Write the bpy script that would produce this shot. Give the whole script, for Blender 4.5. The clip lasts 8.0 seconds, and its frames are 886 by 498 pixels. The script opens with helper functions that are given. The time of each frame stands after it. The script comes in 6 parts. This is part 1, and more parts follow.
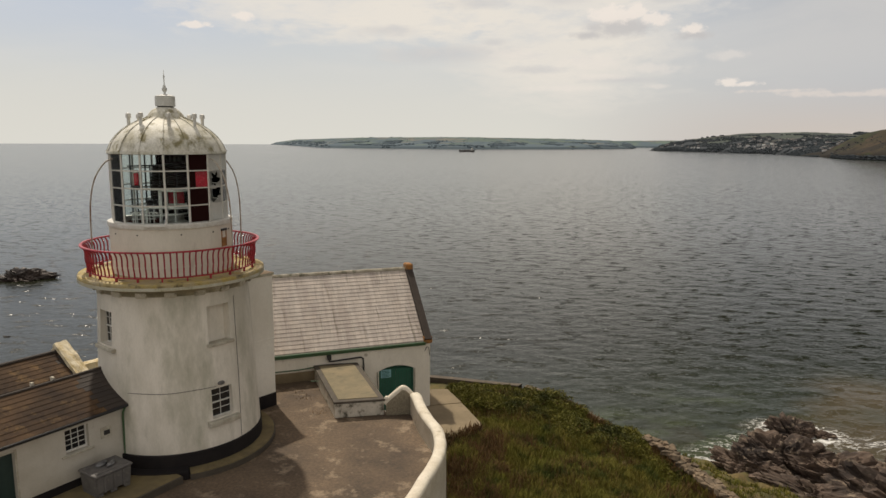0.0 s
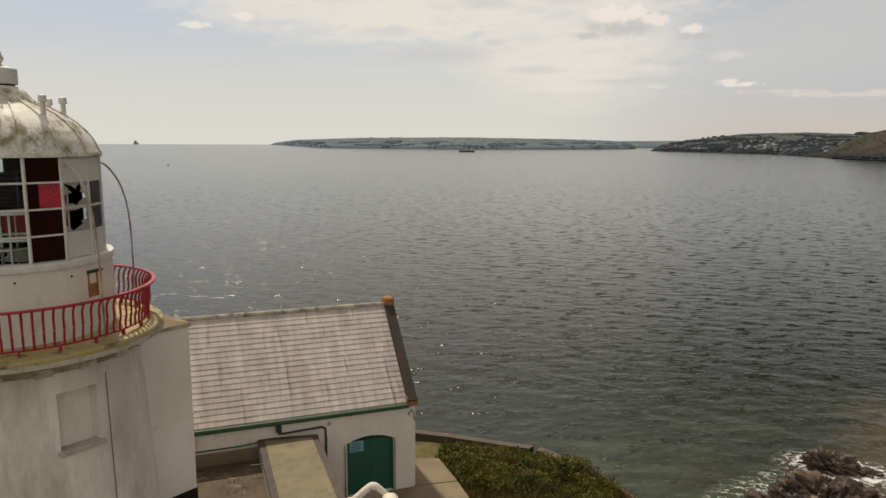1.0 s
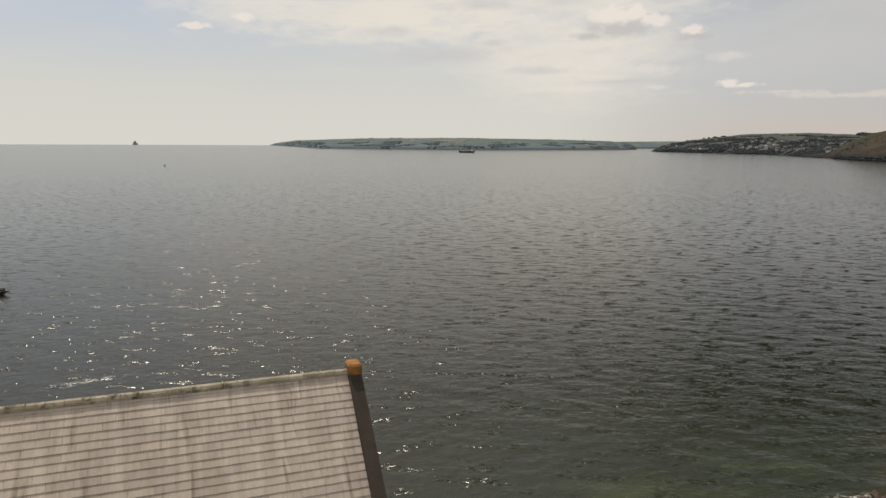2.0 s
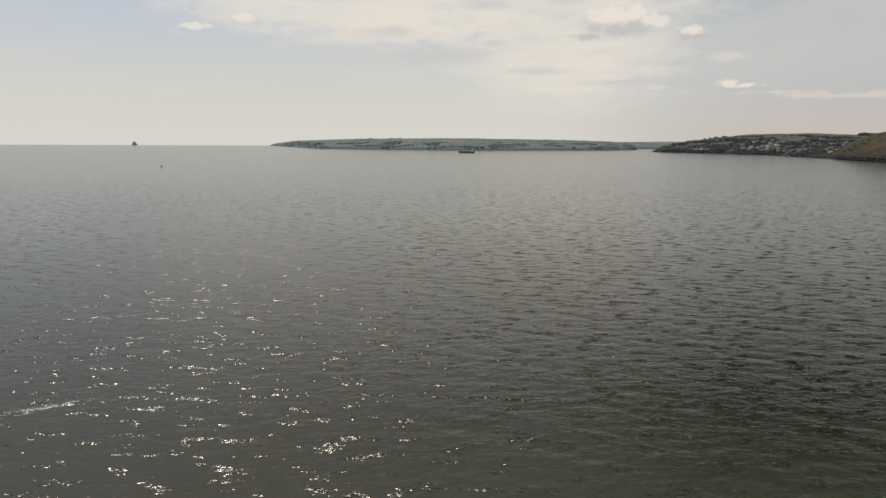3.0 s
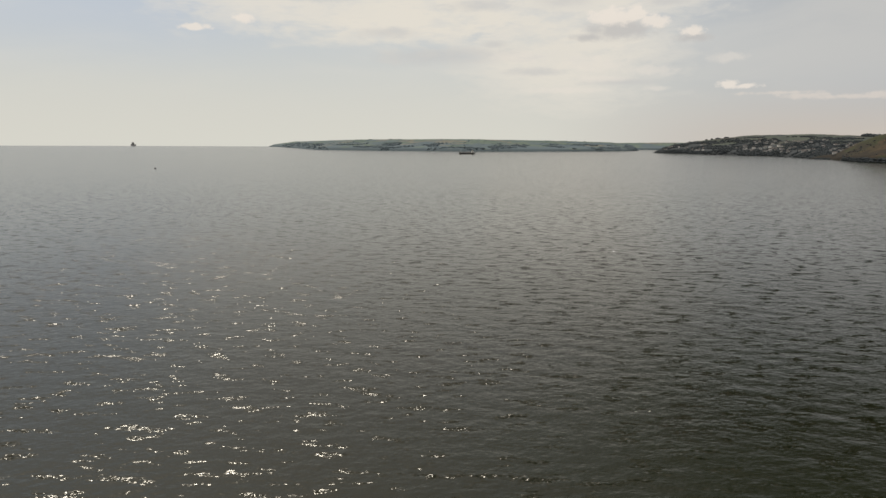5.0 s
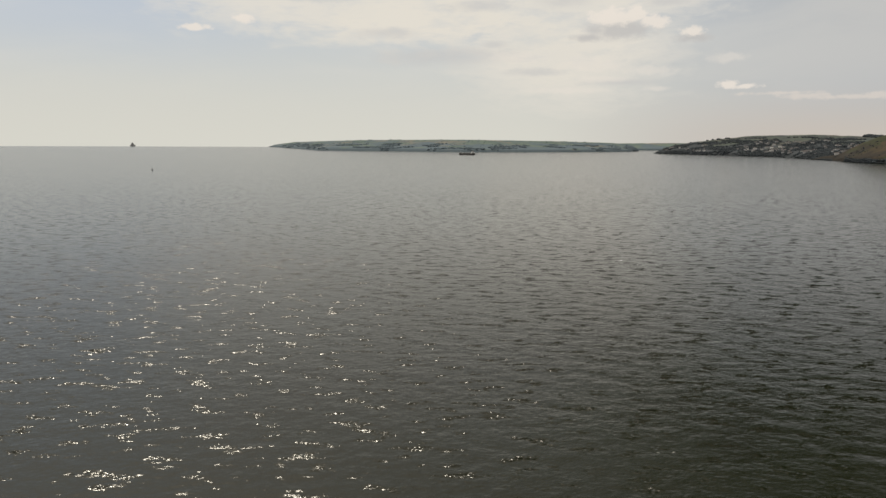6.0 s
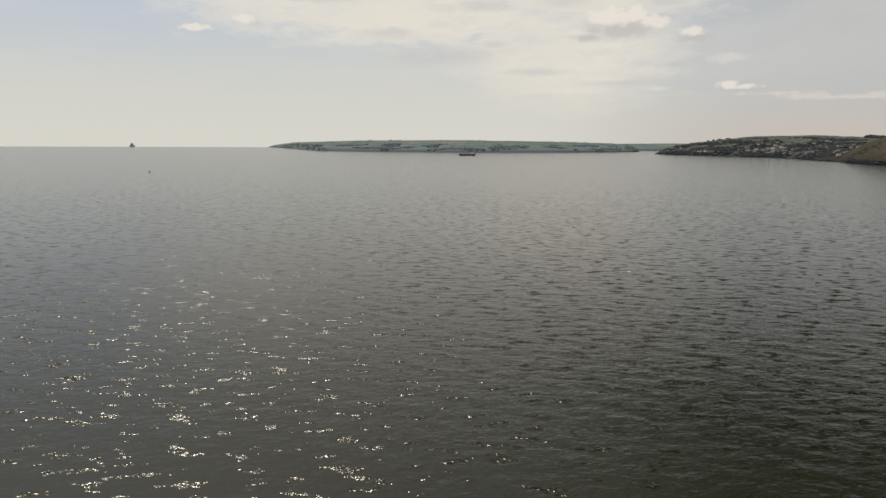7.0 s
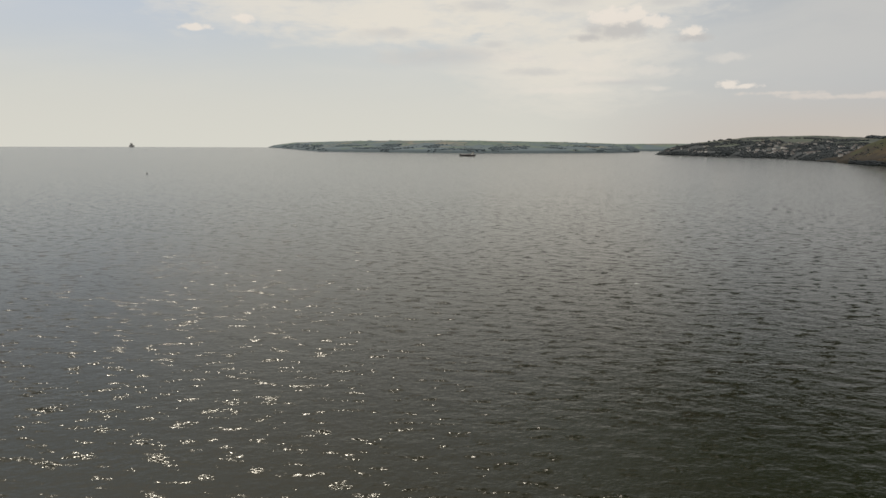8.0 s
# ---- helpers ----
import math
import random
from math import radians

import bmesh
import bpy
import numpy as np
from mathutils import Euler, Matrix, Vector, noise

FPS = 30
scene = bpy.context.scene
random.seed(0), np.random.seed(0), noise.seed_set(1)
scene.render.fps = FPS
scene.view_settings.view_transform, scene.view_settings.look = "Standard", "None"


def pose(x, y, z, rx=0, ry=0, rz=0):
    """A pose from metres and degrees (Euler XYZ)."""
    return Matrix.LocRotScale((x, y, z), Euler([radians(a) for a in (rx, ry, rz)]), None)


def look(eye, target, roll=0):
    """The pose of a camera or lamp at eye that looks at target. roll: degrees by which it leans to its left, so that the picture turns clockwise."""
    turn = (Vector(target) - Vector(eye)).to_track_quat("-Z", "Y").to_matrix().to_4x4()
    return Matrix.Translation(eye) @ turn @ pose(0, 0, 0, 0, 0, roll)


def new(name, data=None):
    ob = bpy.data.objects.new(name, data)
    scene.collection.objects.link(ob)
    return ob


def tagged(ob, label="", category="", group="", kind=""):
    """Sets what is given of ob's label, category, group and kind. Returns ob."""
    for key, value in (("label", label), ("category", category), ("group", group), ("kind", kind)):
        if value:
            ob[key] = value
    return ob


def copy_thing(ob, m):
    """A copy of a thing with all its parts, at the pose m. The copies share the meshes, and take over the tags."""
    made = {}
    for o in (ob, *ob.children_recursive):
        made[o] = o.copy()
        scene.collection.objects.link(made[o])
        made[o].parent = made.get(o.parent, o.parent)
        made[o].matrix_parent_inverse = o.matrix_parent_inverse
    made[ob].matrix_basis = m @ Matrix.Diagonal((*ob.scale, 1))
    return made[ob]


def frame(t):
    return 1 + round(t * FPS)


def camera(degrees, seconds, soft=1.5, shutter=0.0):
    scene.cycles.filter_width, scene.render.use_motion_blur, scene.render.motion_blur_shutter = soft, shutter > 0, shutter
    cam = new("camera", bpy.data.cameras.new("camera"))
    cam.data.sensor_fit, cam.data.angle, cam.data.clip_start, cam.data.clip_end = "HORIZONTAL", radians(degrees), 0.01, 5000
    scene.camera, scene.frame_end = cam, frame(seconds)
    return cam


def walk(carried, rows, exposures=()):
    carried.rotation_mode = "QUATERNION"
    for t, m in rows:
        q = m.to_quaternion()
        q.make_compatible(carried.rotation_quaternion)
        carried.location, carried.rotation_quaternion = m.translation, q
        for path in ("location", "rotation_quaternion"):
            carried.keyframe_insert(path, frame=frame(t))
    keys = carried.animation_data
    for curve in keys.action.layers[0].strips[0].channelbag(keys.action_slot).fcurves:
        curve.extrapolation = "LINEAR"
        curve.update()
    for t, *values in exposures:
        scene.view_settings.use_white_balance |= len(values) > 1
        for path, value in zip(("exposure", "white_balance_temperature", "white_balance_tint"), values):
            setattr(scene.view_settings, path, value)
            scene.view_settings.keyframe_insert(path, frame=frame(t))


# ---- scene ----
# ---- camera and its way ----
ROLL = -0.332
cam = camera(65.5, 8.0, soft=1.5)
rows = [
    (0, pose(0.00, 0.00, 33.00, 81.046, ROLL, 0)),
    (0.5, pose(0.24, 4.42, 32.96, 81.058, ROLL, 0)),
    (1, pose(0.44, 9.05, 32.89, 81.071, ROLL, 0)),
    (1.5, pose(0.60, 13.84, 32.80, 81.104, ROLL, 0)),
    (2, pose(0.74, 18.66, 32.71, 81.118, ROLL, 0)),
    (2.8, pose(0.89, 26.22, 32.60, 81.141, ROLL, 0)),
    (3.5, pose(0.96, 32.98, 32.67, 81.160, ROLL, 0)),
    (4.2, pose(0.99, 39.75, 32.93, 81.183, ROLL, 0)),
    (5.3, pose(0.94, 50.12, 33.80, 81.213, ROLL, 0)),
    (6, pose(0.87, 56.40, 34.70, 81.228, ROLL, 0)),
    (7, pose(0.71, 64.80, 36.50, 81.232, ROLL, 0)),
    (8, pose(0.52, 72.40, 38.60, 81.220, ROLL, 0)),
]
# the picture darkens slightly and turns a little greener as only sea and sky are left
walk(cam, rows, [(0, 0.06, 6500, 10), (1.0, 0.05, 6500, 10), (2.5, 0.0, 6500, 9.2), (5.3, 0.0, 6500, 8.2), (8, 0.0, 6500, 8.2)])

# ---- sky, sun, exposure ----
SUN_AZ, SUN_EL = radians(30), radians(57)      # the sun stands left of +y
world = bpy.data.worlds.new("sky")
scene.world = world
world.use_nodes = True
wn, wl = world.node_tree.nodes, world.node_tree.links
wn.clear()


def wnode(kind, **values):
    n = wn.new(kind)
    for k, v in values.items():
        n.inputs[int(k[1:])].default_value = v
    return n


def wmath(op, a, b=None, clamp=False):
    n = wn.new("ShaderNodeMath")
    n.operation, n.use_clamp = op, clamp
    for i, v in enumerate((a, b)):
        if v is None:
            continue
        if isinstance(v, (int, float)):
            n.inputs[i].default_value = v
        else:
            wl.new(v, n.inputs[i])
    return n.outputs[0]


def wmix(fac, a, b):
    n = wn.new("ShaderNodeMix")
    n.data_type = "RGBA"
    for i, v in ((0, fac), (6, a), (7, b)):
        if isinstance(v, (int, float)):
            n.inputs[i].default_value = v
        elif isinstance(v, tuple):
            n.inputs[i].default_value = (*v, 1)
        else:
            wl.new(v, n.inputs[i])
    return n.outputs[2]


def wramp(v, lo, hi, a=0.0, b=1.0):
    n = wn.new("ShaderNodeMapRange")
    n.interpolation_type = "SMOOTHSTEP"
    wl.new(v, n.inputs[0])
    for i, x in enumerate((lo, hi, a, b)):
        n.inputs[i + 1].default_value = x
    return n.outputs[0]


sky = wn.new("ShaderNodeTexSky")
sky.sky_type, sky.sun_disc = "NISHITA", False
sky.sun_elevation, sky.sun_rotation = SUN_EL, -SUN_AZ
sky.air_density, sky.dust_density, sky.ozone_density = 1.0, 2.5, 1.0
wco = wn.new("ShaderNodeTexCoord")
wsep = wn.new("ShaderNodeSeparateXYZ")
wl.new(wco.outputs["Generated"], wsep.inputs[0])
dx, dy, dz = wsep.outputs
# azimuth from +y (to the right) and height, both in radians
az = wmath("ARCTAN2", dx, dy)
el = wmath("ARCSINE", dz)
wcomb = wn.new("ShaderNodeCombineXYZ")
wl.new(az, wcomb.inputs[0])
wl.new(wmath("MULTIPLY", el, 3.2), wcomb.inputs[1])


wheap = wn.new("ShaderNodeCombineXYZ")
wl.new(az, wheap.inputs[0])
wl.new(wmath("MULTIPLY", el, 1.5), wheap.inputs[1])


def wnoise(scale, detail, rough, seed=0.0, distort=0.0, lay=wcomb):
    n = wn.new("ShaderNodeTexNoise")
    n.noise_dimensions = "4D"
    wl.new(lay.outputs[0], n.inputs["Vector"])
    n.inputs["W"].default_value = seed
    n.inputs["Scale"].default_value, n.inputs["Detail"].default_value = scale, detail
    n.inputs["Roughness"].default_value, n.inputs["Distortion"].default_value = rough, distort
    return n.outputs[0]


fine = wnoise(15, 9, 0.60, 1.3, 0.25)
tiny = wnoise(46, 6, 0.6, 2.9, 0.2)
wisp = wnoise(62, 7, 0.58, 8.1, 0.15, wheap)
broad = wnoise(3.1, 7, 0.58, 4.7, 0.5)


def puff(a0, e0, wa, we, rag, amount, lo=0.25, hi=0.95):
    """A cloud about the direction (a0, e0), wa by we radians half wide, its rim torn by the noise rag."""
    u = wmath("DIVIDE", wmath("SUBTRACT", az, a0), wa)
    v = wmath("DIVIDE", wmath("SUBTRACT", el, e0), we)
    r = wmath("SQRT", wmath("ADD", wmath("MULTIPLY", u, u), wmath("MULTIPLY", v, v)))
    r = wmath("ADD", r, wmath("MULTIPLY", wmath("SUBTRACT", rag, 0.5), amount * 2))
    return wramp(r, hi, lo)


def puffs(specs, rag, amount, lo=0.25, hi=1.1):
    out_ = None
    for spec in specs:
        p_ = puff(*spec, rag, amount, lo, hi)
        out_ = p_ if out_ is None else wmath("MAXIMUM", out_, p_)
    return out_


# clear air: blue above, milky towards the horizon, greyer away from the sun
haze = wramp(el, 0.22, -0.01)
scaled = wn.new("ShaderNodeVectorMath")
scaled.operation = "SCALE"
wl.new(sky.outputs[0], scaled.inputs[0])
scaled.inputs["Scale"].default_value = 0.09
blue = wmix(0.80, scaled.outputs[0], (0.530, 0.565, 0.610))
milky = wmix(haze, blue, (0.680, 0.660, 0.596))
side = wmix(wramp(az, 0.10, 0.58), milky, (0.485, 0.490, 0.500))
side = wmix(wmath("MULTIPLY", wramp(az, 0.12, 0.5), wramp(el, 0.085, 0.0)), side, (0.575, 0.515, 0.462))
side = wmix(wmath("MULTIPLY", wramp(az, -0.16, -0.42, 0.0, 0.75), wramp(el, 0.07, 0.19)), side, (0.520, 0.565, 0.640))
# the broad cream sheet of cloud ahead, its left rim running down from the top, thin and streaky below
sheet = wmath("MAXIMUM", puff(-0.02, 0.235, 0.50, 0.128, fine, 0.45, 0.66, 0.96), puff(0.17, 0.130, 0.175, 0.095, fine, 0.75, 0.35, 1.15))
billow = wmath("ADD", wmath("MULTIPLY", fine, 0.75), wmath("MULTIPLY", tiny, 0.25))
sheet = wmath("MULTIPLY", sheet, wramp(billow, 0.36, 0.56, 0.62, 1.0))
veil = wmath("MULTIPLY", wramp(broad, 0.40, 0.62), wramp(el, 0.02, 0.12))
cover = wmath("ADD", wmath("MULTIPLY", veil, 0.20), wmath("MULTIPLY", sheet, 0.88), True)
cloudy = wmix(cover, side, (0.770, 0.718, 0.642))
# rifts and undersides, grey
under = puffs(((-0.19, 0.196, 0.075, 0.011), (-0.08, 0.150, 0.06, 0.010), (0.047, 0.186, 0.060, 0.010), (0.168, 0.192, 0.060, 0.017), (0.205, 0.152, 0.020, 0.012), (0.300, 0.186, 0.030, 0.007), (0.071, 0.135, 0.022, 0.007), (0.0, 0.120, 0.13, 0.016), (0.33, 0.196, 0.05, 0.008), (0.25, 0.083, 0.07, 0.006), (0.13, 0.098, 0.05, 0.007)), fine, 1.0, 0.1, 1.15)
cloudy = wmix(wmath("MULTIPLY", under, 0.5), cloudy, (0.545, 0.535, 0.535))
# small heaped clouds: grey base first, then the lit top
base = puffs(((0.246, 0.152, 0.056, 0.016), (0.338, 0.139, 0.026, 0.008), (0.20, 0.143, 0.03, 0.007)), wisp, 0.7)
cloudy = wmix(wmath("MULTIPLY", base, 0.78), cloudy, (0.520, 0.500, 0.490))
top = puffs(((0.232, 0.169, 0.036, 0.014), (0.262, 0.172, 0.022, 0.012), (0.287, 0.162, 0.024, 0.012), (0.337, 0.147, 0.022, 0.008), (0.385, 0.078, 0.020, 0.0065), (0.404, 0.075, 0.024, 0.0045), (-0.335, 0.149, 0.022, 0.006), (-0.273, 0.163, 0.020, 0.007)), wisp, 1.05, 0.45, 1.0)
cloudy = wmix(wmath("MULTIPLY", top, 0.84), cloudy, (0.835, 0.755, 0.680))
thin = puffs(((0.378, 0.112, 0.026, 0.008), (0.295, 0.074, 0.022, 0.004), (0.22, 0.088, 0.05, 0.006), (0.17, 0.073, 0.07, 0.005), (0.205, 0.108, 0.06, 0.013), (0.285, 0.098, 0.05, 0.009), (0.11, 0.118, 0.05, 0.011)), wisp, 0.9)
cloudy = wmix(wmath("MULTIPLY", thin, 0.40), cloudy, (0.800, 0.730, 0.660))
bank = puffs(((0.440, 0.0655, 0.060, 0.0030), (0.475, 0.0615, 0.038, 0.0050), (0.520, 0.0590, 0.070, 0.0036), (0.555, 0.0610, 0.026, 0.0048), (0.63, 0.057, 0.07, 0.004)), wisp, 1.5, 0.1, 1.1)
cloudy = wmix(wmath("MULTIPLY", bank, 0.46), cloudy, (0.790, 0.690, 0.610))
# deep blue higher up, paler round the sun; cloud added inland, out of view
deep_sky = wmix(0.8, scaled.outputs[0], (0.250, 0.238, 0.234))
# darkened out of view to the right, so the sea there reflects less
deep_sky = wmix(wramp(az, -0.35, 0.55), deep_sky, (0.046, 0.050, 0.043))
# pale glare of thin cloud round the sun
to_sun = wn.new("ShaderNodeVectorMath")
to_sun.operation = "DOT_PRODUCT"
wl.new(wco.outputs["Generated"], to_sun.inputs[0])
to_sun.inputs[1].default_value = (-math.sin(SUN_AZ) * math.cos(SUN_EL), math.cos(SUN_AZ) * math.cos(SUN_EL), math.sin(SUN_EL))
deep_sky = wmix(wramp(to_sun.outputs["Value"], 0.62, 1.0), deep_sky, (1.05, 0.90, 0.78))
clear = wmath("MAXIMUM", wramp(el, 0.19, 0.80), wmath("MULTIPLY", wramp(el, 0.20, 0.42), wramp(az, -0.1, 0.45)))
cloudy = wmix(wmath("MULTIPLY", clear, wramp(dy, -0.75, 0.15)), cloudy, deep_sky)
# warm unseen cloud put in behind as fill light for the landward walls
cloudy = wmix(wramp(dy, -0.05, -0.5, 0.0, 0.5), cloudy, (0.790, 0.715, 0.620))
bg = wn.new("ShaderNodeBackground")
wl.new(cloudy, bg.inputs[0])
# the added inland cloud, lit from the front, is the brightest
wl.new(wramp(dy, 0.05, -0.6, 1.0, 1.02), bg.inputs[1])
wo = wn.new("ShaderNodeOutputWorld")
wl.new(bg.outputs[0], wo.inputs[0])

sun = new("sun", bpy.data.lights.new("sun", "SUN"))
sun.data.energy, sun.data.angle, sun.data.color = 3.3, radians(1.6), (1.0, 0.90, 0.75)
sun_way = Vector((-math.sin(SUN_AZ) * math.cos(SUN_EL), math.cos(SUN_AZ) * math.cos(SUN_EL), math.sin(SUN_EL)))
sun.matrix_world = look(sun_way * 200, (0, 0, 0))


# ---- materials ----
def material(name, colour, rough=0.7, metal=0.0, second=None, patch=1.0, amount=0.5, grain=30.0, bump=0.2, grit=0.2, third=None, third_scale=0.6, third_at=(0.55, 0.7), stretch=(1, 1, 1), spread=0.0, spec=0.5, turn=0.0):
    """A surface: a base colour that drifts to a second one in patches of that many per metre, stains of a third, fine grain as
    relief and as a light change of colour. spread: how far pieces differ from one another."""
    m = bpy.data.materials.new(name)
    m.use_nodes = True
    nt = m.node_tree
    n, l = nt.nodes, nt.links
    b = n["Principled BSDF"]
    b.inputs["Roughness"].default_value, b.inputs["Metallic"].default_value = rough, metal
    b.inputs["Specular IOR Level"].default_value = spec
    co = n.new("ShaderNodeNewGeometry")
    mp = n.new("ShaderNodeMapping")
    # turned into the thing's own direction first, then stretched
    mp.vector_type = "TEXTURE"
    mp.inputs["Rotation"].default_value = (0, 0, radians(turn))
    mp.inputs["Scale"].default_value = [1 / s_ for s_ in stretch]
    l.new(co.outputs["Position"], mp.inputs[0])

    def noise_of(scale, detail=5, rough_=0.6):
        t = n.new("ShaderNodeTexNoise")
        l.new(mp.outputs[0], t.inputs["Vector"])
        t.inputs["Scale"].default_value, t.inputs["Detail"].default_value, t.inputs["Roughness"].default_value = scale, detail, rough_
        return t.outputs[0]

    def mix(fac, a, c, mode="MIX"):
        x = n.new("ShaderNodeMix")
        x.data_type, x.blend_type = "RGBA", mode
        for i, v in ((0, fac), (6, a), (7, c)):
            if isinstance(v, (int, float)):
                x.inputs[i].default_value = v
            elif isinstance(v, tuple):
                x.inputs[i].default_value = (*v, 1)
            else:
                l.new(v, x.inputs[i])
        return x.outputs[2]

    def ramp(v, lo, hi, a=0.0, c=1.0):
        x = n.new("ShaderNodeMapRange")
        l.new(v, x.inputs[0])
        for i, y in enumerate((lo, hi, a, c)):
            x.inputs[i + 1].default_value = y
        return x.outputs[0]

    out = colour
    if second:
        out = mix(ramp(noise_of(patch), 0.38, 0.64, 0, amount), out, second)
    if third:
        out = mix(ramp(noise_of(third_scale, 7, 0.65), *third_at), out, third)
    fine_ = noise_of(grain, 4, 0.65)
    out = mix(1.0, out, mix(ramp(fine_, 0.3, 0.7), (1 - grit, 1 - grit, 1 - grit), (1 + grit, 1 + grit, 1 + grit)), "MULTIPLY")
    if spread:
        info = n.new("ShaderNodeObjectInfo")
        geo_ = n.new("ShaderNodeNewGeometry")
        add = n.new("ShaderNodeMath")
        add.operation = "ADD"
        l.new(info.outputs["Random"], add.inputs[0])
        l.new(geo_.outputs["Random Per Island"], add.inputs[1])
        fr = n.new("ShaderNodeMath")
        fr.operation = "FRACT"
        l.new(add.outputs[0], fr.inputs[0])
        lo_, hi_ = 1 - spread, 1 + spread
        out = mix(1.0, out, mix(fr.outputs[0], (lo_, lo_, lo_), (hi_, hi_ * 0.99, hi_ * 0.97)), "MULTIPLY")
    if isinstance(out, tuple):
        b.inputs["Base Color"].default_value = (*out, 1)
    else:
        l.new(out, b.inputs["Base Color"])
    rr = ramp(fine_, 0.3, 0.7, max(0.02, rough - 0.08), min(1, rough + 0.08))
    l.new(rr, b.inputs["Roughness"])
    if bump:
        bp = n.new("ShaderNodeBump")
        bp.inputs["Strength"].default_value, bp.inputs["Distance"].default_value = bump, 0.02
        l.new(fine_, bp.inputs["Height"])
        l.new(bp.outputs[0], b.inputs["Normal"])
    return m


M = {}
M["whitewash"] = material("whitewash", (0.71, 0.665, 0.59), 0.85, second=(0.52, 0.485, 0.41), patch=0.55, amount=0.9, grain=16, bump=0.12, grit=0.06, third=(0.375, 0.362, 0.285), third_scale=0.75, third_at=(0.49, 0.72), stretch=(1.25, 1.25, 0.42))
M["wing_white"] = material("wing_white", (0.77, 0.735, 0.66), 0.85, second=(0.64, 0.60, 0.52), patch=0.5, amount=0.8, grain=16, bump=0.12, grit=0.06, third=(0.42, 0.38, 0.30), third_scale=0.9, third_at=(0.62, 0.82), stretch=(1, 1, 0.5))
M["render_cream"] = material("render_cream", (0.70, 0.655, 0.57), 0.85, second=(0.57, 0.53, 0.45), patch=0.9, amount=0.7, grain=18, bump=0.10, grit=0.05, third=(0.34, 0.315, 0.24), third_scale=1.3, third_at=(0.58, 0.8), stretch=(1, 1, 0.4))
M["cottage_white"] = material("cottage_white", (0.50, 0.47, 0.41), 0.8, second=(0.41, 0.375, 0.31), patch=1.2, amount=0.7, grain=22, bump=0.1, grit=0.05, third=(0.33, 0.29, 0.22), third_scale=1.6, third_at=(0.62, 0.8))
M["tar"] = material("tar", (0.014, 0.012, 0.013), 0.8, second=(0.026, 0.022, 0.02), patch=1.5, grain=20, bump=0.2, spec=0.2)
M["lichen_stone"] = material("lichen_stone", (0.37, 0.28, 0.085), 0.9, second=(0.34, 0.29, 0.19), patch=1.8, amount=0.95, grain=25, bump=0.5, third=(0.10, 0.08, 0.045), third_scale=2.2, third_at=(0.53, 0.65))
M["ridge_stone"] = material("ridge_stone", (0.40, 0.36, 0.29), 0.9, second=(0.25, 0.225, 0.165), patch=1.8, amount=0.9, grain=20, bump=0.3, third=(0.085, 0.082, 0.05), third_scale=2.6, third_at=(0.50, 0.62))
M["corbel_stone"] = material("corbel_stone", (0.56, 0.52, 0.44), 0.9, second=(0.33, 0.30, 0.22), patch=1.1, amount=0.95, grain=22, bump=0.3, third=(0.16, 0.145, 0.10), third_scale=1.9, third_at=(0.52, 0.66))
M["cornice_stone"] = material("cornice_stone", (0.30, 0.265, 0.175), 0.9, second=(0.17, 0.15, 0.10), patch=1.6, amount=0.95, grain=25, bump=0.4, third=(0.48, 0.45, 0.37), third_scale=1.5, third_at=(0.56, 0.68))
M["pale_stone"] = material("pale_stone", (0.45, 0.43, 0.36), 0.9, second=(0.35, 0.32, 0.2), patch=2, amount=0.8, grain=25, bump=0.4, third=(0.2, 0.19, 0.14), third_scale=2, third_at=(0.56, 0.7))
M["red_paint"] = material("red_paint", (0.34, 0.013, 0.028), 0.42, second=(0.24, 0.010, 0.02), patch=5, amount=0.9, grain=40, bump=0.08, grit=0.12)
M["dome_paint"] = material("dome_paint", (0.66, 0.645, 0.58), 0.6, second=(0.43, 0.405, 0.31), patch=1.8, amount=0.95, grain=20, bump=0.15, third=(0.20, 0.175, 0.085), third_scale=2.2, third_at=(0.51, 0.63), stretch=(1, 1, 0.6))
M["grey_paint"] = material("grey_paint", (0.56, 0.56, 0.53), 0.55, second=(0.47, 0.46, 0.42), patch=2.5, grain=30, bump=0.1)
M["white_metal"] = material("white_metal", (0.62, 0.61, 0.57), 0.5, second=(0.45, 0.42, 0.36), patch=4, grain=40, bump=0.08)
M["rusty_bar"] = material("rusty_bar", (0.42, 0.38, 0.32), 0.65, second=(0.20, 0.10, 0.045), patch=2.0, amount=1.0, grain=40, bump=0.2)
M["rust"] = material("rust", (0.36, 0.17, 0.05), 0.85, second=(0.12, 0.05, 0.02), patch=4, grain=40, bump=0.3)
M["black_metal"] = material("black_metal", (0.015, 0.015, 0.016), 0.5, grain=40, bump=0.05)
M["blackout"] = material("blackout", (0.020, 0.0075, 0.007), 0.9, second=(0.026, 0.010, 0.010), patch=2, grain=20, bump=0.1, spec=0.0)
M["roof_slate"] = material("roof_slate", (0.375, 0.325, 0.287), 0.75, second=(0.50, 0.450, 0.405), patch=1.1, amount=0.9, grain=26, bump=0.2, grit=0.12, third=(0.19, 0.165, 0.13), third_scale=2.0, third_at=(0.56, 0.74), stretch=(2.4, 0.25, 0.25), spread=0.09, turn=20.5)
M["cottage_slate"] = material("cottage_slate", (0.078, 0.046, 0.024), 0.85, second=(0.030, 0.019, 0.013), patch=0.9, amount=1.0, grain=24, bump=0.3, third=(0.145, 0.090, 0.040), third_scale=1.9, third_at=(0.56, 0.70), spread=0.14, spec=0.25)
M["dark_slate"] = material("dark_slate", (0.038, 0.029, 0.023), 0.8, second=(0.024, 0.019, 0.017), patch=1.5, grain=24, bump=0.3, spread=0.08)
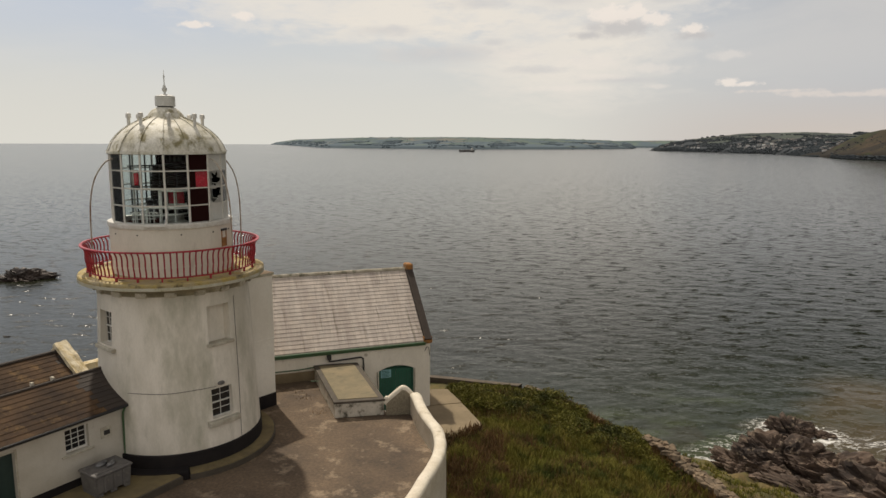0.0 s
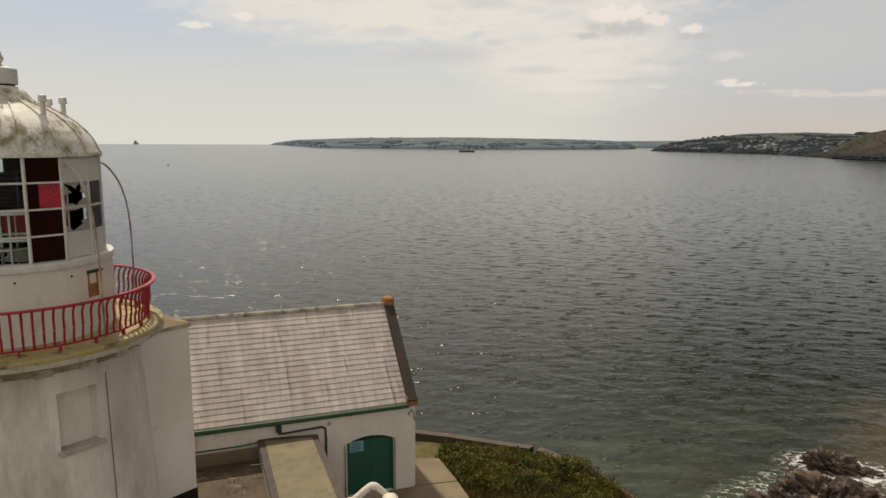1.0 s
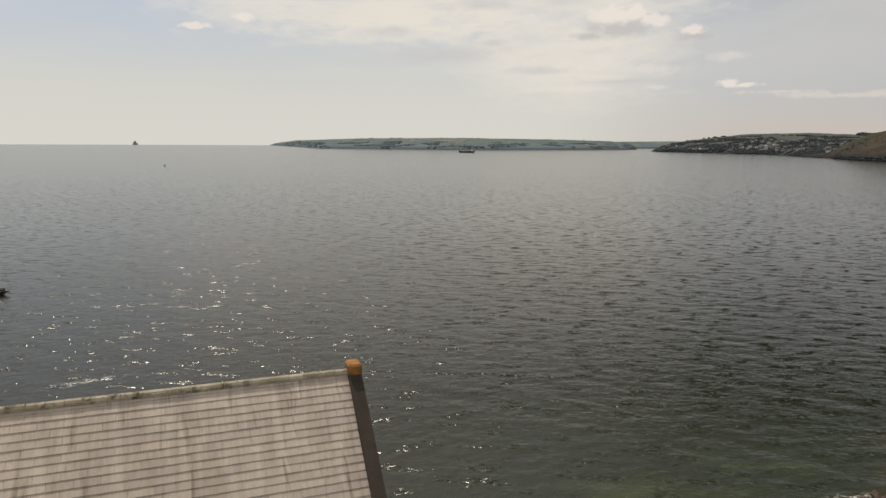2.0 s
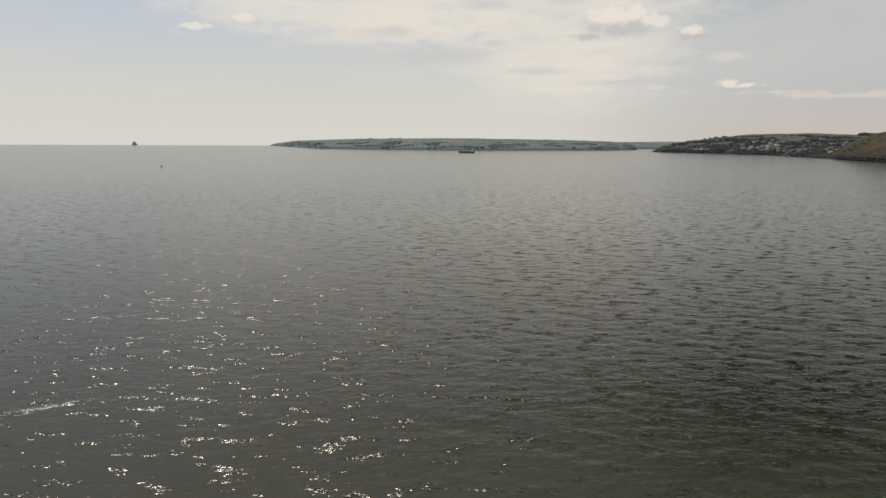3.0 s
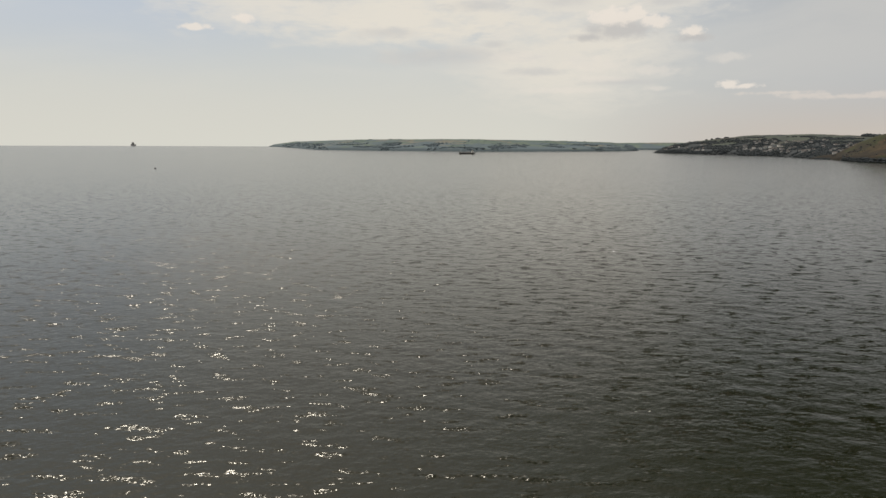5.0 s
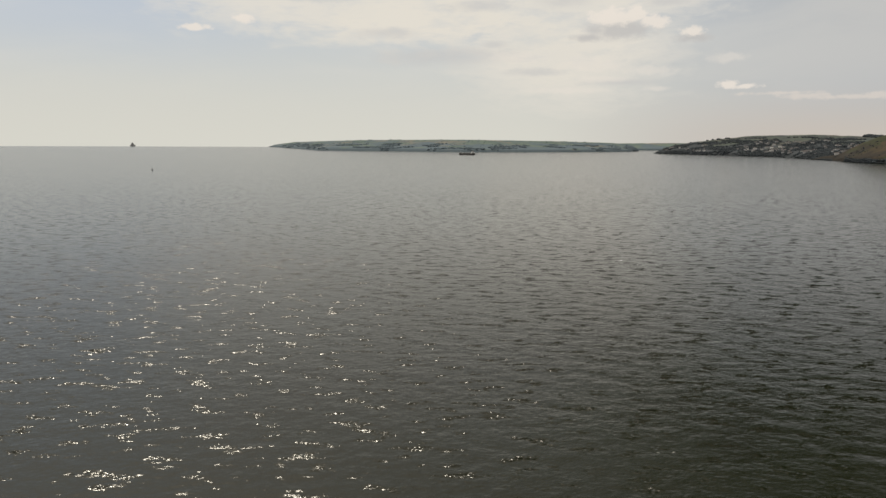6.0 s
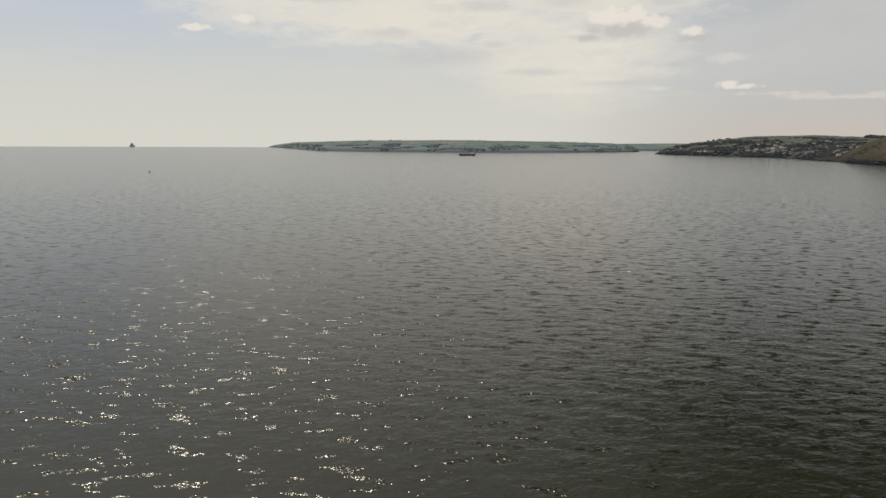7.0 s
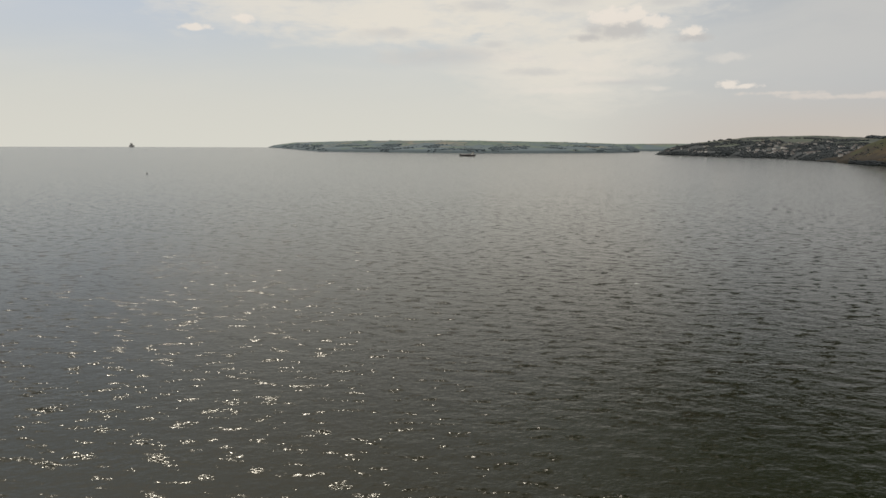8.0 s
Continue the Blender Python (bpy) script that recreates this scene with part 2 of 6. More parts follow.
M["wall_shaded"] = material("wall_shaded", (0.09, 0.07, 0.05), 0.9, second=(0.05, 0.04, 0.032), patch=2, grain=24, bump=0.5, third=(0.22, 0.16, 0.08), third_scale=3, third_at=(0.62, 0.75))
M["gable_dark"] = material("gable_dark", (0.034, 0.025, 0.020), 0.9, second=(0.055, 0.042, 0.032), patch=2.5, grain=24, bump=0.5, third=(0.16, 0.13, 0.09), third_scale=3, third_at=(0.66, 0.76))
M["wing_roof"] = material("wing_roof", (0.185, 0.130, 0.078), 0.9, second=(0.11, 0.080, 0.052), patch=1.2, grain=20, bump=0.4, third=(0.30, 0.25, 0.17), third_scale=1.6, third_at=(0.58, 0.72))
M["orange_lichen"] = material("orange_lichen", (0.33, 0.14, 0.032), 0.95, second=(0.15, 0.09, 0.04), patch=4, amount=0.95, grain=35, bump=0.5)
M["coping_white"] = material("coping_white", (0.62, 0.56, 0.42), 0.9, second=(0.40, 0.31, 0.15), patch=3.5, amount=0.9, grain=24, bump=0.5, third=(0.25, 0.2, 0.1), third_scale=3, third_at=(0.62, 0.75))
M["tarmac"] = material("tarmac", (0.122, 0.086, 0.055), 0.95, second=(0.058, 0.042, 0.029), patch=0.4, amount=0.9, grain=9, bump=0.8, grit=0.34, third=(0.23, 0.175, 0.12), third_scale=1.1, third_at=(0.55, 0.68))
M["concrete"] = material("concrete", (0.205, 0.158, 0.095), 0.9, second=(0.145, 0.112, 0.064), patch=0.8, amount=0.8, grain=14, bump=0.3, grit=0.12, third=(0.095, 0.075, 0.044), third_scale=1.3, third_at=(0.6, 0.78))
M["path_yellow"] = material("path_yellow", (0.195, 0.150, 0.068), 0.9, second=(0.120, 0.094, 0.048), patch=1.4, amount=0.9, grain=20, bump=0.3, grit=0.12, third=(0.10, 0.08, 0.045), third_scale=1.7, third_at=(0.6, 0.75))
M["kerb_dark"] = material("kerb_dark", (0.06, 0.05, 0.04), 0.9, second=(0.10, 0.085, 0.06), patch=2, grain=20, bump=0.4)
M["tank_lid"] = material("tank_lid", (0.205, 0.165, 0.098), 0.9, second=(0.150, 0.128, 0.078), patch=1.6, amount=0.95, grain=22, bump=0.3, grit=0.16, third=(0.095, 0.085, 0.055), third_scale=2.6, third_at=(0.56, 0.72))
M["tank_white"] = material("tank_white", (0.53, 0.49, 0.42), 0.9, second=(0.38, 0.35, 0.29), patch=2.2, amount=0.8, grain=18, bump=0.4, grit=0.1, third=(0.09, 0.08, 0.06), third_scale=2.3, third_at=(0.54, 0.66))
M["roughcast"] = material("roughcast", (0.26, 0.225, 0.16), 0.95, second=(0.16, 0.14, 0.10), patch=14, amount=0.9, grain=45, bump=0.9)
M["parapet_white"] = material("parapet_white", (0.63, 0.58, 0.485), 0.85, second=(0.50, 0.44, 0.335), patch=1.6, amount=0.7, grain=16, bump=0.35, grit=0.1, third=(0.30, 0.25, 0.17), third_scale=2.4, third_at=(0.60, 0.76))
M["green_paint"] = material("green_paint", (0.012, 0.085, 0.055), 0.45, second=(0.02, 0.11, 0.075), patch=3, grain=30, bump=0.06, stretch=(3, 3, 0.4))
M["green_gutter"] = material("green_gutter", (0.035, 0.10, 0.04), 0.6, second=(0.06, 0.07, 0.03), patch=3, grain=30, bump=0.1)
M["pale_blue"] = material("pale_blue", (0.22, 0.42, 0.47), 0.5, second=(0.16, 0.33, 0.38), patch=14, grain=50, bump=0.0)
M["dark_glass"] = material("dark_glass", (0.012, 0.013, 0.014), 0.12, grain=20, bump=0.0, spec=0.6)
M["frame_white"] = material("frame_white", (0.62, 0.61, 0.57), 0.6, second=(0.5, 0.48, 0.43), patch=6, grain=40, bump=0.1)
M["stone_sill"] = material("stone_sill", (0.47, 0.44, 0.365), 0.9, second=(0.33, 0.30, 0.235), patch=3, amount=0.9, grain=25, bump=0.3)
M["door_dark"] = material("door_dark", (0.010, 0.028, 0.026), 0.45, second=(0.02, 0.045, 0.04), patch=3, grain=30, bump=0.06)
M["grey_plastic"] = material("grey_plastic", (0.135, 0.128, 0.122), 0.6, second=(0.095, 0.09, 0.086), patch=3, amount=0.9, grain=40, bump=0.1, third=(0.22, 0.2, 0.17), third_scale=4, third_at=(0.6, 0.74))
M["pale_bag"] = material("pale_bag", (0.20, 0.20, 0.20), 0.45, second=(0.05, 0.05, 0.055), patch=7, amount=1.0, grain=40, bump=0.2)
M["lens_brown"] = material("lens_brown", (0.010, 0.0045, 0.004), 0.5, second=(0.025, 0.010, 0.009), patch=8, grain=20, bump=0.05, spec=0.15)
M["rock"] = material("rock", (0.096, 0.066, 0.048), 0.85, second=(0.024, 0.017, 0.014), patch=0.30, amount=1.0, grain=3.2, bump=1.0, grit=0.40, third=(0.23, 0.18, 0.13), third_scale=0.9, third_at=(0.55, 0.68), stretch=(0.8, 1.2, 1.6), spec=0.4)
M["wet_rock"] = material("wet_rock", (0.050, 0.034, 0.026), 0.6, second=(0.018, 0.013, 0.011), patch=0.3, amount=1.0, grain=2.6, bump=1.0, grit=0.36, third=(0.10, 0.07, 0.05), third_scale=0.7, third_at=(0.6, 0.72), stretch=(0.8, 1.2, 1.6))
M["wall_stone"] = material("wall_stone", (0.165, 0.122, 0.080), 0.95, second=(0.080, 0.060, 0.038), patch=2.2, amount=0.95, grain=9, bump=0.9, third=(0.25, 0.19, 0.12), third_scale=2.3, third_at=(0.58, 0.72), spread=0.35)
M["soil"] = material("soil", (0.085, 0.072, 0.020), 0.95, second=(0.115, 0.080, 0.028), patch=0.35, amount=0.9, grain=3, bump=1.0, grit=0.35, third=(0.045, 0.052, 0.013), third_scale=0.5, third_at=(0.5, 0.66))
M["grass"] = material("grass", (0.150, 0.150, 0.026), 0.8, second=(0.180, 0.150, 0.034), patch=0.5, amount=0.9, grain=5, bump=0.0, third=(0.050, 0.066, 0.013), third_scale=0.75, third_at=(0.50, 0.62), spread=0.35, spec=0.2)
M["dry_stalk"] = material("dry_stalk", (0.155, 0.088, 0.040), 0.9, second=(0.090, 0.060, 0.026), patch=0.8, amount=0.9, grain=5, bump=0.0, spread=0.35, spec=0.2)
M["bush_leaf"] = material("bush_leaf", (0.092, 0.092, 0.014), 0.7, second=(0.135, 0.122, 0.022), patch=0.45, amount=1.0, grain=5, bump=0.0, third=(0.040, 0.046, 0.009), third_scale=0.5, third_at=(0.50, 0.60), spread=0.4, spec=0.2)
M["hull_dark"] = material("hull_dark", (0.080, 0.078, 0.078), 0.6, second=(0.095, 0.066, 0.056), patch=0.08, grain=1, bump=0.0)
M["ship_grey"] = material("ship_grey", (0.17, 0.175, 0.18), 0.8, second=(0.2, 0.2, 0.2), patch=0.1, grain=1, bump=0.0)
M["ship_white"] = material("ship_white", (0.6, 0.6, 0.58), 0.6, second=(0.5, 0.5, 0.48), patch=0.2, grain=1, bump=0.0)
M["house_white"] = material("house_white", (0.72, 0.71, 0.70), 0.8, second=(0.34, 0.335, 0.34), patch=0.02, grain=1, bump=0.0, spread=0.5)
M["house_roof"] = material("house_roof", (0.09, 0.085, 0.09), 0.8, second=(0.14, 0.12, 0.11), patch=0.2, grain=1, bump=0.0, spread=0.3)
# blue-grey distance haze is mixed into the scrub and tree colours
M["far_scrub_hazed"] = material("far_scrub_hazed", (0.094, 0.122, 0.146), 0.95, second=(0.106, 0.132, 0.144), patch=0.05, grain=0.5, bump=0.0, spread=0.12, spec=0.1)
M["far_tree_hazed"] = material("far_tree_hazed", (0.034, 0.042, 0.050), 0.95, second=(0.050, 0.056, 0.058), patch=0.05, grain=0.5, bump=0.0, spread=0.25, spec=0.1)


def glass_material():
    m = bpy.data.materials.new("pane_glass")
    m.use_nodes = True
    n, l = m.node_tree.nodes, m.node_tree.links
    n.clear()
    o = n.new("ShaderNodeOutputMaterial")
    tr, gl, mx, fr = n.new("ShaderNodeBsdfTransparent"), n.new("ShaderNodeBsdfGlossy"), n.new("ShaderNodeMixShader"), n.new("ShaderNodeFresnel")
    tr.inputs[0].default_value = (0.93, 0.96, 0.95, 1)
    gl.inputs["Roughness"].default_value = 0.03
    fr.inputs[0].default_value = 1.22
    l.new(fr.outputs[0], mx.inputs[0])
    l.new(tr.outputs[0], mx.inputs[1])
    l.new(gl.outputs[0], mx.inputs[2])
    l.new(mx.outputs[0], o.inputs[0])
    return m


M["pane_glass"] = glass_material()


def red_glass_material():
    m = bpy.data.materials.new("red_glass")
    m.use_nodes = True
    n, l = m.node_tree.nodes, m.node_tree.links
    b = n["Principled BSDF"]
    b.inputs["Base Color"].default_value, b.inputs["Roughness"].default_value = (0.55, 0.012, 0.03, 1), 0.2
    no = n.new("ShaderNodeTexNoise")
    no.inputs["Scale"].default_value = 3.0
    tl = n.new("ShaderNodeBsdfTranslucent")
    cr = n.new("ShaderNodeMix")
    cr.data_type = "RGBA"
    cr.inputs[6].default_value, cr.inputs[7].default_value = (0.85, 0.015, 0.05, 1), (0.45, 0.006, 0.02, 1)
    l.new(no.outputs[0], cr.inputs[0])
    l.new(cr.outputs[2], tl.inputs[0])
    mx = n.new("ShaderNodeMixShader")
    mx.inputs[0].default_value = 0.6
    l.new(b.outputs[0], mx.inputs[1])
    l.new(tl.outputs[0], mx.inputs[2])
    l.new(mx.outputs[0], n["Material Output"].inputs[0])
    return m


# light passing through the red glass is put into a bright base colour
M["pane_red_lit"] = material("pane_red_lit", (0.44, 0.006, 0.024), 0.25, second=(0.20, 0.003, 0.010), patch=2.5, amount=0.9, grain=20, bump=0.02)
M["enamel_white"] = material("enamel_white", (0.86, 0.85, 0.82), 0.4, second=(0.74, 0.72, 0.68), patch=5, grain=30, bump=0.02)
M["lens_red"] = red_glass_material()
M["lamp_red"] = material("lamp_red", (0.70, 0.020, 0.040), 0.25, second=(0.50, 0.012, 0.025), patch=6, grain=30, bump=0.0)


# ---- builders ----
def part(name, bm, mat, parent=None, label="", m=None, smooth=False):
    """Links a bmesh as one mesh object, under a thing or a part."""
    me = bpy.data.meshes.new(name)
    bm.to_mesh(me)
    bm.free()
    me.materials.append(M[mat])
    if smooth:
        me.shade_smooth()
    ob = new(name, me)
    if parent is not None:
        ob.parent = parent
    if m is not None:
        ob.matrix_basis = m
    if label:
        tagged(ob, label)
    return ob


def same(name, me, parent, m, label=""):
    """Another object on a mesh that is there already."""
    ob = new(name, me)
    ob.parent = parent
    ob.matrix_basis = m
    if label:
        tagged(ob, label)
    return ob


def raw(name, verts, faces, mat, parent=None, smooth=False):
    me = bpy.data.meshes.new(name)
    me.from_pydata([tuple(v) for v in verts], [], faces)
    me.materials.append(M[mat])
    if smooth:
        me.shade_smooth()
    ob = new(name, me)
    if parent is not None:
        ob.parent = parent
    return ob


def thing(name, m, label, category, group="", kind=""):
    ob = new(name)
    ob.matrix_basis = m
    return tagged(ob, label, category, group, kind)


def B():
    return bmesh.new()


def box(bm, x0, x1, y0, y1, z0, z1, bevel=0.0):
    vs = [bm.verts.new(p) for p in ((x0, y0, z0), (x1, y0, z0), (x1, y1, z0), (x0, y1, z0), (x0, y0, z1), (x1, y0, z1), (x1, y1, z1), (x0, y1, z1))]
    fs = [bm.faces.new([vs[i] for i in f]) for f in ((0, 3, 2, 1), (4, 5, 6, 7), (0, 1, 5, 4), (1, 2, 6, 5), (2, 3, 7, 6), (3, 0, 4, 7))]
    if bevel:
        es = list({e for f in fs for e in f.edges})
        bmesh.ops.bevel(bm, geom=es, offset=bevel, segments=1, affect="EDGES", profile=0.5)
    return bm


def lathe(bm, profile, n=64, a0=0.0, a1=360.0, closed=True):
    """Turns a profile of (radius, height) about z."""
    full = abs(a1 - a0) >= 360
    count = n if full else n + 1
    rings = []
    for i in range(count):
        a = radians(a0 + (a1 - a0) * i / n)
        rings.append([bm.verts.new((r * math.cos(a), r * math.sin(a), z)) for r, z in profile])
    for i in range(n):
        p, q = rings[i], rings[(i + 1) % count]
        for j in range(len(profile) - 1):
            bm.faces.new((p[j], q[j], q[j + 1], p[j + 1]))
        if closed:
            bm.faces.new((p[-1], q[-1], q[0], p[0]))
    return bm


def tube(bm, pts, r, n=8, caps=True):
    """A round bar along points."""
    pts = [Vector(p) for p in pts]
    rings = []
    for i, p in enumerate(pts):
        way = (pts[min(i + 1, len(pts) - 1)] - pts[max(i - 1, 0)]).normalized()
        side_ = way.cross(Vector((0, 0, 1)))
        if side_.length < 0.05:
            side_ = Vector((1, 0, 0))
        side_.normalize()
        up = side_.cross(way)
        rings.append([bm.verts.new(p + r * (math.cos(2 * math.pi * k / n) * side_ + math.sin(2 * math.pi * k / n) * up)) for k in range(n)])
    for a, b in zip(rings, rings[1:]):
        for k in range(n):
            bm.faces.new((a[k], a[(k + 1) % n], b[(k + 1) % n], b[k]))
    if caps:
        bm.faces.new(rings[0][::-1])
        bm.faces.new(rings[-1])
    return bm


def prism(bm, outline, z0, z1):
    """An upright solid over a plan outline (counter-clockwise)."""
    lo = [bm.verts.new((x, y, z0)) for x, y in outline]
    hi = [bm.verts.new((x, y, z1)) for x, y in outline]
    n = len(outline)
    bm.faces.new(lo[::-1])
    bm.faces.new(hi)
    for i in range(n):
        bm.faces.new((lo[i], lo[(i + 1) % n], hi[(i + 1) % n], hi[i]))
    return bm


def slab_along(bm, a, b, w, h):
    """A square bar from a to b, w wide and h thick."""
    a, b = Vector(a), Vector(b)
    way = (b - a).normalized()
    s = way.cross(Vector((0, 0, 1)))
    s = Vector((1, 0, 0)) if s.length < 0.01 else s.normalized()
    u = s.cross(way)
    vs = [bm.verts.new(p + s * (i * w / 2) + u * (j * h / 2)) for p in (a, b) for i, j in ((-1, -1), (1, -1), (1, 1), (-1, 1))]
    for f in ((0, 1, 2, 3), (7, 6, 5, 4), (0, 4, 5, 1), (1, 5, 6, 2), (2, 6, 7, 3), (3, 7, 4, 0)):
        bm.faces.new([vs[i] for i in f])
    return bm


# ---- the lie of the land ----
MID = Vector((-6.0, 26.0))      # middle of the walled point
SEA_LEVEL = 0.0


def smooth_step(a, b, x):
    t = np.clip((x - a) / (b - a), 0, 1)
    return t * t * (3 - 2 * t)


def reach(phi):
    """How far the walled top reaches from MID; towards -y the land goes on to the mainland."""
    back = smooth_step(-0.15, -0.75, np.sin(phi))
    return 18.8 + 70 * back


def ground_height(x, y):
    dx_, dy_ = x - MID.x, y - MID.y
    r, phi = np.hypot(dx_, dy_), np.arctan2(dy_, dx_)
    edge = reach(phi)
    inside = 18.45 - 1.45 * smooth_step(7.5, 18.0, r) + 2.3 * smooth_step(-0.2, -0.7, np.sin(phi)) * smooth_step(6, 12, r)
    # the bank swells up against the wall to seaward
    inside = inside + 0.75 * np.exp(-((phi - 0.86) / 0.26) ** 2) * smooth_step(11, 16, r) * (1 - smooth_step(18.6, 21.0, r))
    # gentler to the right, a cliff to seaward and to the left
    fall = 0.38 + 1.4 * smooth_step(0.90, 1.22, phi) + 1.3 * smooth_step(-1.4, -2.6, phi)
    out = np.maximum(r - edge, 0)
    lumps = 0.45 * np.sin(x * 0.9 + 1.3 * np.sin(y * 0.55)) * np.sin(y * 0.8 + 0.7) + 0.22 * np.sin(2.1 * x + 0.6) * np.sin(1.9 * y + 1.1 * np.sin(x))
    z = inside - fall * out - 0.45 * np.minimum(out, 9.0) + lumps * (0.35 * smooth_step(8.5, 11, r) + 0.8 * smooth_step(0, 6, out))
    return np.maximum(z, -4.0)


def grid_object(name, xs, ys, height, mat, label, category, kind):
    X, Y = np.meshgrid(xs, ys)
    Z = height(X, Y)
    v = np.stack([X, Y, Z], -1).reshape(-1, 3)
    nx, ny = len(xs), len(ys)
    i = (np.arange(ny - 1)[:, None] * nx + np.arange(nx - 1)).ravel()
    f = np.stack([i, i + 1, i + nx + 1, i + nx], -1)
    return tagged(raw(name, v.tolist(), f.tolist(), mat, smooth=True), label, category, kind=kind)


xs = np.unique(np.concatenate([np.linspace(-110, -26, 30), np.linspace(-26, 40, 150), np.linspace(40, 110, 26)]))
ys = np.unique(np.concatenate([np.linspace(-90, 10, 36), np.linspace(10, 72, 140), np.linspace(72, 90, 10)]))
grid_object("ground", xs, ys, ground_height, "soil", "rough grassy headland falling to the sea", "ground", "structure")

# ---- rocks at the shore ----
ROCKS = []


def rock_mesh(name, at, size, turn, seed, label, group="", detail=4, rough=0.34, mat="rock"):
    bm = B()
    bmesh.ops.create_icosphere(bm, subdivisions=detail, radius=1.0)
    off = Vector((seed * 7.3, seed * 3.1, seed * 5.7))
    big = min(size)
    for v in bm.verts:
        p = v.co.copy()
        q = Vector((p.x * size[0], p.y * size[1], p.z * size[2]))
        lump = rough * noise.fractal(p * 1.3 + off, 0.8, 2.1, 5)
        # beds dipping away, each a ledge of its own thickness
        bed_at = (q.y * 0.75 + q.z * 0.62 + 0.12 * q.x) / (0.26 * big + 0.12) + 0.8 * noise.noise(q * 0.35 + off)
        ledge = (bed_at - math.floor(bed_at)) ** 1.6 - 0.4
        block = noise.cell(Vector((q.x * 0.42 + math.floor(bed_at) * 1.7, math.floor(bed_at) * 2.3, q.z * 0.5)) + off)
        cleft = 1 - min(abs(noise.noise(Vector((q.x * 0.55 + q.z * 0.3, q.y * 0.35, q.z * 0.2)) + off)) * 9, 1)
        crag = noise.fractal(q * 1.5 + off, 0.7, 2.2, 3)
        d = 0.16 * ledge + 0.12 * (block - 0.5) - 0.26 * cleft + 0.05 * crag
        v.co = p * (1 + lump + d)
    bm.transform(pose(0, 0, 0, 0, 0, turn) @ Matrix.Diagonal((*size, 1)))
    ob = part(name, bm, mat, None)
    ob.matrix_basis = pose(*at)
    ROCKS.append((at[0], at[1], max(size[0], size[1]), min(size[0], size[1]), turn))
    return tagged(ob, label, "rock", group)


for at, size, turn, seed in (
        ((30.8, 66.0, 0.5), (4.2, 2.2, 2.6), -40, 1), ((34.4, 67.0, 0.3), (5.2, 3.0, 3.6), -38, 2),
        ((38.0, 63.6, 0.2), (6.4, 3.4, 3.8), -40, 3), ((39.9, 76.2, -0.1), (2.7, 1.9, 2.3), -15, 4),
        ((42.6, 75.3, -0.5), (1.9, 1.3, 1.5), -30, 5), ((44.6, 62.8, 0.1), (5.5, 3.2, 2.8), -34, 6),
        ((37.4, 69.8, -0.4), (4.4, 1.9, 2.1), -40, 7), ((41.0, 57.2, 0.6), (6.5, 3.8, 3.8), -38, 9),
        ((47.6, 57.0, -0.2), (5.5, 3.2, 2.8), -34, 10), ((50.5, 63.0, -0.3), (4.5, 2.4, 1.6), -28, 12),
        ((34.0, 60.0, 0.6), (5.2, 2.2, 2.2), -40, 8)):
    at, size = (at[0] + 0.4, at[1] - 0.9, at[2]), (size[0], size[1], size[2] * 0.82)
    rock_mesh("rock_outcrop", at, size, turn, seed, "brown jagged layered shore rock wet at the waterline", "shore rocks", 6 if at[1] > 60 else 5)
rock_mesh("rock_islet", (-99.5, 160, -0.3), (6.4, 3.4, 2.5), 8, 21, "low dark brown rock islet standing out of the sea", "", 6, 0.46, "wet_rock")
rock_mesh("skerry", (-73, 112, -0.25), (0.8, 0.5, 0.5), 8, 22, "small dark rock just breaking the surface", "", 3, 0.34, "wet_rock")
rock_mesh("skerry", (-60, 100, -0.2), (1.1, 0.5, 0.5), 8, 23, "small dark rock just breaking the surface", "", 3, 0.34, "wet_rock")

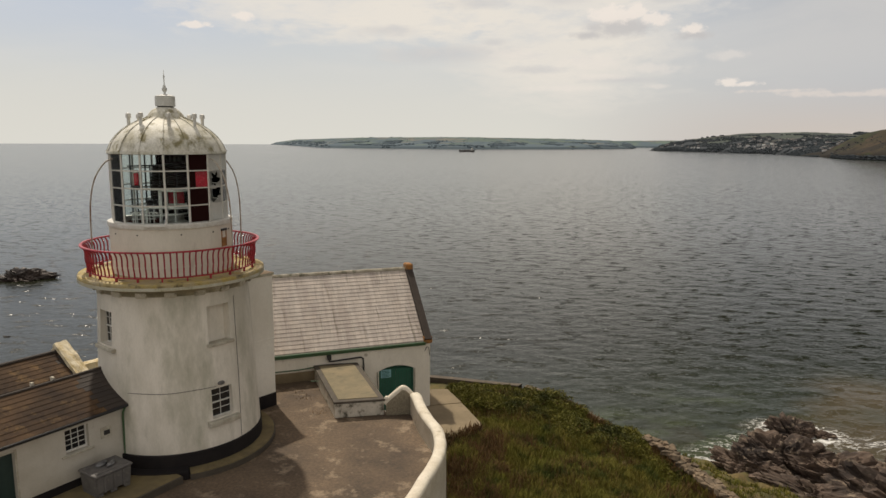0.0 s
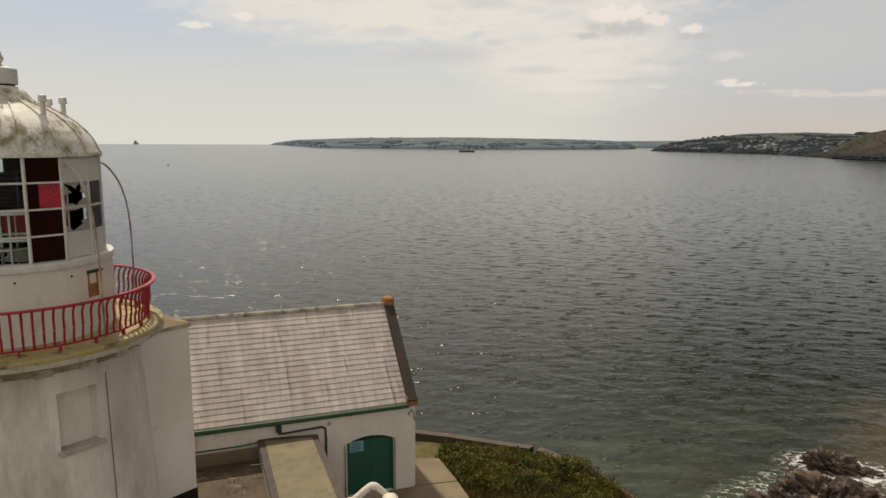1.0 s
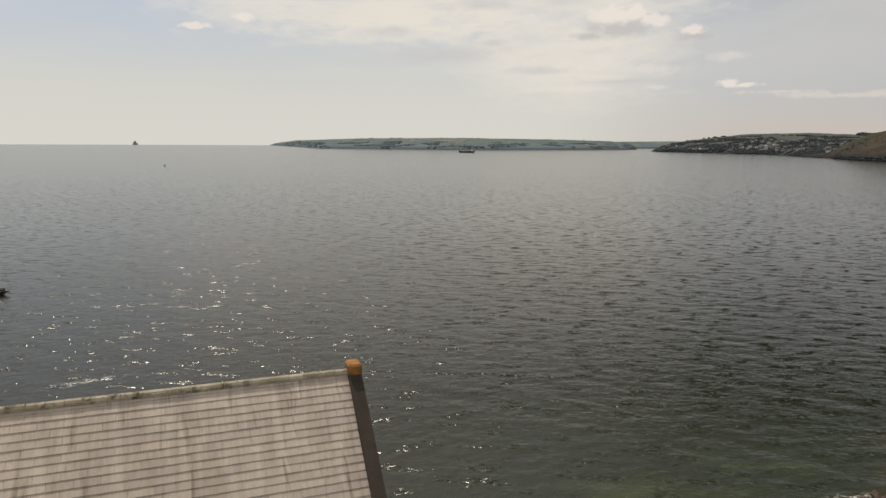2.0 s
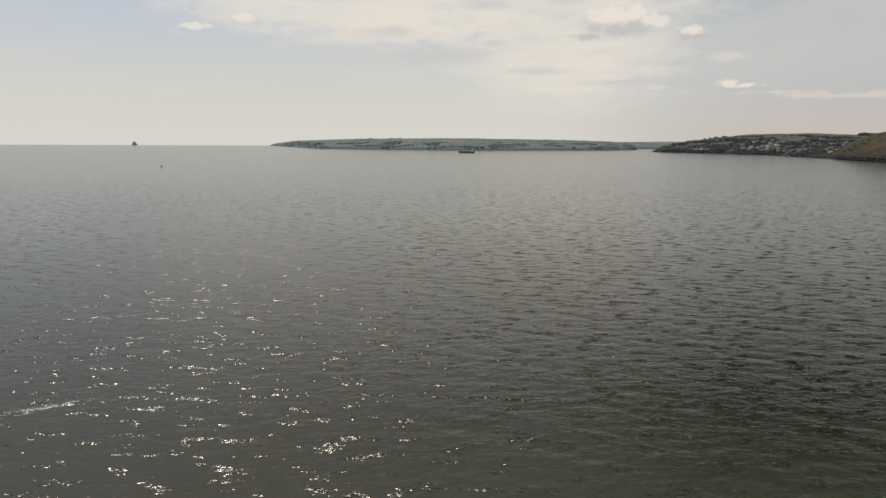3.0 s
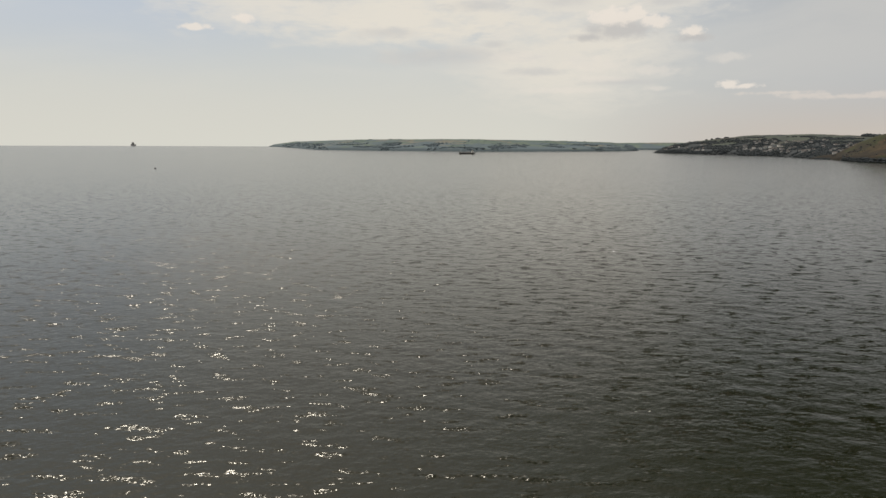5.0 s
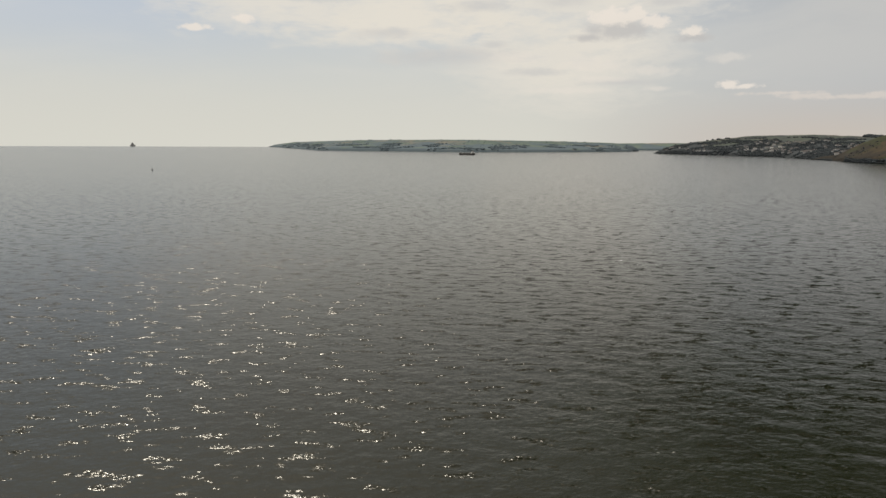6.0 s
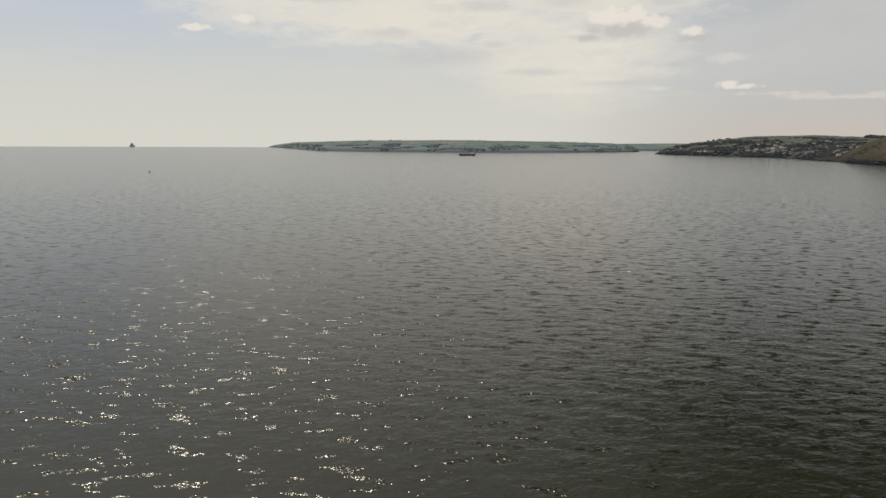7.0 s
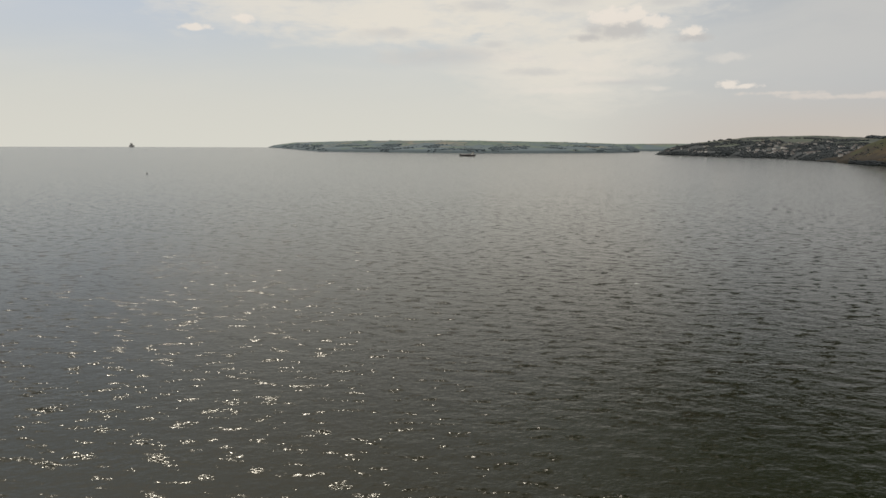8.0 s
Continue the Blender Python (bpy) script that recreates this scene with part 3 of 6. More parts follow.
# ---- the sea: one sheet to the horizon, with its waves ----
def sea_mesh():
    front = np.radians(np.arange(-42, 42.01, 0.25))
    around = np.radians(np.arange(48, 313, 6.0))
    ang = np.concatenate([front, around])
    rad = [12.0]
    while rad[-1] < 4900:
        rad.append(rad[-1] * (1.0042 + 0.009 * float(smooth_step(180, 1500, rad[-1]))) + 0.02)
    rad = np.array(rad)
    rad[-1] = 4930
    A_, R_ = np.meshgrid(ang, rad)
    X, Y = R_ * np.sin(A_), R_ * np.cos(A_) - 2.0
    rng = np.random.default_rng(7)
    Z = np.zeros_like(X)
    cell = np.maximum(R_ * np.radians(0.27), R_ * (0.0044 + 0.009 * smooth_step(180, 1500, R_)))
    for k in range(84):
        wave = 0.8 * 5.2 ** (k / 83)
        way = rng.normal(-1.75, 0.85)
        kx, ky = 2 * math.pi / wave * math.cos(way), 2 * math.pi / wave * math.sin(way)
        amp = 0.0016 * wave ** 1.15 * rng.uniform(0.4, 1.5)
        ph = kx * X + ky * Y + rng.uniform(0, 6.28) + 1.1 * np.sin(X * 0.05 * rng.uniform(0.5, 1.5) + k) + 1.1 * np.sin(Y * 0.045 * rng.uniform(0.5, 1.5) + 2 * k)
        keep = smooth_step(1.8, 4.5, wave / cell)
        Z += amp * keep * (np.sin(ph) + 0.25 * np.cos(2 * ph))
    for k in range(9):
        wave = 5.0 * 1.8 ** (k / 8)
        way = rng.normal(-1.82, 0.40)
        kx, ky = 2 * math.pi / wave * math.cos(way), 2 * math.pi / wave * math.sin(way)
        ph = kx * X + ky * Y + rng.uniform(0, 6.28) + 1.4 * np.sin(X * 0.06 * rng.uniform(0.5, 1.5) + k) + 0.9 * np.sin(Y * 0.05 * rng.uniform(0.5, 1.5) + 2 * k)
        Z += 0.013 * smooth_step(1.8, 4.5, wave / cell) * (np.sin(ph) + 0.3 * np.cos(2 * ph))
    calm = 0.75 + 0.25 * np.sin(X * 0.013 + 0.9 * np.sin(Y * 0.009))
    Z *= 0.46 * calm
    X2, Y2 = X, Y
    v = np.stack([X2, Y2, Z], -1).reshape(-1, 3)
    na, nr = len(ang), len(rad)
    i = (np.arange(nr - 1)[:, None] * na + np.arange(na)[None, :])
    j = (np.arange(nr - 1)[:, None] * na + (np.arange(na)[None, :] + 1) % na)
    f = np.stack([i, i + na, j + na, j], -1).reshape(-1, 4)
    me = bpy.data.meshes.new("sea")
    me.vertices.add(len(v))
    me.vertices.foreach_set("co", v.ravel())
    me.loops.add(len(f) * 4)
    me.loops.foreach_set("vertex_index", f.ravel().astype(np.int32))
    me.polygons.add(len(f))
    me.polygons.foreach_set("loop_start", (np.arange(len(f)) * 4).astype(np.int32))
    me.update(calc_edges=True)
    me.shade_smooth()
    # nearness of rock and shore: broken water, and a bed that shows through
    foam, shoal = np.zeros_like(X), np.zeros_like(X)
    for cx, cy, ra, rb, turn in ROCKS:
        c, s = math.cos(radians(turn)), math.sin(radians(turn))
        u, w = (X - cx) * c + (Y - cy) * s, -(X - cx) * s + (Y - cy) * c
        d = np.hypot(u / (ra + 0.7), w / (rb + 0.9))
        foam = np.maximum(foam, 1 - smooth_step(0.85, 1.75, d))
        shoal = np.maximum(shoal, 1 - smooth_step(0.8, 3.4 if cx > 0 else 1.2, d))
    g = ground_height(X, Y)
    shoal = np.maximum(shoal, smooth_step(-4.0, -0.5, g) * (R_ < 200))
    foam = np.maximum(foam, 0.9 * np.exp(-(((X - 50) / 9) ** 2 + ((Y - 71.5 + 0.12 * (X - 50)) / 1.8) ** 2)))
    foam *= (X > 0) * (g < 0.2)
    # a comb of foam trailing off a sunken rock to seaward
    u, w = ((X + 47.5) * 0.83 + (Y - 108.7) * 0.56), (-(X + 47.5) * 0.56 + (Y - 108.7) * 0.83)
    foam = np.maximum(foam, 1.05 * np.exp(-((u / 4.2) ** 2 + ((w - 0.2) / (0.55 + 0.12 * np.clip(-u, 0, 5))) ** 2)))
    away = ((X - 33) * 20 - (Y - 70) * 15) / 25.0          # to the right of a slanting edge
    edge_ = 2.0 * np.sin(Y * 0.35) + 1.2 * np.sin(Y * 0.9 + 1)
    shelf = smooth_step(-1.5, 4.5, away + edge_) * (1 - smooth_step(84, 98, Y + 2.5 * np.sin(X * 0.3))) * (1 - smooth_step(85, 130, X))
    shoal = np.clip(np.maximum(0.35 * shoal * (X < 30), shelf), 0, 1) * (X > 0)
    weed = sum(np.exp(-(((X - cx) / ra) ** 2 + ((Y - cy) / rb) ** 2)) for cx, cy, ra, rb in ((29, 73, 8, 5), (19, 77, 8, 5), (34, 86, 5, 3), (24, 68, 10, 4)))
    weed = np.clip(weed, 0, 1)
    for nm, val in (("foam", foam), ("shoal", shoal), ("weed", weed), ("inshore", 1 - smooth_step(33, 76, np.hypot(X - 32, Y - 42))), ("open_sea", smooth_step(3.8, 7.2, np.log(np.maximum(R_, 1))))):
        at_ = me.attributes.new(nm, "FLOAT", "POINT")
        at_.data.foreach_set("value", val.ravel().astype(np.float32))
    return me


def sea_material():
    m = bpy.data.materials.new("sea_water")
    m.use_nodes = True
    n, l = m.node_tree.nodes, m.node_tree.links
    b = n["Principled BSDF"]
    co = n.new("ShaderNodeTexCoord")

    def noise_of(scale, stretch, detail=3, rough=0.55, turn=0.0):
        mp = n.new("ShaderNodeMapping")
        mp.inputs["Scale"].default_value = stretch
        mp.inputs["Rotation"].default_value = (0, 0, turn)
        l.new(co.outputs["Object"], mp.inputs[0])
        t = n.new("ShaderNodeTexNoise")
        l.new(mp.outputs[0], t.inputs["Vector"])
        t.inputs["Scale"].default_value, t.inputs["Detail"].default_value, t.inputs["Roughness"].default_value = scale, detail, rough
        return t.outputs[0]

    def attr(name):
        a = n.new("ShaderNodeAttribute")
        a.attribute_name = name
        return a.outputs["Fac"]

    def mth(op, a, c, clamp=False):
        x = n.new("ShaderNodeMath")
        x.operation, x.use_clamp = op, clamp
        for i, v in enumerate((a, c)):
            if isinstance(v, (int, float)):
                x.inputs[i].default_value = v
            else:
                l.new(v, x.inputs[i])
        return x.outputs[0]

    def ramp(v, lo, hi, a=0.0, c=1.0):
        x = n.new("ShaderNodeMapRange")
        l.new(v, x.inputs[0])
        for i, y in enumerate((lo, hi, a, c)):
            x.inputs[i + 1].default_value = y
        return x.outputs[0]

    def mix(fac, a, c):
        x = n.new("ShaderNodeMix")
        x.data_type = "RGBA"
        for i, v in ((0, fac), (6, a), (7, c)):
            if isinstance(v, (int, float)):
                x.inputs[i].default_value = v
            elif isinstance(v, tuple):
                x.inputs[i].default_value = (*v, 1)
            else:
                l.new(v, x.inputs[i])
        return x.outputs[2]

    patches = noise_of(0.06, (1, 1.3, 1), 4)
    deep = mix(ramp(noise_of(0.012, (1, 0.6, 1), 4), 0.35, 0.65), (0.0080, 0.0092, 0.0028), (0.0062, 0.0088, 0.0028))
    deep = mix(mth("MULTIPLY", attr("inshore"), ramp(patches, 0.3, 0.7, 0.7, 1.0)), deep, (0.023, 0.030, 0.021))
    bed = mix(ramp(patches, 0.4, 0.62), (0.078, 0.060, 0.036), (0.046, 0.043, 0.024))
    col = mix(mth("MULTIPLY", attr("shoal"), ramp(patches, 0.2, 0.6, 0.6, 1.0)), deep, bed)
    col = mix(mth("MULTIPLY", attr("weed"), ramp(noise_of(0.16, (1, 1.6, 1), 4), 0.42, 0.58, 0, 0.9)), col, (0.040, 0.052, 0.024))
    torn = noise_of(0.9, (1, 1.6, 1), 6, 0.7)
    white = ramp(mth("ADD", mth("MULTIPLY", attr("foam"), 0.62), mth("MULTIPLY", mth("SUBTRACT", torn, 0.5), 1.5)), 0.54, 0.70)
    white = mth("MULTIPLY", white, ramp(attr("foam"), 0.02, 0.2))
    # thin laces of foam drawn out round it
    strand = mth("ABSOLUTE", mth("SUBTRACT", noise_of(0.55, (0.8, 1.5, 1), 4, 0.6, 0.4), 0.5), 0)
    lace = mth("MULTIPLY", ramp(strand, 0.022, 0.002), ramp(attr("foam"), 0.03, 0.5, 0.0, 0.8))
    white = mth("MAXIMUM", white, lace)
    # a few whitecaps on the open sea
    caps = mth("MULTIPLY", ramp(noise_of(0.05, (0.9, 2.4, 1), 5, 0.62, 0.1), 0.70, 0.73), ramp(torn, 0.55, 0.62))
    white = mth("MAXIMUM", white, caps)
    col = mix(white, col, (0.62, 0.62, 0.6))
    l.new(col, b.inputs["Base Color"])
    b.inputs["IOR"].default_value = 1.33
    chop = noise_of(0.75, (0.9, 1.25, 1), 3, 0.55, -0.2)
    swell = noise_of(0.27, (0.95, 1.5, 1), 3, 0.55, 0.42)
    gusts = noise_of(0.045, (1, 1.8, 1), 3, 0.55, 0.3)
    # crests where the wind breaks the surface up, in short rows across the wind
    rows_ = noise_of(0.26, (0.8, 2.0, 1), 4, 0.62, 0.22)
    broken = mth("MULTIPLY", ramp(rows_, 0.553, 0.63), ramp(gusts, 0.30, 0.60, 0.6, 1.0))
    matt = ramp(broken, 0.15, 0.6, 0.0, 1.0)
    plain = ramp(attr("open_sea"), 0.0, 0.6, 0.27, 0.15)
    matt = mth("ADD", mth("MULTIPLY", plain, mth("SUBTRACT", 1.0, matt)), mth("MULTIPLY", matt, 0.21))
    l.new(mth("MAXIMUM", matt, mth("MULTIPLY", white, 0.8)), b.inputs["Roughness"])
    h = mth("ADD", mth("MULTIPLY", chop, 0.18), mth("MULTIPLY", swell, 0.17))
    bp = n.new("ShaderNodeBump")
    # livelier in the gusts, smoother seen from far off
    lively = mth("MULTIPLY", ramp(gusts, 0.36, 0.64, 0.36, 0.61), ramp(attr("open_sea"), 0.40, 1, 1.0, 0.36))
    bp.inputs["Strength"].default_value = 1.0
    l.new(lively, bp.inputs["Distance"])
    l.new(h, bp.inputs["Height"])

    def slopes(scale, stretch, turn, amount):
        """The small tilts of the ripples, as a vector across the surface."""
        mp = n.new("ShaderNodeMapping")
        mp.inputs["Scale"].default_value, mp.inputs["Rotation"].default_value = stretch, (0, 0, turn)
        l.new(co.outputs["Object"], mp.inputs[0])
        t = n.new("ShaderNodeTexNoise")
        l.new(mp.outputs[0], t.inputs["Vector"])
        t.inputs["Scale"].default_value, t.inputs["Detail"].default_value = scale, 1
        sub, mul, scl = (n.new("ShaderNodeVectorMath") for _ in range(3))
        sub.operation, mul.operation, scl.operation = "SUBTRACT", "MULTIPLY", "SCALE"
        l.new(t.outputs["Color"], sub.inputs[0])
        sub.inputs[1].default_value = (0.5, 0.5, 0.5)
        l.new(sub.outputs[0], mul.inputs[0])
        mul.inputs[1].default_value = (1.0, 1.15, 0.0)
        l.new(mul.outputs[0], scl.inputs[0])
        l.new(amount, scl.inputs["Scale"])
        return scl.outputs[0]

    def vadd(a, c, op="ADD"):
        x = n.new("ShaderNodeVectorMath")
        x.operation = op
        l.new(a, x.inputs[0])
        if c is not None:
            l.new(c, x.inputs[1])
        return x.outputs[0]

    far_off = ramp(attr("open_sea"), 0.42, 0.95, 1.0, 0.30)
    tilt = slopes(1.9, (0.8, 1.2, 1), 0.2, mth("MULTIPLY", mth("ADD", mth("MULTIPLY", broken, 1.3), 0.10), far_off))
    tilt = vadd(tilt, slopes(5.0, (0.8, 1.2, 1), -0.3, mth("MULTIPLY", mth("ADD", mth("MULTIPLY", broken, 0.9), 0.08), far_off)))
    # the crests run in towards the shore, their steep faces to landward
    steep = n.new("ShaderNodeCombineXYZ")
    l.new(mth("MULTIPLY", mth("MULTIPLY", broken, far_off), ramp(attr("open_sea"), 0.12, 0.5, -0.25, -0.42)), steep.inputs[1])
    tilt = vadd(tilt, steep.outputs[0])
    l.new(vadd(vadd(bp.outputs[0], tilt), None, "NORMALIZE"), b.inputs["Normal"])
    return m


M["sea_water"] = sea_material()
sea_data = sea_mesh()
sea_data.materials.append(M["sea_water"])
tagged(new("water", sea_data), "grey-green open sea with short choppy waves and glints", "sea", kind="structure")

# ---- far shores ----
def land_material(name, woods, field_a, field_b, field_c, scale, wooded=0.16):
    m = bpy.data.materials.new(name)
    m.use_nodes = True
    n, l = m.node_tree.nodes, m.node_tree.links
    b = n["Principled BSDF"]
    b.inputs["Roughness"].default_value = 0.95
    b.inputs["Specular IOR Level"].default_value = 0.1
    co = n.new("ShaderNodeTexCoord")
    vo = n.new("ShaderNodeTexVoronoi")
    vo.inputs["Scale"].default_value = scale
    l.new(co.outputs["Object"], vo.inputs["Vector"])
    cr = n.new("ShaderNodeValToRGB")
    cr.color_ramp.interpolation = "CONSTANT"
    e = cr.color_ramp.elements
    e[0].position, e[0].color = 0.0, (*field_a, 1)
    e[1].position, e[1].color = 0.4, (*field_b, 1)
    x = e.new(0.72)
    x.color = (*field_c, 1)
    sp = n.new("ShaderNodeSeparateColor")
    l.new(vo.outputs["Color"], sp.inputs[0])
    l.new(sp.outputs[0], cr.inputs[0])
    no = n.new("ShaderNodeTexNoise")
    no.inputs["Scale"].default_value, no.inputs["Detail"].default_value = scale * 1.1, 6
    l.new(co.outputs["Object"], no.inputs["Vector"])
    # woods and scrub low down, fields towards the top
    sz = n.new("ShaderNodeSeparateXYZ")
    l.new(co.outputs["Object"], sz.inputs[0])
    hz_ = n.new("ShaderNodeMapRange")
    hz_.inputs[1].default_value, hz_.inputs[2].default_value, hz_.inputs[3].default_value, hz_.inputs[4].default_value = 6, 44, wooded, -0.07
    l.new(sz.outputs[2], hz_.inputs[0])
    ad = n.new("ShaderNodeMath")
    l.new(no.outputs[0], ad.inputs[0])
    l.new(hz_.outputs[0], ad.inputs[1])
    rp = n.new("ShaderNodeMapRange")
    rp.inputs[1].default_value, rp.inputs[2].default_value = 0.48, 0.56
    l.new(ad.outputs[0], rp.inputs[0])
    mx = n.new("ShaderNodeMix")
    mx.data_type = "RGBA"
    l.new(rp.outputs[0], mx.inputs[0])
    l.new(cr.outputs[0], mx.inputs[6])
    mx.inputs[7].default_value = (*woods, 1)
    # hedges and scrub over the fields, bare rock at the water
    no2 = n.new("ShaderNodeTexNoise")
    no2.inputs["Scale"].default_value, no2.inputs["Detail"].default_value, no2.inputs["Roughness"].default_value = scale * 3.5, 7, 0.7
    l.new(co.outputs["Object"], no2.inputs["Vector"])
    rp2 = n.new("ShaderNodeMapRange")
    rp2.inputs[1].default_value, rp2.inputs[2].default_value, rp2.inputs[4].default_value = 0.48, 0.60, 0.75
    l.new(no2.outputs[0], rp2.inputs[0])
    mx2 = n.new("ShaderNodeMix")
    mx2.data_type = "RGBA"
    l.new(rp2.outputs[0], mx2.inputs[0])
    l.new(mx.outputs[2], mx2.inputs[6])
    mx2.inputs[7].default_value = (*woods, 1)
    rp3 = n.new("ShaderNodeMapRange")
    rp3.inputs[1].default_value, rp3.inputs[2].default_value, rp3.inputs[3].default_value, rp3.inputs[4].default_value = 5, 11, 1.0, 0.0
    l.new(sz.outputs[2], rp3.inputs[0])
    mx3 = n.new("ShaderNodeMix")
    mx3.data_type = "RGBA"
    l.new(rp3.outputs[0], mx3.inputs[0])
    l.new(mx2.outputs[2], mx3.inputs[6])
    mx3.inputs[7].default_value = (*[0.72 * c for c in woods], 1)
    l.new(mx3.outputs[2], b.inputs["Base Color"])
    return m


# fields and village hill carry aerial haze in their bluish base colours
M["far_fields_hazed"] = land_material("far_fields_hazed", (0.088, 0.118, 0.140), (0.112, 0.146, 0.122), (0.156, 0.155, 0.132), (0.092, 0.126, 0.110), 0.0085, 0.13)
M["town_hill_hazed"] = land_material("town_hill_hazed", (0.046, 0.053, 0.060), (0.072, 0.086, 0.074), (0.088, 0.090, 0.080), (0.058, 0.070, 0.064), 0.011, 0.34)
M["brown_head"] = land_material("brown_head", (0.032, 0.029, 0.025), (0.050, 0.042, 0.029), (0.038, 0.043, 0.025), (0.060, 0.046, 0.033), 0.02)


def along(nodes, t):
    """A smooth way through rows of numbers, t from 0 to 1."""
    k = t * (len(nodes) - 1)
    i = min(int(k), len(nodes) - 2)
    w = k - i
    w = w * w * (3 - 2 * w) * 0.5 + w * 0.5
    return [a + (c - a) * w for a, c in zip(nodes[i], nodes[i + 1])]


def coast_at(nodes, t, v):
    """A point of a shore: nodes are rows of shore x, y and crest x, y, z; v runs from the water (0) over the crest (1) and down behind (2)."""
    x0, y0, x1, y1, h = along(nodes, t)
    if v <= 1:
        prof = min(v / 0.06, 1) * 0.22 + max(v - 0.06, 0) / 0.94 * 0.78 * (1 - 0.25 * (1 - v))
        x, y, z = x0 + (x1 - x0) * v, y0 + (y1 - y0) * v, h * prof
        z *= 1 + 0.22 * noise.noise(Vector((x * 0.006, y * 0.006, 3))) * math.sin(math.pi * min(v * 1.15, 1))
    else:
        x, y, z = x1 + (x1 - x0) * (v - 1) * 0.8, y1 + (y1 - y0) * (v - 1) * 0.8, h * (2 - v) ** 0.7 - 3 * (v - 1)
    return Vector((x, y, z - 0.4 if v == 0 else z))


def coast(name, nodes, mat, label, n=140, rough=1.2):
    vs_ = [0, 0.03, 0.06, 0.14, 0.24, 0.36, 0.5, 0.64, 0.78, 0.9, 1.0, 1.15, 1.5, 2.0]
    v, f = [], []
    for i in range(n + 1):
        for w in vs_:
            p = coast_at(nodes, i / n, w)
            if 0 < w < 1.4:
                p.z += rough * noise.noise(Vector((p.x * 0.02, p.y * 0.02, 1.7))) + 0.5 * rough * noise.noise(Vector((p.x * 0.07, p.y * 0.07, 4.7)))
                p.z = max(p.z, 0.3)
            v.append(p)
    k = len(vs_)
    for i in range(n):
        for j in range(k - 1):
            a = i * k + j
            f.append((a, a + k, a + k + 1, a + 1))
    return tagged(raw(name, v, f, mat, smooth=True), label, "coast", kind="structure")


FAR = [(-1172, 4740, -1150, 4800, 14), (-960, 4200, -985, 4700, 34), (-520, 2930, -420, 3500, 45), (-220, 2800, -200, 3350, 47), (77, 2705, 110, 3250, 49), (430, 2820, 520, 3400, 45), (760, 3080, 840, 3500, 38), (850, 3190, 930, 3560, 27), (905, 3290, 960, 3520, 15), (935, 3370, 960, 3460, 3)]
coast("backdrop", FAR, "far_fields_hazed", "low green headland with fields across the water, haze in its colour", 140, 0.9)
coast("backdrop", [(880, 3950, 920, 4300, 36), (1250, 3900, 1330, 4200, 40), (1700, 3700, 1900, 4100, 44)], "far_fields_hazed", "far shore behind the channel, haze in its colour", 50)
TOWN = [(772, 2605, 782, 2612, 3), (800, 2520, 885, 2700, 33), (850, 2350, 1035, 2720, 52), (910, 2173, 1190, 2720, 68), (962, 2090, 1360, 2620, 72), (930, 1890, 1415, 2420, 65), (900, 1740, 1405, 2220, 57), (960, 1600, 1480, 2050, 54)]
coast("backdrop", TOWN, "town_hill_hazed", "wooded hill with a seaside village on its slope", 160, 1.6)
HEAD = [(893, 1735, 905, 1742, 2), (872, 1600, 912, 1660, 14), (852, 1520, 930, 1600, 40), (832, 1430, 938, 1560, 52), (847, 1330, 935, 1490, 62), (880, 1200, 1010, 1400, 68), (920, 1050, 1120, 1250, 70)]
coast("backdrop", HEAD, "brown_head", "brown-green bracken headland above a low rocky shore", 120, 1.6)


def far_woods(name, nodes, count, v0, v1, t0, t1, size, seed, label, mat="far_tree_hazed", lines=0, thin=-0.12):
    """Dark clumps of far trees on a shore, joined."""
    rng = random.Random(seed)
    verts, faces = [], []
    for _ in range(count):
        t, w = rng.uniform(t0, t1), rng.uniform(v0, v1)
        if lines and rng.random() < 0.5:                 # hedges run up the slope or along it
            t = t0 + (t1 - t0) * (round((t - t0) / (t1 - t0) * lines) / lines + 0.006 * math.sin(9 * w))
        elif lines:
            w = round(w * 6 + 0.8 * math.sin(23 * t)) / 6 + 0.03 * math.sin(40 * t)
        c = coast_at(nodes, t, w)
        if noise.noise(Vector((c.x * 0.011, c.y * 0.011, seed))) < thin:
            continue
        r = size * rng.uniform(0.5, 1.25)
        base = len(verts)
        k = 6
        for h, rr in ((-0.3, 0.75), (0.25, 1.0), (0.75, 0.7)):
            for i in range(k):
                a = 6.283 * i / k + rng.uniform(-0.3, 0.3)
                q = rr * r * rng.uniform(0.7, 1.2)
                verts.append((c.x + 1.3 * q * math.cos(a), c.y + 1.3 * q * math.sin(a), c.z + h * r * rng.uniform(0.8, 1.2)))
        verts.append((c.x, c.y, c.z + r * rng.uniform(0.8, 1.1)))
        for ring in range(2):
            for i in range(k):
                p, q = base + ring * k + i, base + ring * k + (i + 1) % k
                faces.append((p, q, q + k, p + k))
        for i in range(k):
            faces.append((base + 2 * k + i, base + 2 * k + (i + 1) % k, base + 3 * k))
    return tagged(raw(name, verts, faces, mat), label, "woods", kind="stuff")


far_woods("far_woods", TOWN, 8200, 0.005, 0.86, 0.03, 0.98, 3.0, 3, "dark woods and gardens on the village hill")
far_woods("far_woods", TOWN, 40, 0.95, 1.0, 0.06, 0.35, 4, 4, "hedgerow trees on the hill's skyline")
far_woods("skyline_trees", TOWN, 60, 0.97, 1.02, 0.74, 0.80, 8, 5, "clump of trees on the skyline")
far_woods("shore_reef", TOWN, 1300, 0.0, 0.06, 0.0, 1.0, 3.2, 19, "low dark rocks along the village shore", "far_tree_hazed")
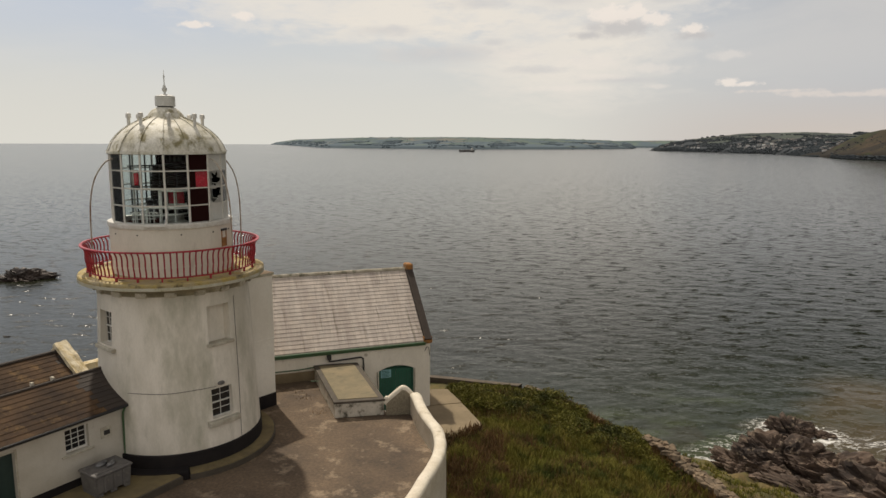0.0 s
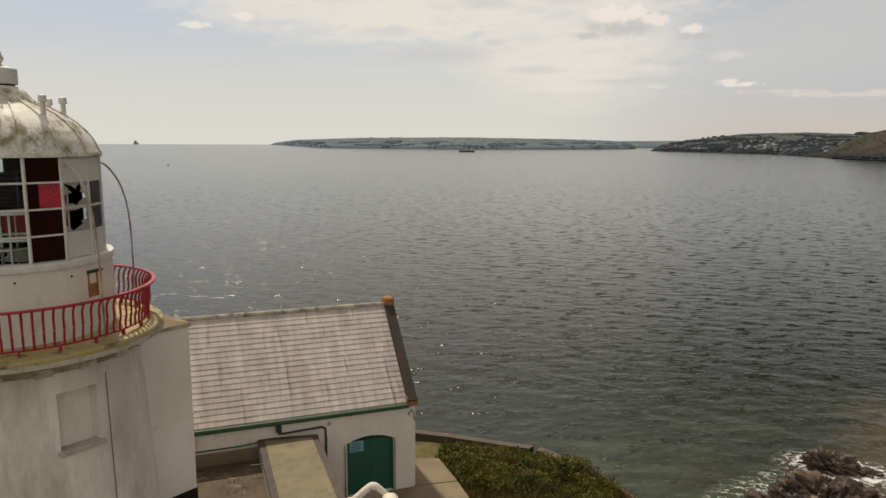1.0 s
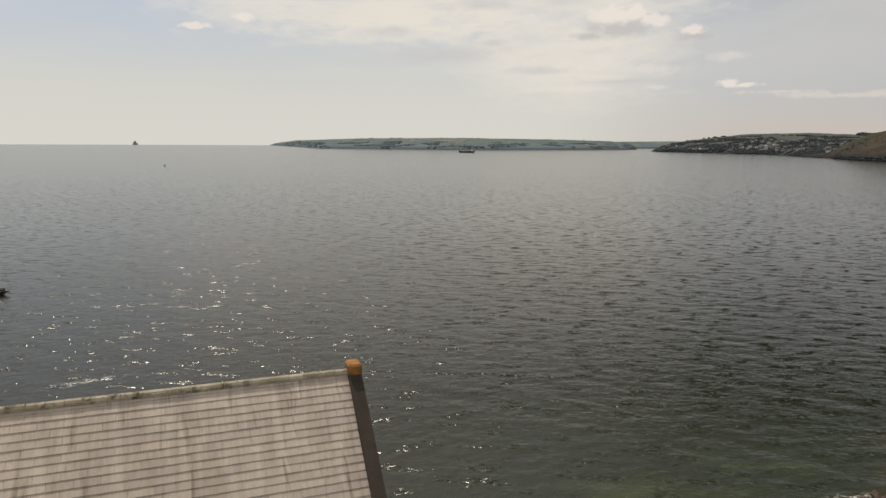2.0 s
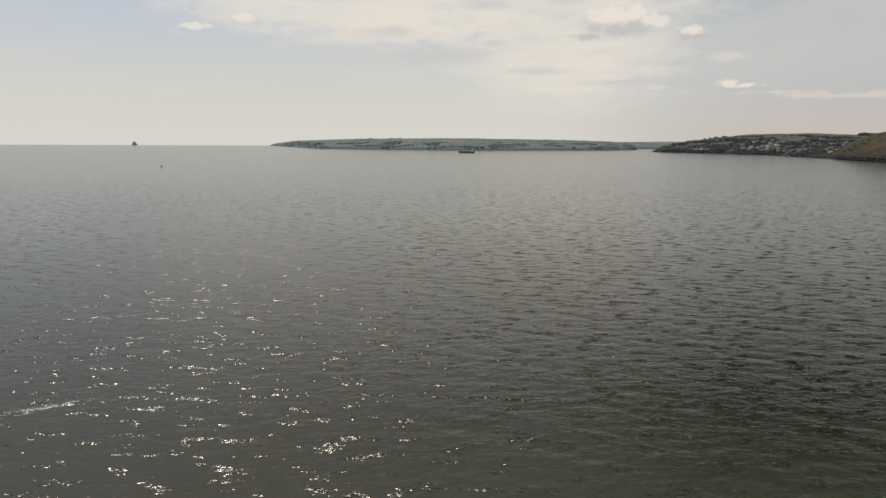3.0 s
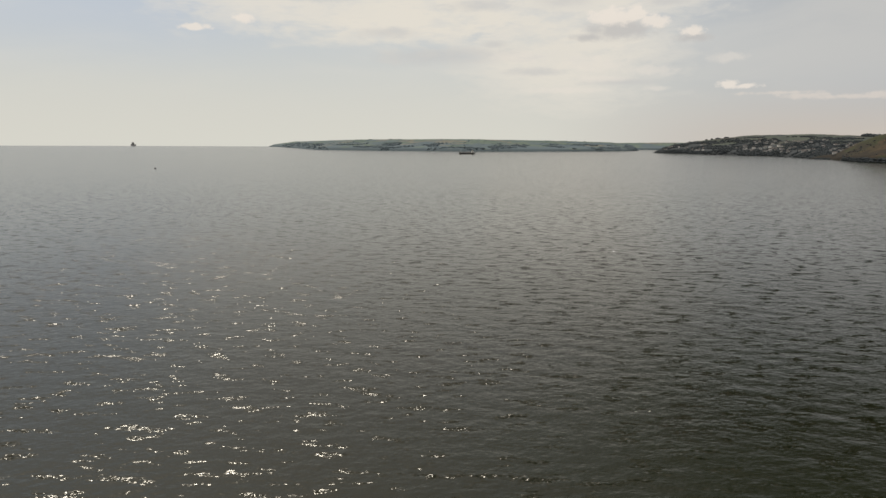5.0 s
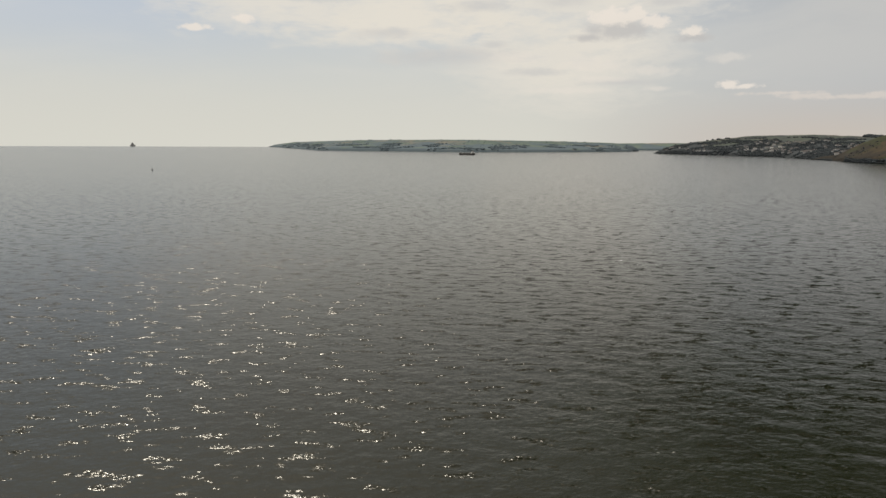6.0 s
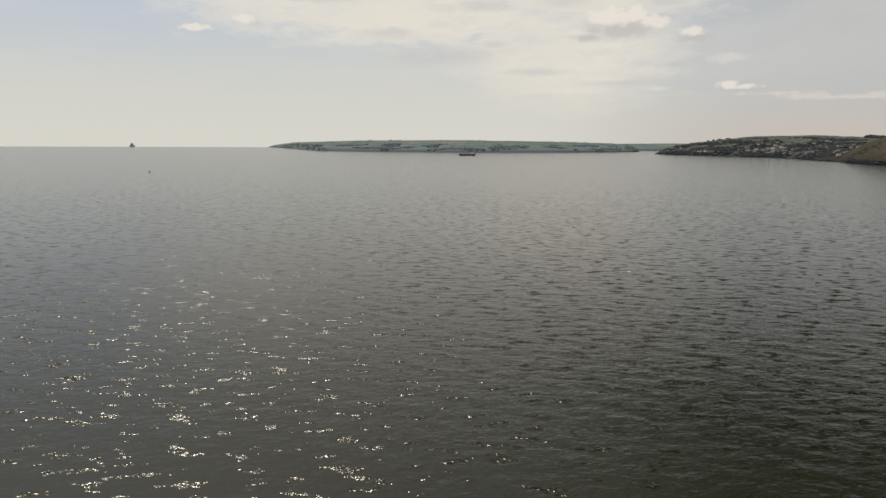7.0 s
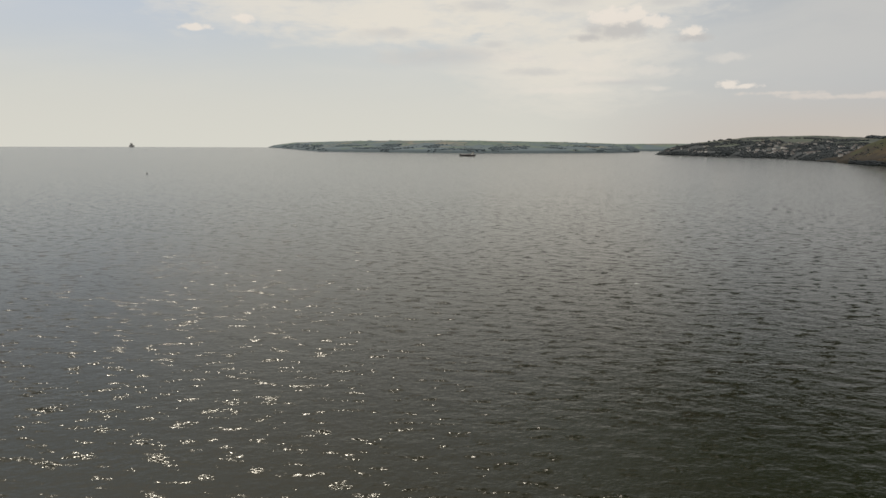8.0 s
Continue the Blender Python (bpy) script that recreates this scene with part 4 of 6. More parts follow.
far_woods("shore_reef", HEAD, 900, 0.0, 0.035, 0.05, 1.0, 2.6, 9, "low dark rocks along the headland's foot", "far_tree_hazed")
far_woods("far_woods", HEAD, 300, 0.05, 0.8, 0.05, 1.0, 1.4, 10, "dark gorse on the headland", "far_tree_hazed")
far_woods("far_woods", FAR, 110, 0.98, 1.02, 0.2, 0.9, 3.0, 8, "trees along the far skyline", "far_scrub_hazed", 0, 0.05)
far_woods("far_woods", FAR, 6500, 0.02, 0.62, 0.10, 0.97, 3.8, 13, "dark copses and scrub on the far headland", "far_scrub_hazed", 0, 0.14)
far_woods("far_hedges", FAR, 2600, 0.3, 0.98, 0.16, 0.97, 1.3, 14, "hedgerows between the far fields", "far_scrub_hazed", 34, -0.3)


def village_house(w, d, h, ridge_):
    """A plain far house: walls, a pitched roof."""
    ob = thing("house", Matrix(), "small pale rendered house with a dark pitched roof", "house", "village houses")
    part("wall", box(B(), -w / 2, w / 2, -d / 2, d / 2, -2.5, h), "house_white", ob)
    bm = B()
    a = [bm.verts.new(p) for p in ((-w / 2 - 0.4, -d / 2 - 0.4, h), (w / 2 + 0.4, -d / 2 - 0.4, h), (w / 2 + 0.4, d / 2 + 0.4, h), (-w / 2 - 0.4, d / 2 + 0.4, h), (-w / 2 - 0.4, 0, h + ridge_), (w / 2 + 0.4, 0, h + ridge_))]
    for q in ((0, 1, 5, 4), (2, 3, 4, 5), (0, 4, 3), (1, 2, 5), (3, 2, 1, 0)):
        bm.faces.new([a[i] for i in q])
    part("roof", bm, "house_roof", ob)
    return ob


rng = random.Random(11)
kinds = [village_house(5, 4.5, 2.6, 1.9), village_house(6.8, 5, 3.0, 2.1), village_house(9.5, 5.4, 3.4, 2.2)]
first = True
spots = 0
while spots < 120:
    t, w = rng.uniform(0.08, 0.97), 0.04 + 0.60 * rng.random() ** 1.6
    # thick on the ground at the harbour, few and scattered in the woods
    if (t < 0.42 and rng.random() < 0.72) or noise.noise(Vector((t * 22, w * 7, 5))) < -0.05:
        continue
    c = coast_at(TOWN, t, w)
    m = pose(c.x, c.y, c.z + 0.5, 0, 0, rng.uniform(-25, 65))
    src = rng.choice(kinds)
    if spots < 3:
        kinds[spots].matrix_basis = m
    else:
        copy_thing(src, m)
    spots += 1


# ---- ships and the buoy ----
def coaster(m):
    ob = thing("cargo_ship", m, "dark low cargo ship at anchor with pale bridge aft", "ship")
    bm = B()
    sections = [(-24, 0.0, 5.0), (-22, 3.6, 4.6), (-16, 4.4, 4.0), (14, 4.4, 4.0), (20, 3.4, 4.8), (24, 0.3, 6.0)]
    rings = []
    for x, w, top in sections:
        rings.append([bm.verts.new(p) for p in ((x, -w, top), (x * 0.97, -w * 0.8, -0.6), (x * 0.97, w * 0.8, -0.6), (x, w, top))])
    for a, c in zip(rings, rings[1:]):
        for i in range(4):
            bm.faces.new((a[i], c[i], c[(i + 1) % 4], a[(i + 1) % 4]))
    bm.faces.new(rings[0][::-1])
    bm.faces.new(rings[-1])
    part("hull", bm, "hull_dark", ob)
    part("bridge", box(box(B(), 13, 19, -3.4, 3.4, 4.0, 8.5), 14, 17.5, -3.8, 3.8, 8.5, 11), "ship_white", ob)
    part("funnel", box(B(), 18, 19.6, -0.9, 0.9, 8.5, 12.2), "hull_dark", ob)
    part("mast", tube(B(), [(-19, 0, 4.5), (-19, 0, 12)], 0.22, 6), "ship_white", ob)
    part("forecastle", box(B(), -23, -18, -2.6, 2.6, 4.4, 6.2), "hull_dark", ob)
    part("hatch_cover", box(B(), -15, 11, -3.4, 3.4, 3.9, 5.0), "hull_dark", ob)
    return ob


coaster(pose(72, 2100, 0, 0, 0, 4))


def end_on_ship(m):
    ob = thing("distant_ship", m, "grey ship seen end on near the horizon", "ship")
    bm = B()
    for x0, x1, z0, z1 in ((-15, 15, -1, 15), (-12, 12, 15, 27), (-8, 8, 27, 31), (-7, -5, 31, 36), (4.5, 6.5, 31, 37)):
        box(bm, x0, x1, -30 if z0 < 0 else -12, 30 if z0 < 0 else 0, z0, z1)
    part("hull", bm, "ship_grey", ob)
    return ob


end_on_ship(pose(-2014, 4580, 0) @ Matrix.Diagonal((0.62, 0.62, 0.66, 1)))
buoy = thing("buoy", pose(-348, 888, 0) @ Matrix.Diagonal((0.8, 0.8, 0.75, 1)), "dark navigation buoy afloat on the sea", "buoy")
part("float", lathe(B(), [(0.05, -0.4), (1.4, -0.4), (1.5, 0.5), (1.0, 0.9), (0.05, 0.9)], 16), "black_metal", buoy)
part("cage", tube(tube(tube(B(), [(0.8, 0, 0.9), (0.1, 0, 3.2)], 0.1, 6), [(-0.5, 0.6, 0.9), (-0.06, 0.08, 3.2)], 0.1, 6), [(-0.5, -0.6, 0.9), (-0.06, -0.08, 3.2)], 0.1, 6), "black_metal", buoy)
part("lantern", lathe(B(), [(0.02, 3.2), (0.3, 3.2), (0.3, 3.7), (0.02, 3.8)], 10), "black_metal", buoy)


# ---- terrace, yard and paths ----
TOP = 20.87                      # the terrace
YARD = 18.65                     # the lower yard by the store
H_ANG, C_ANG = 20.5, 58.05       # turn of the store and of the cottage
HOUSE = pose(-0.64, 35.96, YARD, 0, 0, H_ANG)
COTT = pose(-11.55, 23.75, 21.15, 0, 0, C_ANG)
AXIS = (-10.48, 26.5)


def spline(pts, n):
    """A smooth line through points, n steps between two of them."""
    pts = [Vector(p) for p in pts]
    out = []
    for i in range(len(pts) - 1):
        p0, p1, p2, p3 = pts[max(i - 1, 0)], pts[i], pts[i + 1], pts[min(i + 2, len(pts) - 1)]
        for k in range(n):
            t = k / n
            out.append(0.5 * ((2 * p1) + (p2 - p0) * t + (2 * p0 - 5 * p1 + 4 * p2 - p3) * t * t + (3 * p1 - p0 - 3 * p2 + p3) * t ** 3))
    out.append(pts[-1])
    return out


CREST = [(-1.20, 29.35, 21.86), (-1.10, 29.0, 21.93), (-0.86, 27.85, 21.88), (-0.50, 26.6, 21.87), (-0.19, 25.7, 21.87), (-0.05, 24.75, 21.87), (-0.07, 23.6, 21.87), (-0.30, 22.5, 21.87), (-0.55, 21.65, 21.87), (-0.95, 20.2, 21.88), (-1.8, 18.3, 21.9), (-3.3, 16.6, 21.95), (-5.8, 15.2, 22.0), (-10, 14.2, 22.0), (-16, 13.6, 22.0)]
line = spline(CREST, 8)
edge_plan = [(p.x, p.y) for p in line]
terrace = [(-16, 33.9 - 3.3), (-24, 31.5), (-24, 13.6)] + edge_plan[::-1] + [(-2.42, 29.3), (-4.2, 34.6), (-8.2, 33.12), (-12.5, 31.5)]
tagged(part("pavement", prism(B(), terrace, 15.0, TOP), "tarmac", None), "worn brown tarmac terrace with gritty pale patches", "terrace", kind="structure")

bm = B()
rings = []
for i, p in enumerate(line):
    way = (line[min(i + 1, len(line) - 1)] - line[max(i - 1, 0)])
    way.z = 0
    way.normalize()
    s = Vector((-way.y, way.x, 0))
    wob = 0.02 * noise.noise(p * 1.7)
    prof = [(-0.21, 15.2), (-0.21, p.z - 0.20), (-0.23, p.z - 0.16), (-0.22, p.z - 0.06), (-0.13, p.z + 0.015), (0, p.z + 0.03), (0.13, p.z + 0.015), (0.22, p.z - 0.06), (0.23, p.z - 0.16), (0.21, p.z - 0.20), (0.25, 15.2)]
    rings.append([bm.verts.new((p.x + s.x * (o + wob), p.y + s.y * (o + wob), z + wob)) for o, z in prof])
for a, c in zip(rings, rings[1:]):
    for k in range(len(a) - 1):
        bm.faces.new((a[k], a[k + 1], c[k + 1], c[k]))
bm.faces.new(rings[0])
bm.faces.new(rings[-1][::-1])
bmesh.ops.recalc_face_normals(bm, faces=bm.faces)
tagged(part("parapet_wall", bm, "parapet_white", None, smooth=True), "curving whitewashed parapet wall with rounded coping", "wall", kind="structure")

# the short raking wall between the tank and the parapet
raking = thing("raking_wall", pose(-2.45, 29.2, TOP, 0, 0, 9), "short roughcast wall with a raked whitewashed coping", "wall")
bm = B()
prof = [(0, -1.5), (1.26, -1.5), (1.26, 0.72), (0.86, 1.12), (0.70, 1.14), (0.0, 0.55)]
for y in (0, 0.3):
    for p in prof:
        bm.verts.new((p[0], y, p[1]))
bm.verts.ensure_lookup_table()
k = len(prof)
bm.faces.new([bm.verts[i] for i in range(k)])
bm.faces.new([bm.verts[k + i] for i in range(k)][::-1])
for i in range(k):
    bm.faces.new([bm.verts[i], bm.verts[k + i], bm.verts[k + (i + 1) % k], bm.verts[(i + 1) % k]])
bmesh.ops.recalc_face_normals(bm, faces=bm.faces)
part("wall_body", bm, "roughcast", raking)
bm = B()
tube(bm, spline([(-0.06, 0.15, 0.50), (0.2, 0.15, 0.74), (0.66, 0.15, 1.12), (0.80, 0.15, 1.15), (0.94, 0.15, 1.04), (1.28, 0.15, 0.68)], 5), 0.15, 10)
part("coping", bm, "parapet_white", raking, smooth=True)

tagged(part("pavement", prism(B(), [(-4.4, 34.45), (-3.1, 30.0), (-0.25, 31.0), (2.10, 33.42), (1.12, 36.36), (-0.62, 35.92)], 16, YARD), "concrete", None), "lower concrete yard slab beside the store", "pavement", kind="structure")
tagged(part("pavement", prism(B(), [(-0.64, 35.90), (1.12, 36.36), (0.34, 38.4), (-2.0, 38.4)], 16, YARD + 0.03), "concrete", None), "further concrete slab behind the store", "pavement", kind="structure")

# raised path by the cottage and the step round the tower
path = part("pavement", box(B(), -9, 0.58, -2.34, 0.0, -0.3, 0.0, 0.02), "path_yellow", None)
path.matrix_basis = COTT
tagged(path, "raised yellowish concrete path along the cottage", "path", kind="structure")
kerb = part("kerb", box(B(), -9, 0.59, -2.42, -2.344, -0.3, -0.02, 0.01), "kerb_dark", None)
kerb.matrix_basis = COTT
tagged(kerb, "dark kerb edging the raised path", "kerb", kind="structure")
step_ = thing("tower_step", pose(*AXIS, TOP), "yellowish curved concrete step round the tower's foot", "step")
n_step = 10
for i in range(n_step):
    a0 = -66 + 112 * i / n_step
    bm = lathe(B(), [(3.06, 0.0), (3.58, 0.0), (3.58, 0.235), (3.56, 0.25), (3.06, 0.25)], 5, a0 + 0.12, a0 + 112 / n_step - 0.12)
    bmesh.ops.holes_fill(bm, edges=bm.edges)
    part("step_slab", bm, "path_yellow", step_)
# black ring added above the path in place of a dark recess
part("apron", lathe(B(), [(3.04, 0.0), (3.54, 0.0), (3.54, 0.305), (3.04, 0.31)], 20, -120, -66.4), "tar", step_, "black ring standing in for a dark recess")
part("step_edge", lathe(B(), [(3.575, 0.0), (3.62, 0.0), (3.62, 0.20), (3.575, 0.20)], 50, -66, 46), "kerb_dark", step_)


# ---- windows ----
def sash_window(parent, m, w, h, cols, rows, depth=0.06, sill=True, sill_w=0.0, sill_drop=0.12, mid=True, sill_out=0.42):
    """A painted sash window in the plane y = 0 of m, looking to -y, from the sill up."""
    win = new("window")
    win.matrix_basis = m
    win.parent = parent
    t = 0.05
    bm = B()
    for a in ((-w / 2, -w / 2 + t, 0, h), (w / 2 - t, w / 2, 0, h), (-w / 2 + t, w / 2 - t, 0, t * 1.4), (-w / 2 + t, w / 2 - t, h - t, h)):
        box(bm, a[0], a[1], 0, depth, a[2], a[3])
    if mid:
        box(bm, -w / 2 + t, w / 2 - t, 0.005, depth, h / 2 - 0.025, h / 2 + 0.025)
    part("window_frame", bm, "frame_white", win)
    iw, ih = w - 2 * t, h - 2.4 * t
    bar = 0.022
    for i in range(1, cols):
        x = -iw / 2 + iw * i / cols
        part("glazing_bar", box(B(), x - bar / 2, x + bar / 2, 0.012, depth - 0.01, 1.4 * t, h - t), "frame_white", win)
    for j in range(1, rows):
        z = 1.4 * t + ih * j / rows
        if mid and abs(z - h / 2) < 0.06:
            continue
        part("glazing_bar", box(B(), -iw / 2, iw / 2, 0.014, depth - 0.012, z - bar / 2, z + bar / 2), "frame_white", win)
    me = None
    for i in range(cols):
        for j in range(rows):
            x, z = -iw / 2 + iw * (i + 0.5) / cols, 1.4 * t + ih * (j + 0.5) / rows
            if me is None:
                ob = part("pane", box(B(), -iw / cols / 2, iw / cols / 2, 0, 0.006, -ih / rows / 2, ih / rows / 2), "dark_glass", win)
                me = ob.data
            else:
                ob = same("pane", me, win, Matrix())
            ob.matrix_basis = pose(x, 0.035, z)
    if sill:
        part("window_sill", box(B(), -w / 2 - 0.16 - sill_w, w / 2 + 0.16 + sill_w, -sill_out, 0.05, -sill_drop - 0.02, -0.02, 0.02), "stone_sill", win, "weathered stone sill")
    return win


# ---- the lighthouse ----
VIEW = -68.6                     # the side of the tower that looks inland
tower = thing("lighthouse", pose(*AXIS, TOP), "stout whitewashed lighthouse tower with grey stains and black plinth", "lighthouse")


def tower_radius(z):
    return 3.04 - 0.29 * (z - 0.8) / 5.9


def tower_wall(openings):
    """The round wall with openings (a0, a1, z0, z1) cut right through it."""
    angs = sorted({round(a, 3) for a in np.arange(-180, 180, 5.0)} | {o[i] for o in openings for i in (0, 1)})
    hts = sorted({0.0, 0.8, 1.6, 4.2, 6.7} | {o[i] for o in openings for i in (2, 3)})
    bm = B()
    grid = {}

    def vert(i, j, inner):
        k = (i % len(angs), j, inner)
        if k not in grid:
            a = radians(angs[k[0]])
            r = tower_radius(hts[j]) - (0.5 if inner else 0)
            grid[k] = bm.verts.new((r * math.cos(a), r * math.sin(a), hts[j]))
        return grid[k]

    def is_open(i, j):
        i %= len(angs)
        if not 0 <= j < len(hts) - 1:
            return False
        a = angs[i]
        return any(o[0] <= a < o[1] and o[2] <= hts[j] < o[3] for o in openings)

    for i in range(len(angs)):
        for j in range(len(hts) - 1):
            if is_open(i, j):
                if not is_open(i - 1, j):
                    bm.faces.new((vert(i, j, 0), vert(i, j + 1, 0), vert(i, j + 1, 1), vert(i, j, 1)))
                if not is_open(i + 1, j):
                    bm.faces.new((vert(i + 1, j, 0), vert(i + 1, j, 1), vert(i + 1, j + 1, 1), vert(i + 1, j + 1, 0)))
                if not is_open(i, j - 1):
                    bm.faces.new((vert(i, j, 0), vert(i, j, 1), vert(i + 1, j, 1), vert(i + 1, j, 0)))
                if not is_open(i, j + 1):
                    bm.faces.new((vert(i, j + 1, 0), vert(i + 1, j + 1, 0), vert(i + 1, j + 1, 1), vert(i, j + 1, 1)))
                continue
            bm.faces.new((vert(i, j, 0), vert(i + 1, j, 0), vert(i + 1, j + 1, 0), vert(i, j + 1, 0)))
            bm.faces.new((vert(i, j, 1), vert(i, j + 1, 1), vert(i + 1, j + 1, 1), vert(i + 1, j, 1)))
    return bm


LOW, HIGH, SIDE = (-47.8, -31.0, 1.86, 2.98), (-47.2, -28.0, 4.70, 6.10), (-138.5, -120.5, 4.7, 5.96)
part("wall", tower_wall([LOW, HIGH, SIDE]), "whitewash", tower, smooth=False)
part("plinth", lathe(B(), [(3.0, 0), (3.10, 0), (3.085, 0.76), (3.05, 0.80), (3.0, 0.80)], 96), "tar", tower, "black tarred plinth", smooth=False)


def on_tower(a, r, z):
    """Pose on the round wall: x along it, y inwards, -y outwards."""
    return pose(r * math.cos(radians(a)), r * math.sin(radians(a)), z, 0, 0, a + 90)


sash_window(tower, on_tower(-39.4, 2.80, 1.82), 0.98, 1.20, 2, 4, sill_drop=0.2, sill_out=0.35)
w_side = sash_window(tower, on_tower(-129.5, 2.58, 4.66), 1.0, 1.34, 3, 4, sill_drop=0.14, sill_out=0.36)
# the blind window: a plastered back set into the opening, and its sill
bm = B()
r0 = 2.50
lathe(bm, [(r0 - 0.1, 4.6), (r0 + 0.06, 4.6), (r0, 6.2), (r0 - 0.1, 6.2)], 8, -52, -23)
part("blind_window", bm, "whitewash", tower, "plastered-up window recess")
part("window_sill", box(B(), -0.56, 0.56, -0.24, 0.16, -0.10, 0.012, 0.02), "stone_sill", tower, "weathered stone sill", on_tower(-37.6, 2.70, 4.69))
# corbels, slab
corbel = None
for i in range(18):
    m = on_tower(VIEW - 3.5 + 20 * i, 2.78, 6.38)
    if corbel is None:
        corbel = part("corbel", box(B(), -0.20, 0.20, -0.13, 0.1, 0.20, 0.48, 0.03), "corbel_stone", tower, "", m)
    else:
        same("corbel", corbel.data, tower, m)
part("cornice", lathe(B(), [(2.6, 6.60), (2.80, 6.60), (2.84, 6.70), (2.95, 6.80), (3.12, 6.90), (2.6, 6.91)], 96), "cornice_stone", tower, "stained cornice under the gallery")
part("slab_edge", lathe(B(), [(3.37, 6.925), (3.392, 6.935), (3.392, 7.04), (3.37, 7.05)], 112), "pale_stone", tower, "cream stained slab edge")
part("gallery_slab", lathe(B(), [(2.0, 6.90), (3.30, 6.90), (3.38, 6.93), (3.385, 7.12), (3.36, 7.17), (2.0, 7.20)], 112), "lichen_stone", tower, "lichen-yellow stone gallery slab")
# cable, conduit and small lamp
pts = [(2.965 * math.cos(radians(a)), 2.965 * math.sin(radians(a)), z) for a, z in ((-22.0, 6.3), (-22.4, 5.4), (-22.8, 4.4), (-23.2, 3.2), (-24.2, 2.0), (-25.2, 0.8))]
pts = [(p[0] * (tower_radius(p[2]) + 0.012) / 2.965, p[1] * (tower_radius(p[2]) + 0.012) / 2.965, p[2]) for p in pts]
part("cable", tube(B(), pts, 0.010, 6), "grey_plastic", tower)
arc_pts = []
for i in range(22):
    a, z = -106 + 62 * i / 21, 3.08 + 0.012 * math.sin(i * 0.5)
    r = tower_radius(z) + 0.012
    arc_pts.append((r * math.cos(radians(a)), r * math.sin(radians(a)), z))
part("conduit", tube(B(), arc_pts, 0.010, 6), "grey_plastic", tower)
part("wall_lamp", lathe(B(), [(0.01, 0), (0.10, 0), (0.13, 0.05), (0.10, 0.12), (0.01, 0.14)], 16), "grey_plastic", tower, "grey bulkhead lamp", on_tower(-40.5, 2.94, 3.17) @ pose(0, 0, 0, 90, 0, 0) @ Matrix.Diagonal((1.15, 0.62, 0.9, 1)))

# wing behind the tower
wing = thing("stair_wing", pose(-7.66, 30.4, TOP, 0, 0, 50.5), "plain whitewashed wing with black plinth behind the tower", "building wing")
part("wall", box(B(), -3.4, 0, 0, 3.2, 0, 6.12), "wing_white", wing)
part("plinth", box(B(), -3.4, 0.02, -0.02, 3.2, 0, 0.62), "tar", wing, "black tarred plinth")
part("string_course", box(B(), -3.4, 0.015, -0.025, 3.2, 3.15, 3.22), "wing_white", wing)
part("eaves_slab", box(B(), -3.5, 0.07, -0.07, 3.27, 6.12, 6.24, 0.02), "pale_stone", wing)
bm = B()
q = [bm.verts.new(p) for p in ((-3.5, -0.08, 6.24), (0.08, -0.08, 6.24), (0.08, 3.28, 6.24), (-3.5, 3.28, 6.24), (-1.6, 1.6, 6.62))]
for f in ((0, 1, 4), (1, 2, 4), (2, 3, 4), (3, 0, 4)):
    bm.faces.new([q[i] for i in f])
part("roof", bm, "wing_roof", wing, "low brown weathered roof")

# gallery railing
rail = thing("gallery_railing", pose(*AXIS, TOP + 7.2), "red painted iron gallery railing with bowed bars", "railing")
part("top_rail", lathe(B(), [(3.14, 1.02), (3.24, 1.02), (3.25, 1.05), (3.23, 1.075), (3.15, 1.075)], 120), "red_paint", rail, smooth=False)
part("bottom_rail", lathe(B(), [(2.99, 0.10), (3.05, 0.10), (3.05, 0.14), (2.99, 0.14)], 120), "red_paint", rail)
bar_pts = spline([(3.02, 0, 0.11), (3.025, 0, 0.30), (3.06, 0, 0.46), (3.065, 0, 0.60), (3.06, 0, 0.74), (3.09, 0, 0.90), (3.18, 0, 1.03)], 2)
baluster = None
count = 92
for i in range(count):
    m = pose(0, 0, 0, 0, 0, 360 * i / count)
    if baluster is None:
        baluster = part("baluster", tube(B(), bar_pts, 0.029, 6), "red_paint", rail, "", m, True)
    else:
        same("baluster", baluster.data, rail, m)
foot = None
for i in range(23):
    m = pose(0, 0, 0, 0, 0, 360 * i / 23 + 2)
    if foot is None:
        foot = part("rail_foot", box(B(), 2.98, 3.06, -0.025, 0.025, -0.02, 0.12), "red_paint", rail, "", m)
    else:
        same("rail_foot", foot.data, rail, m)

# lantern: drum, glazing, dome
lantern = thing("lantern_room", pose(*AXIS, TOP), "glazed lantern room with stained grey dome and some boarded panes", "lantern room")
part("drum", lathe(B(), [(2.0, 7.15), (2.20, 7.15), (2.20, 8.96), (2.0, 8.96)], 96), "render_cream", lantern, "cream painted drum wall")
part("sill", lathe(B(), [(1.9, 8.93), (2.24, 8.93), (2.25, 8.97), (2.25, 9.06), (2.24, 9.11), (1.9, 9.13)], 96), "white_metal", lantern)
Z0, Z1, LR = 9.12, 11.62, 2.06
M0 = VIEW - 4.5


def lantern_xy(a, r=LR):
    return r * math.cos(radians(a)), r * math.sin(radians(a))


for i in range(16):
    x, y = lantern_xy(M0 + 22.5 * i)
    part("mullion", slab_along(B(), (x, y, Z0), (x, y, Z1), 0.06, 0.06), "white_metal", lantern)
for j in range(1, 4):
    z = Z0 + (Z1 - Z0) * j / 4
    bm = B()
    for i in range(16):
        a, b_ = lantern_xy(M0 + 22.5 * i), lantern_xy(M0 + 22.5 * (i + 1))
        slab_along(bm, (*a, z), (*b_, z), 0.045, 0.045)
    part("transom", bm, "white_metal", lantern)


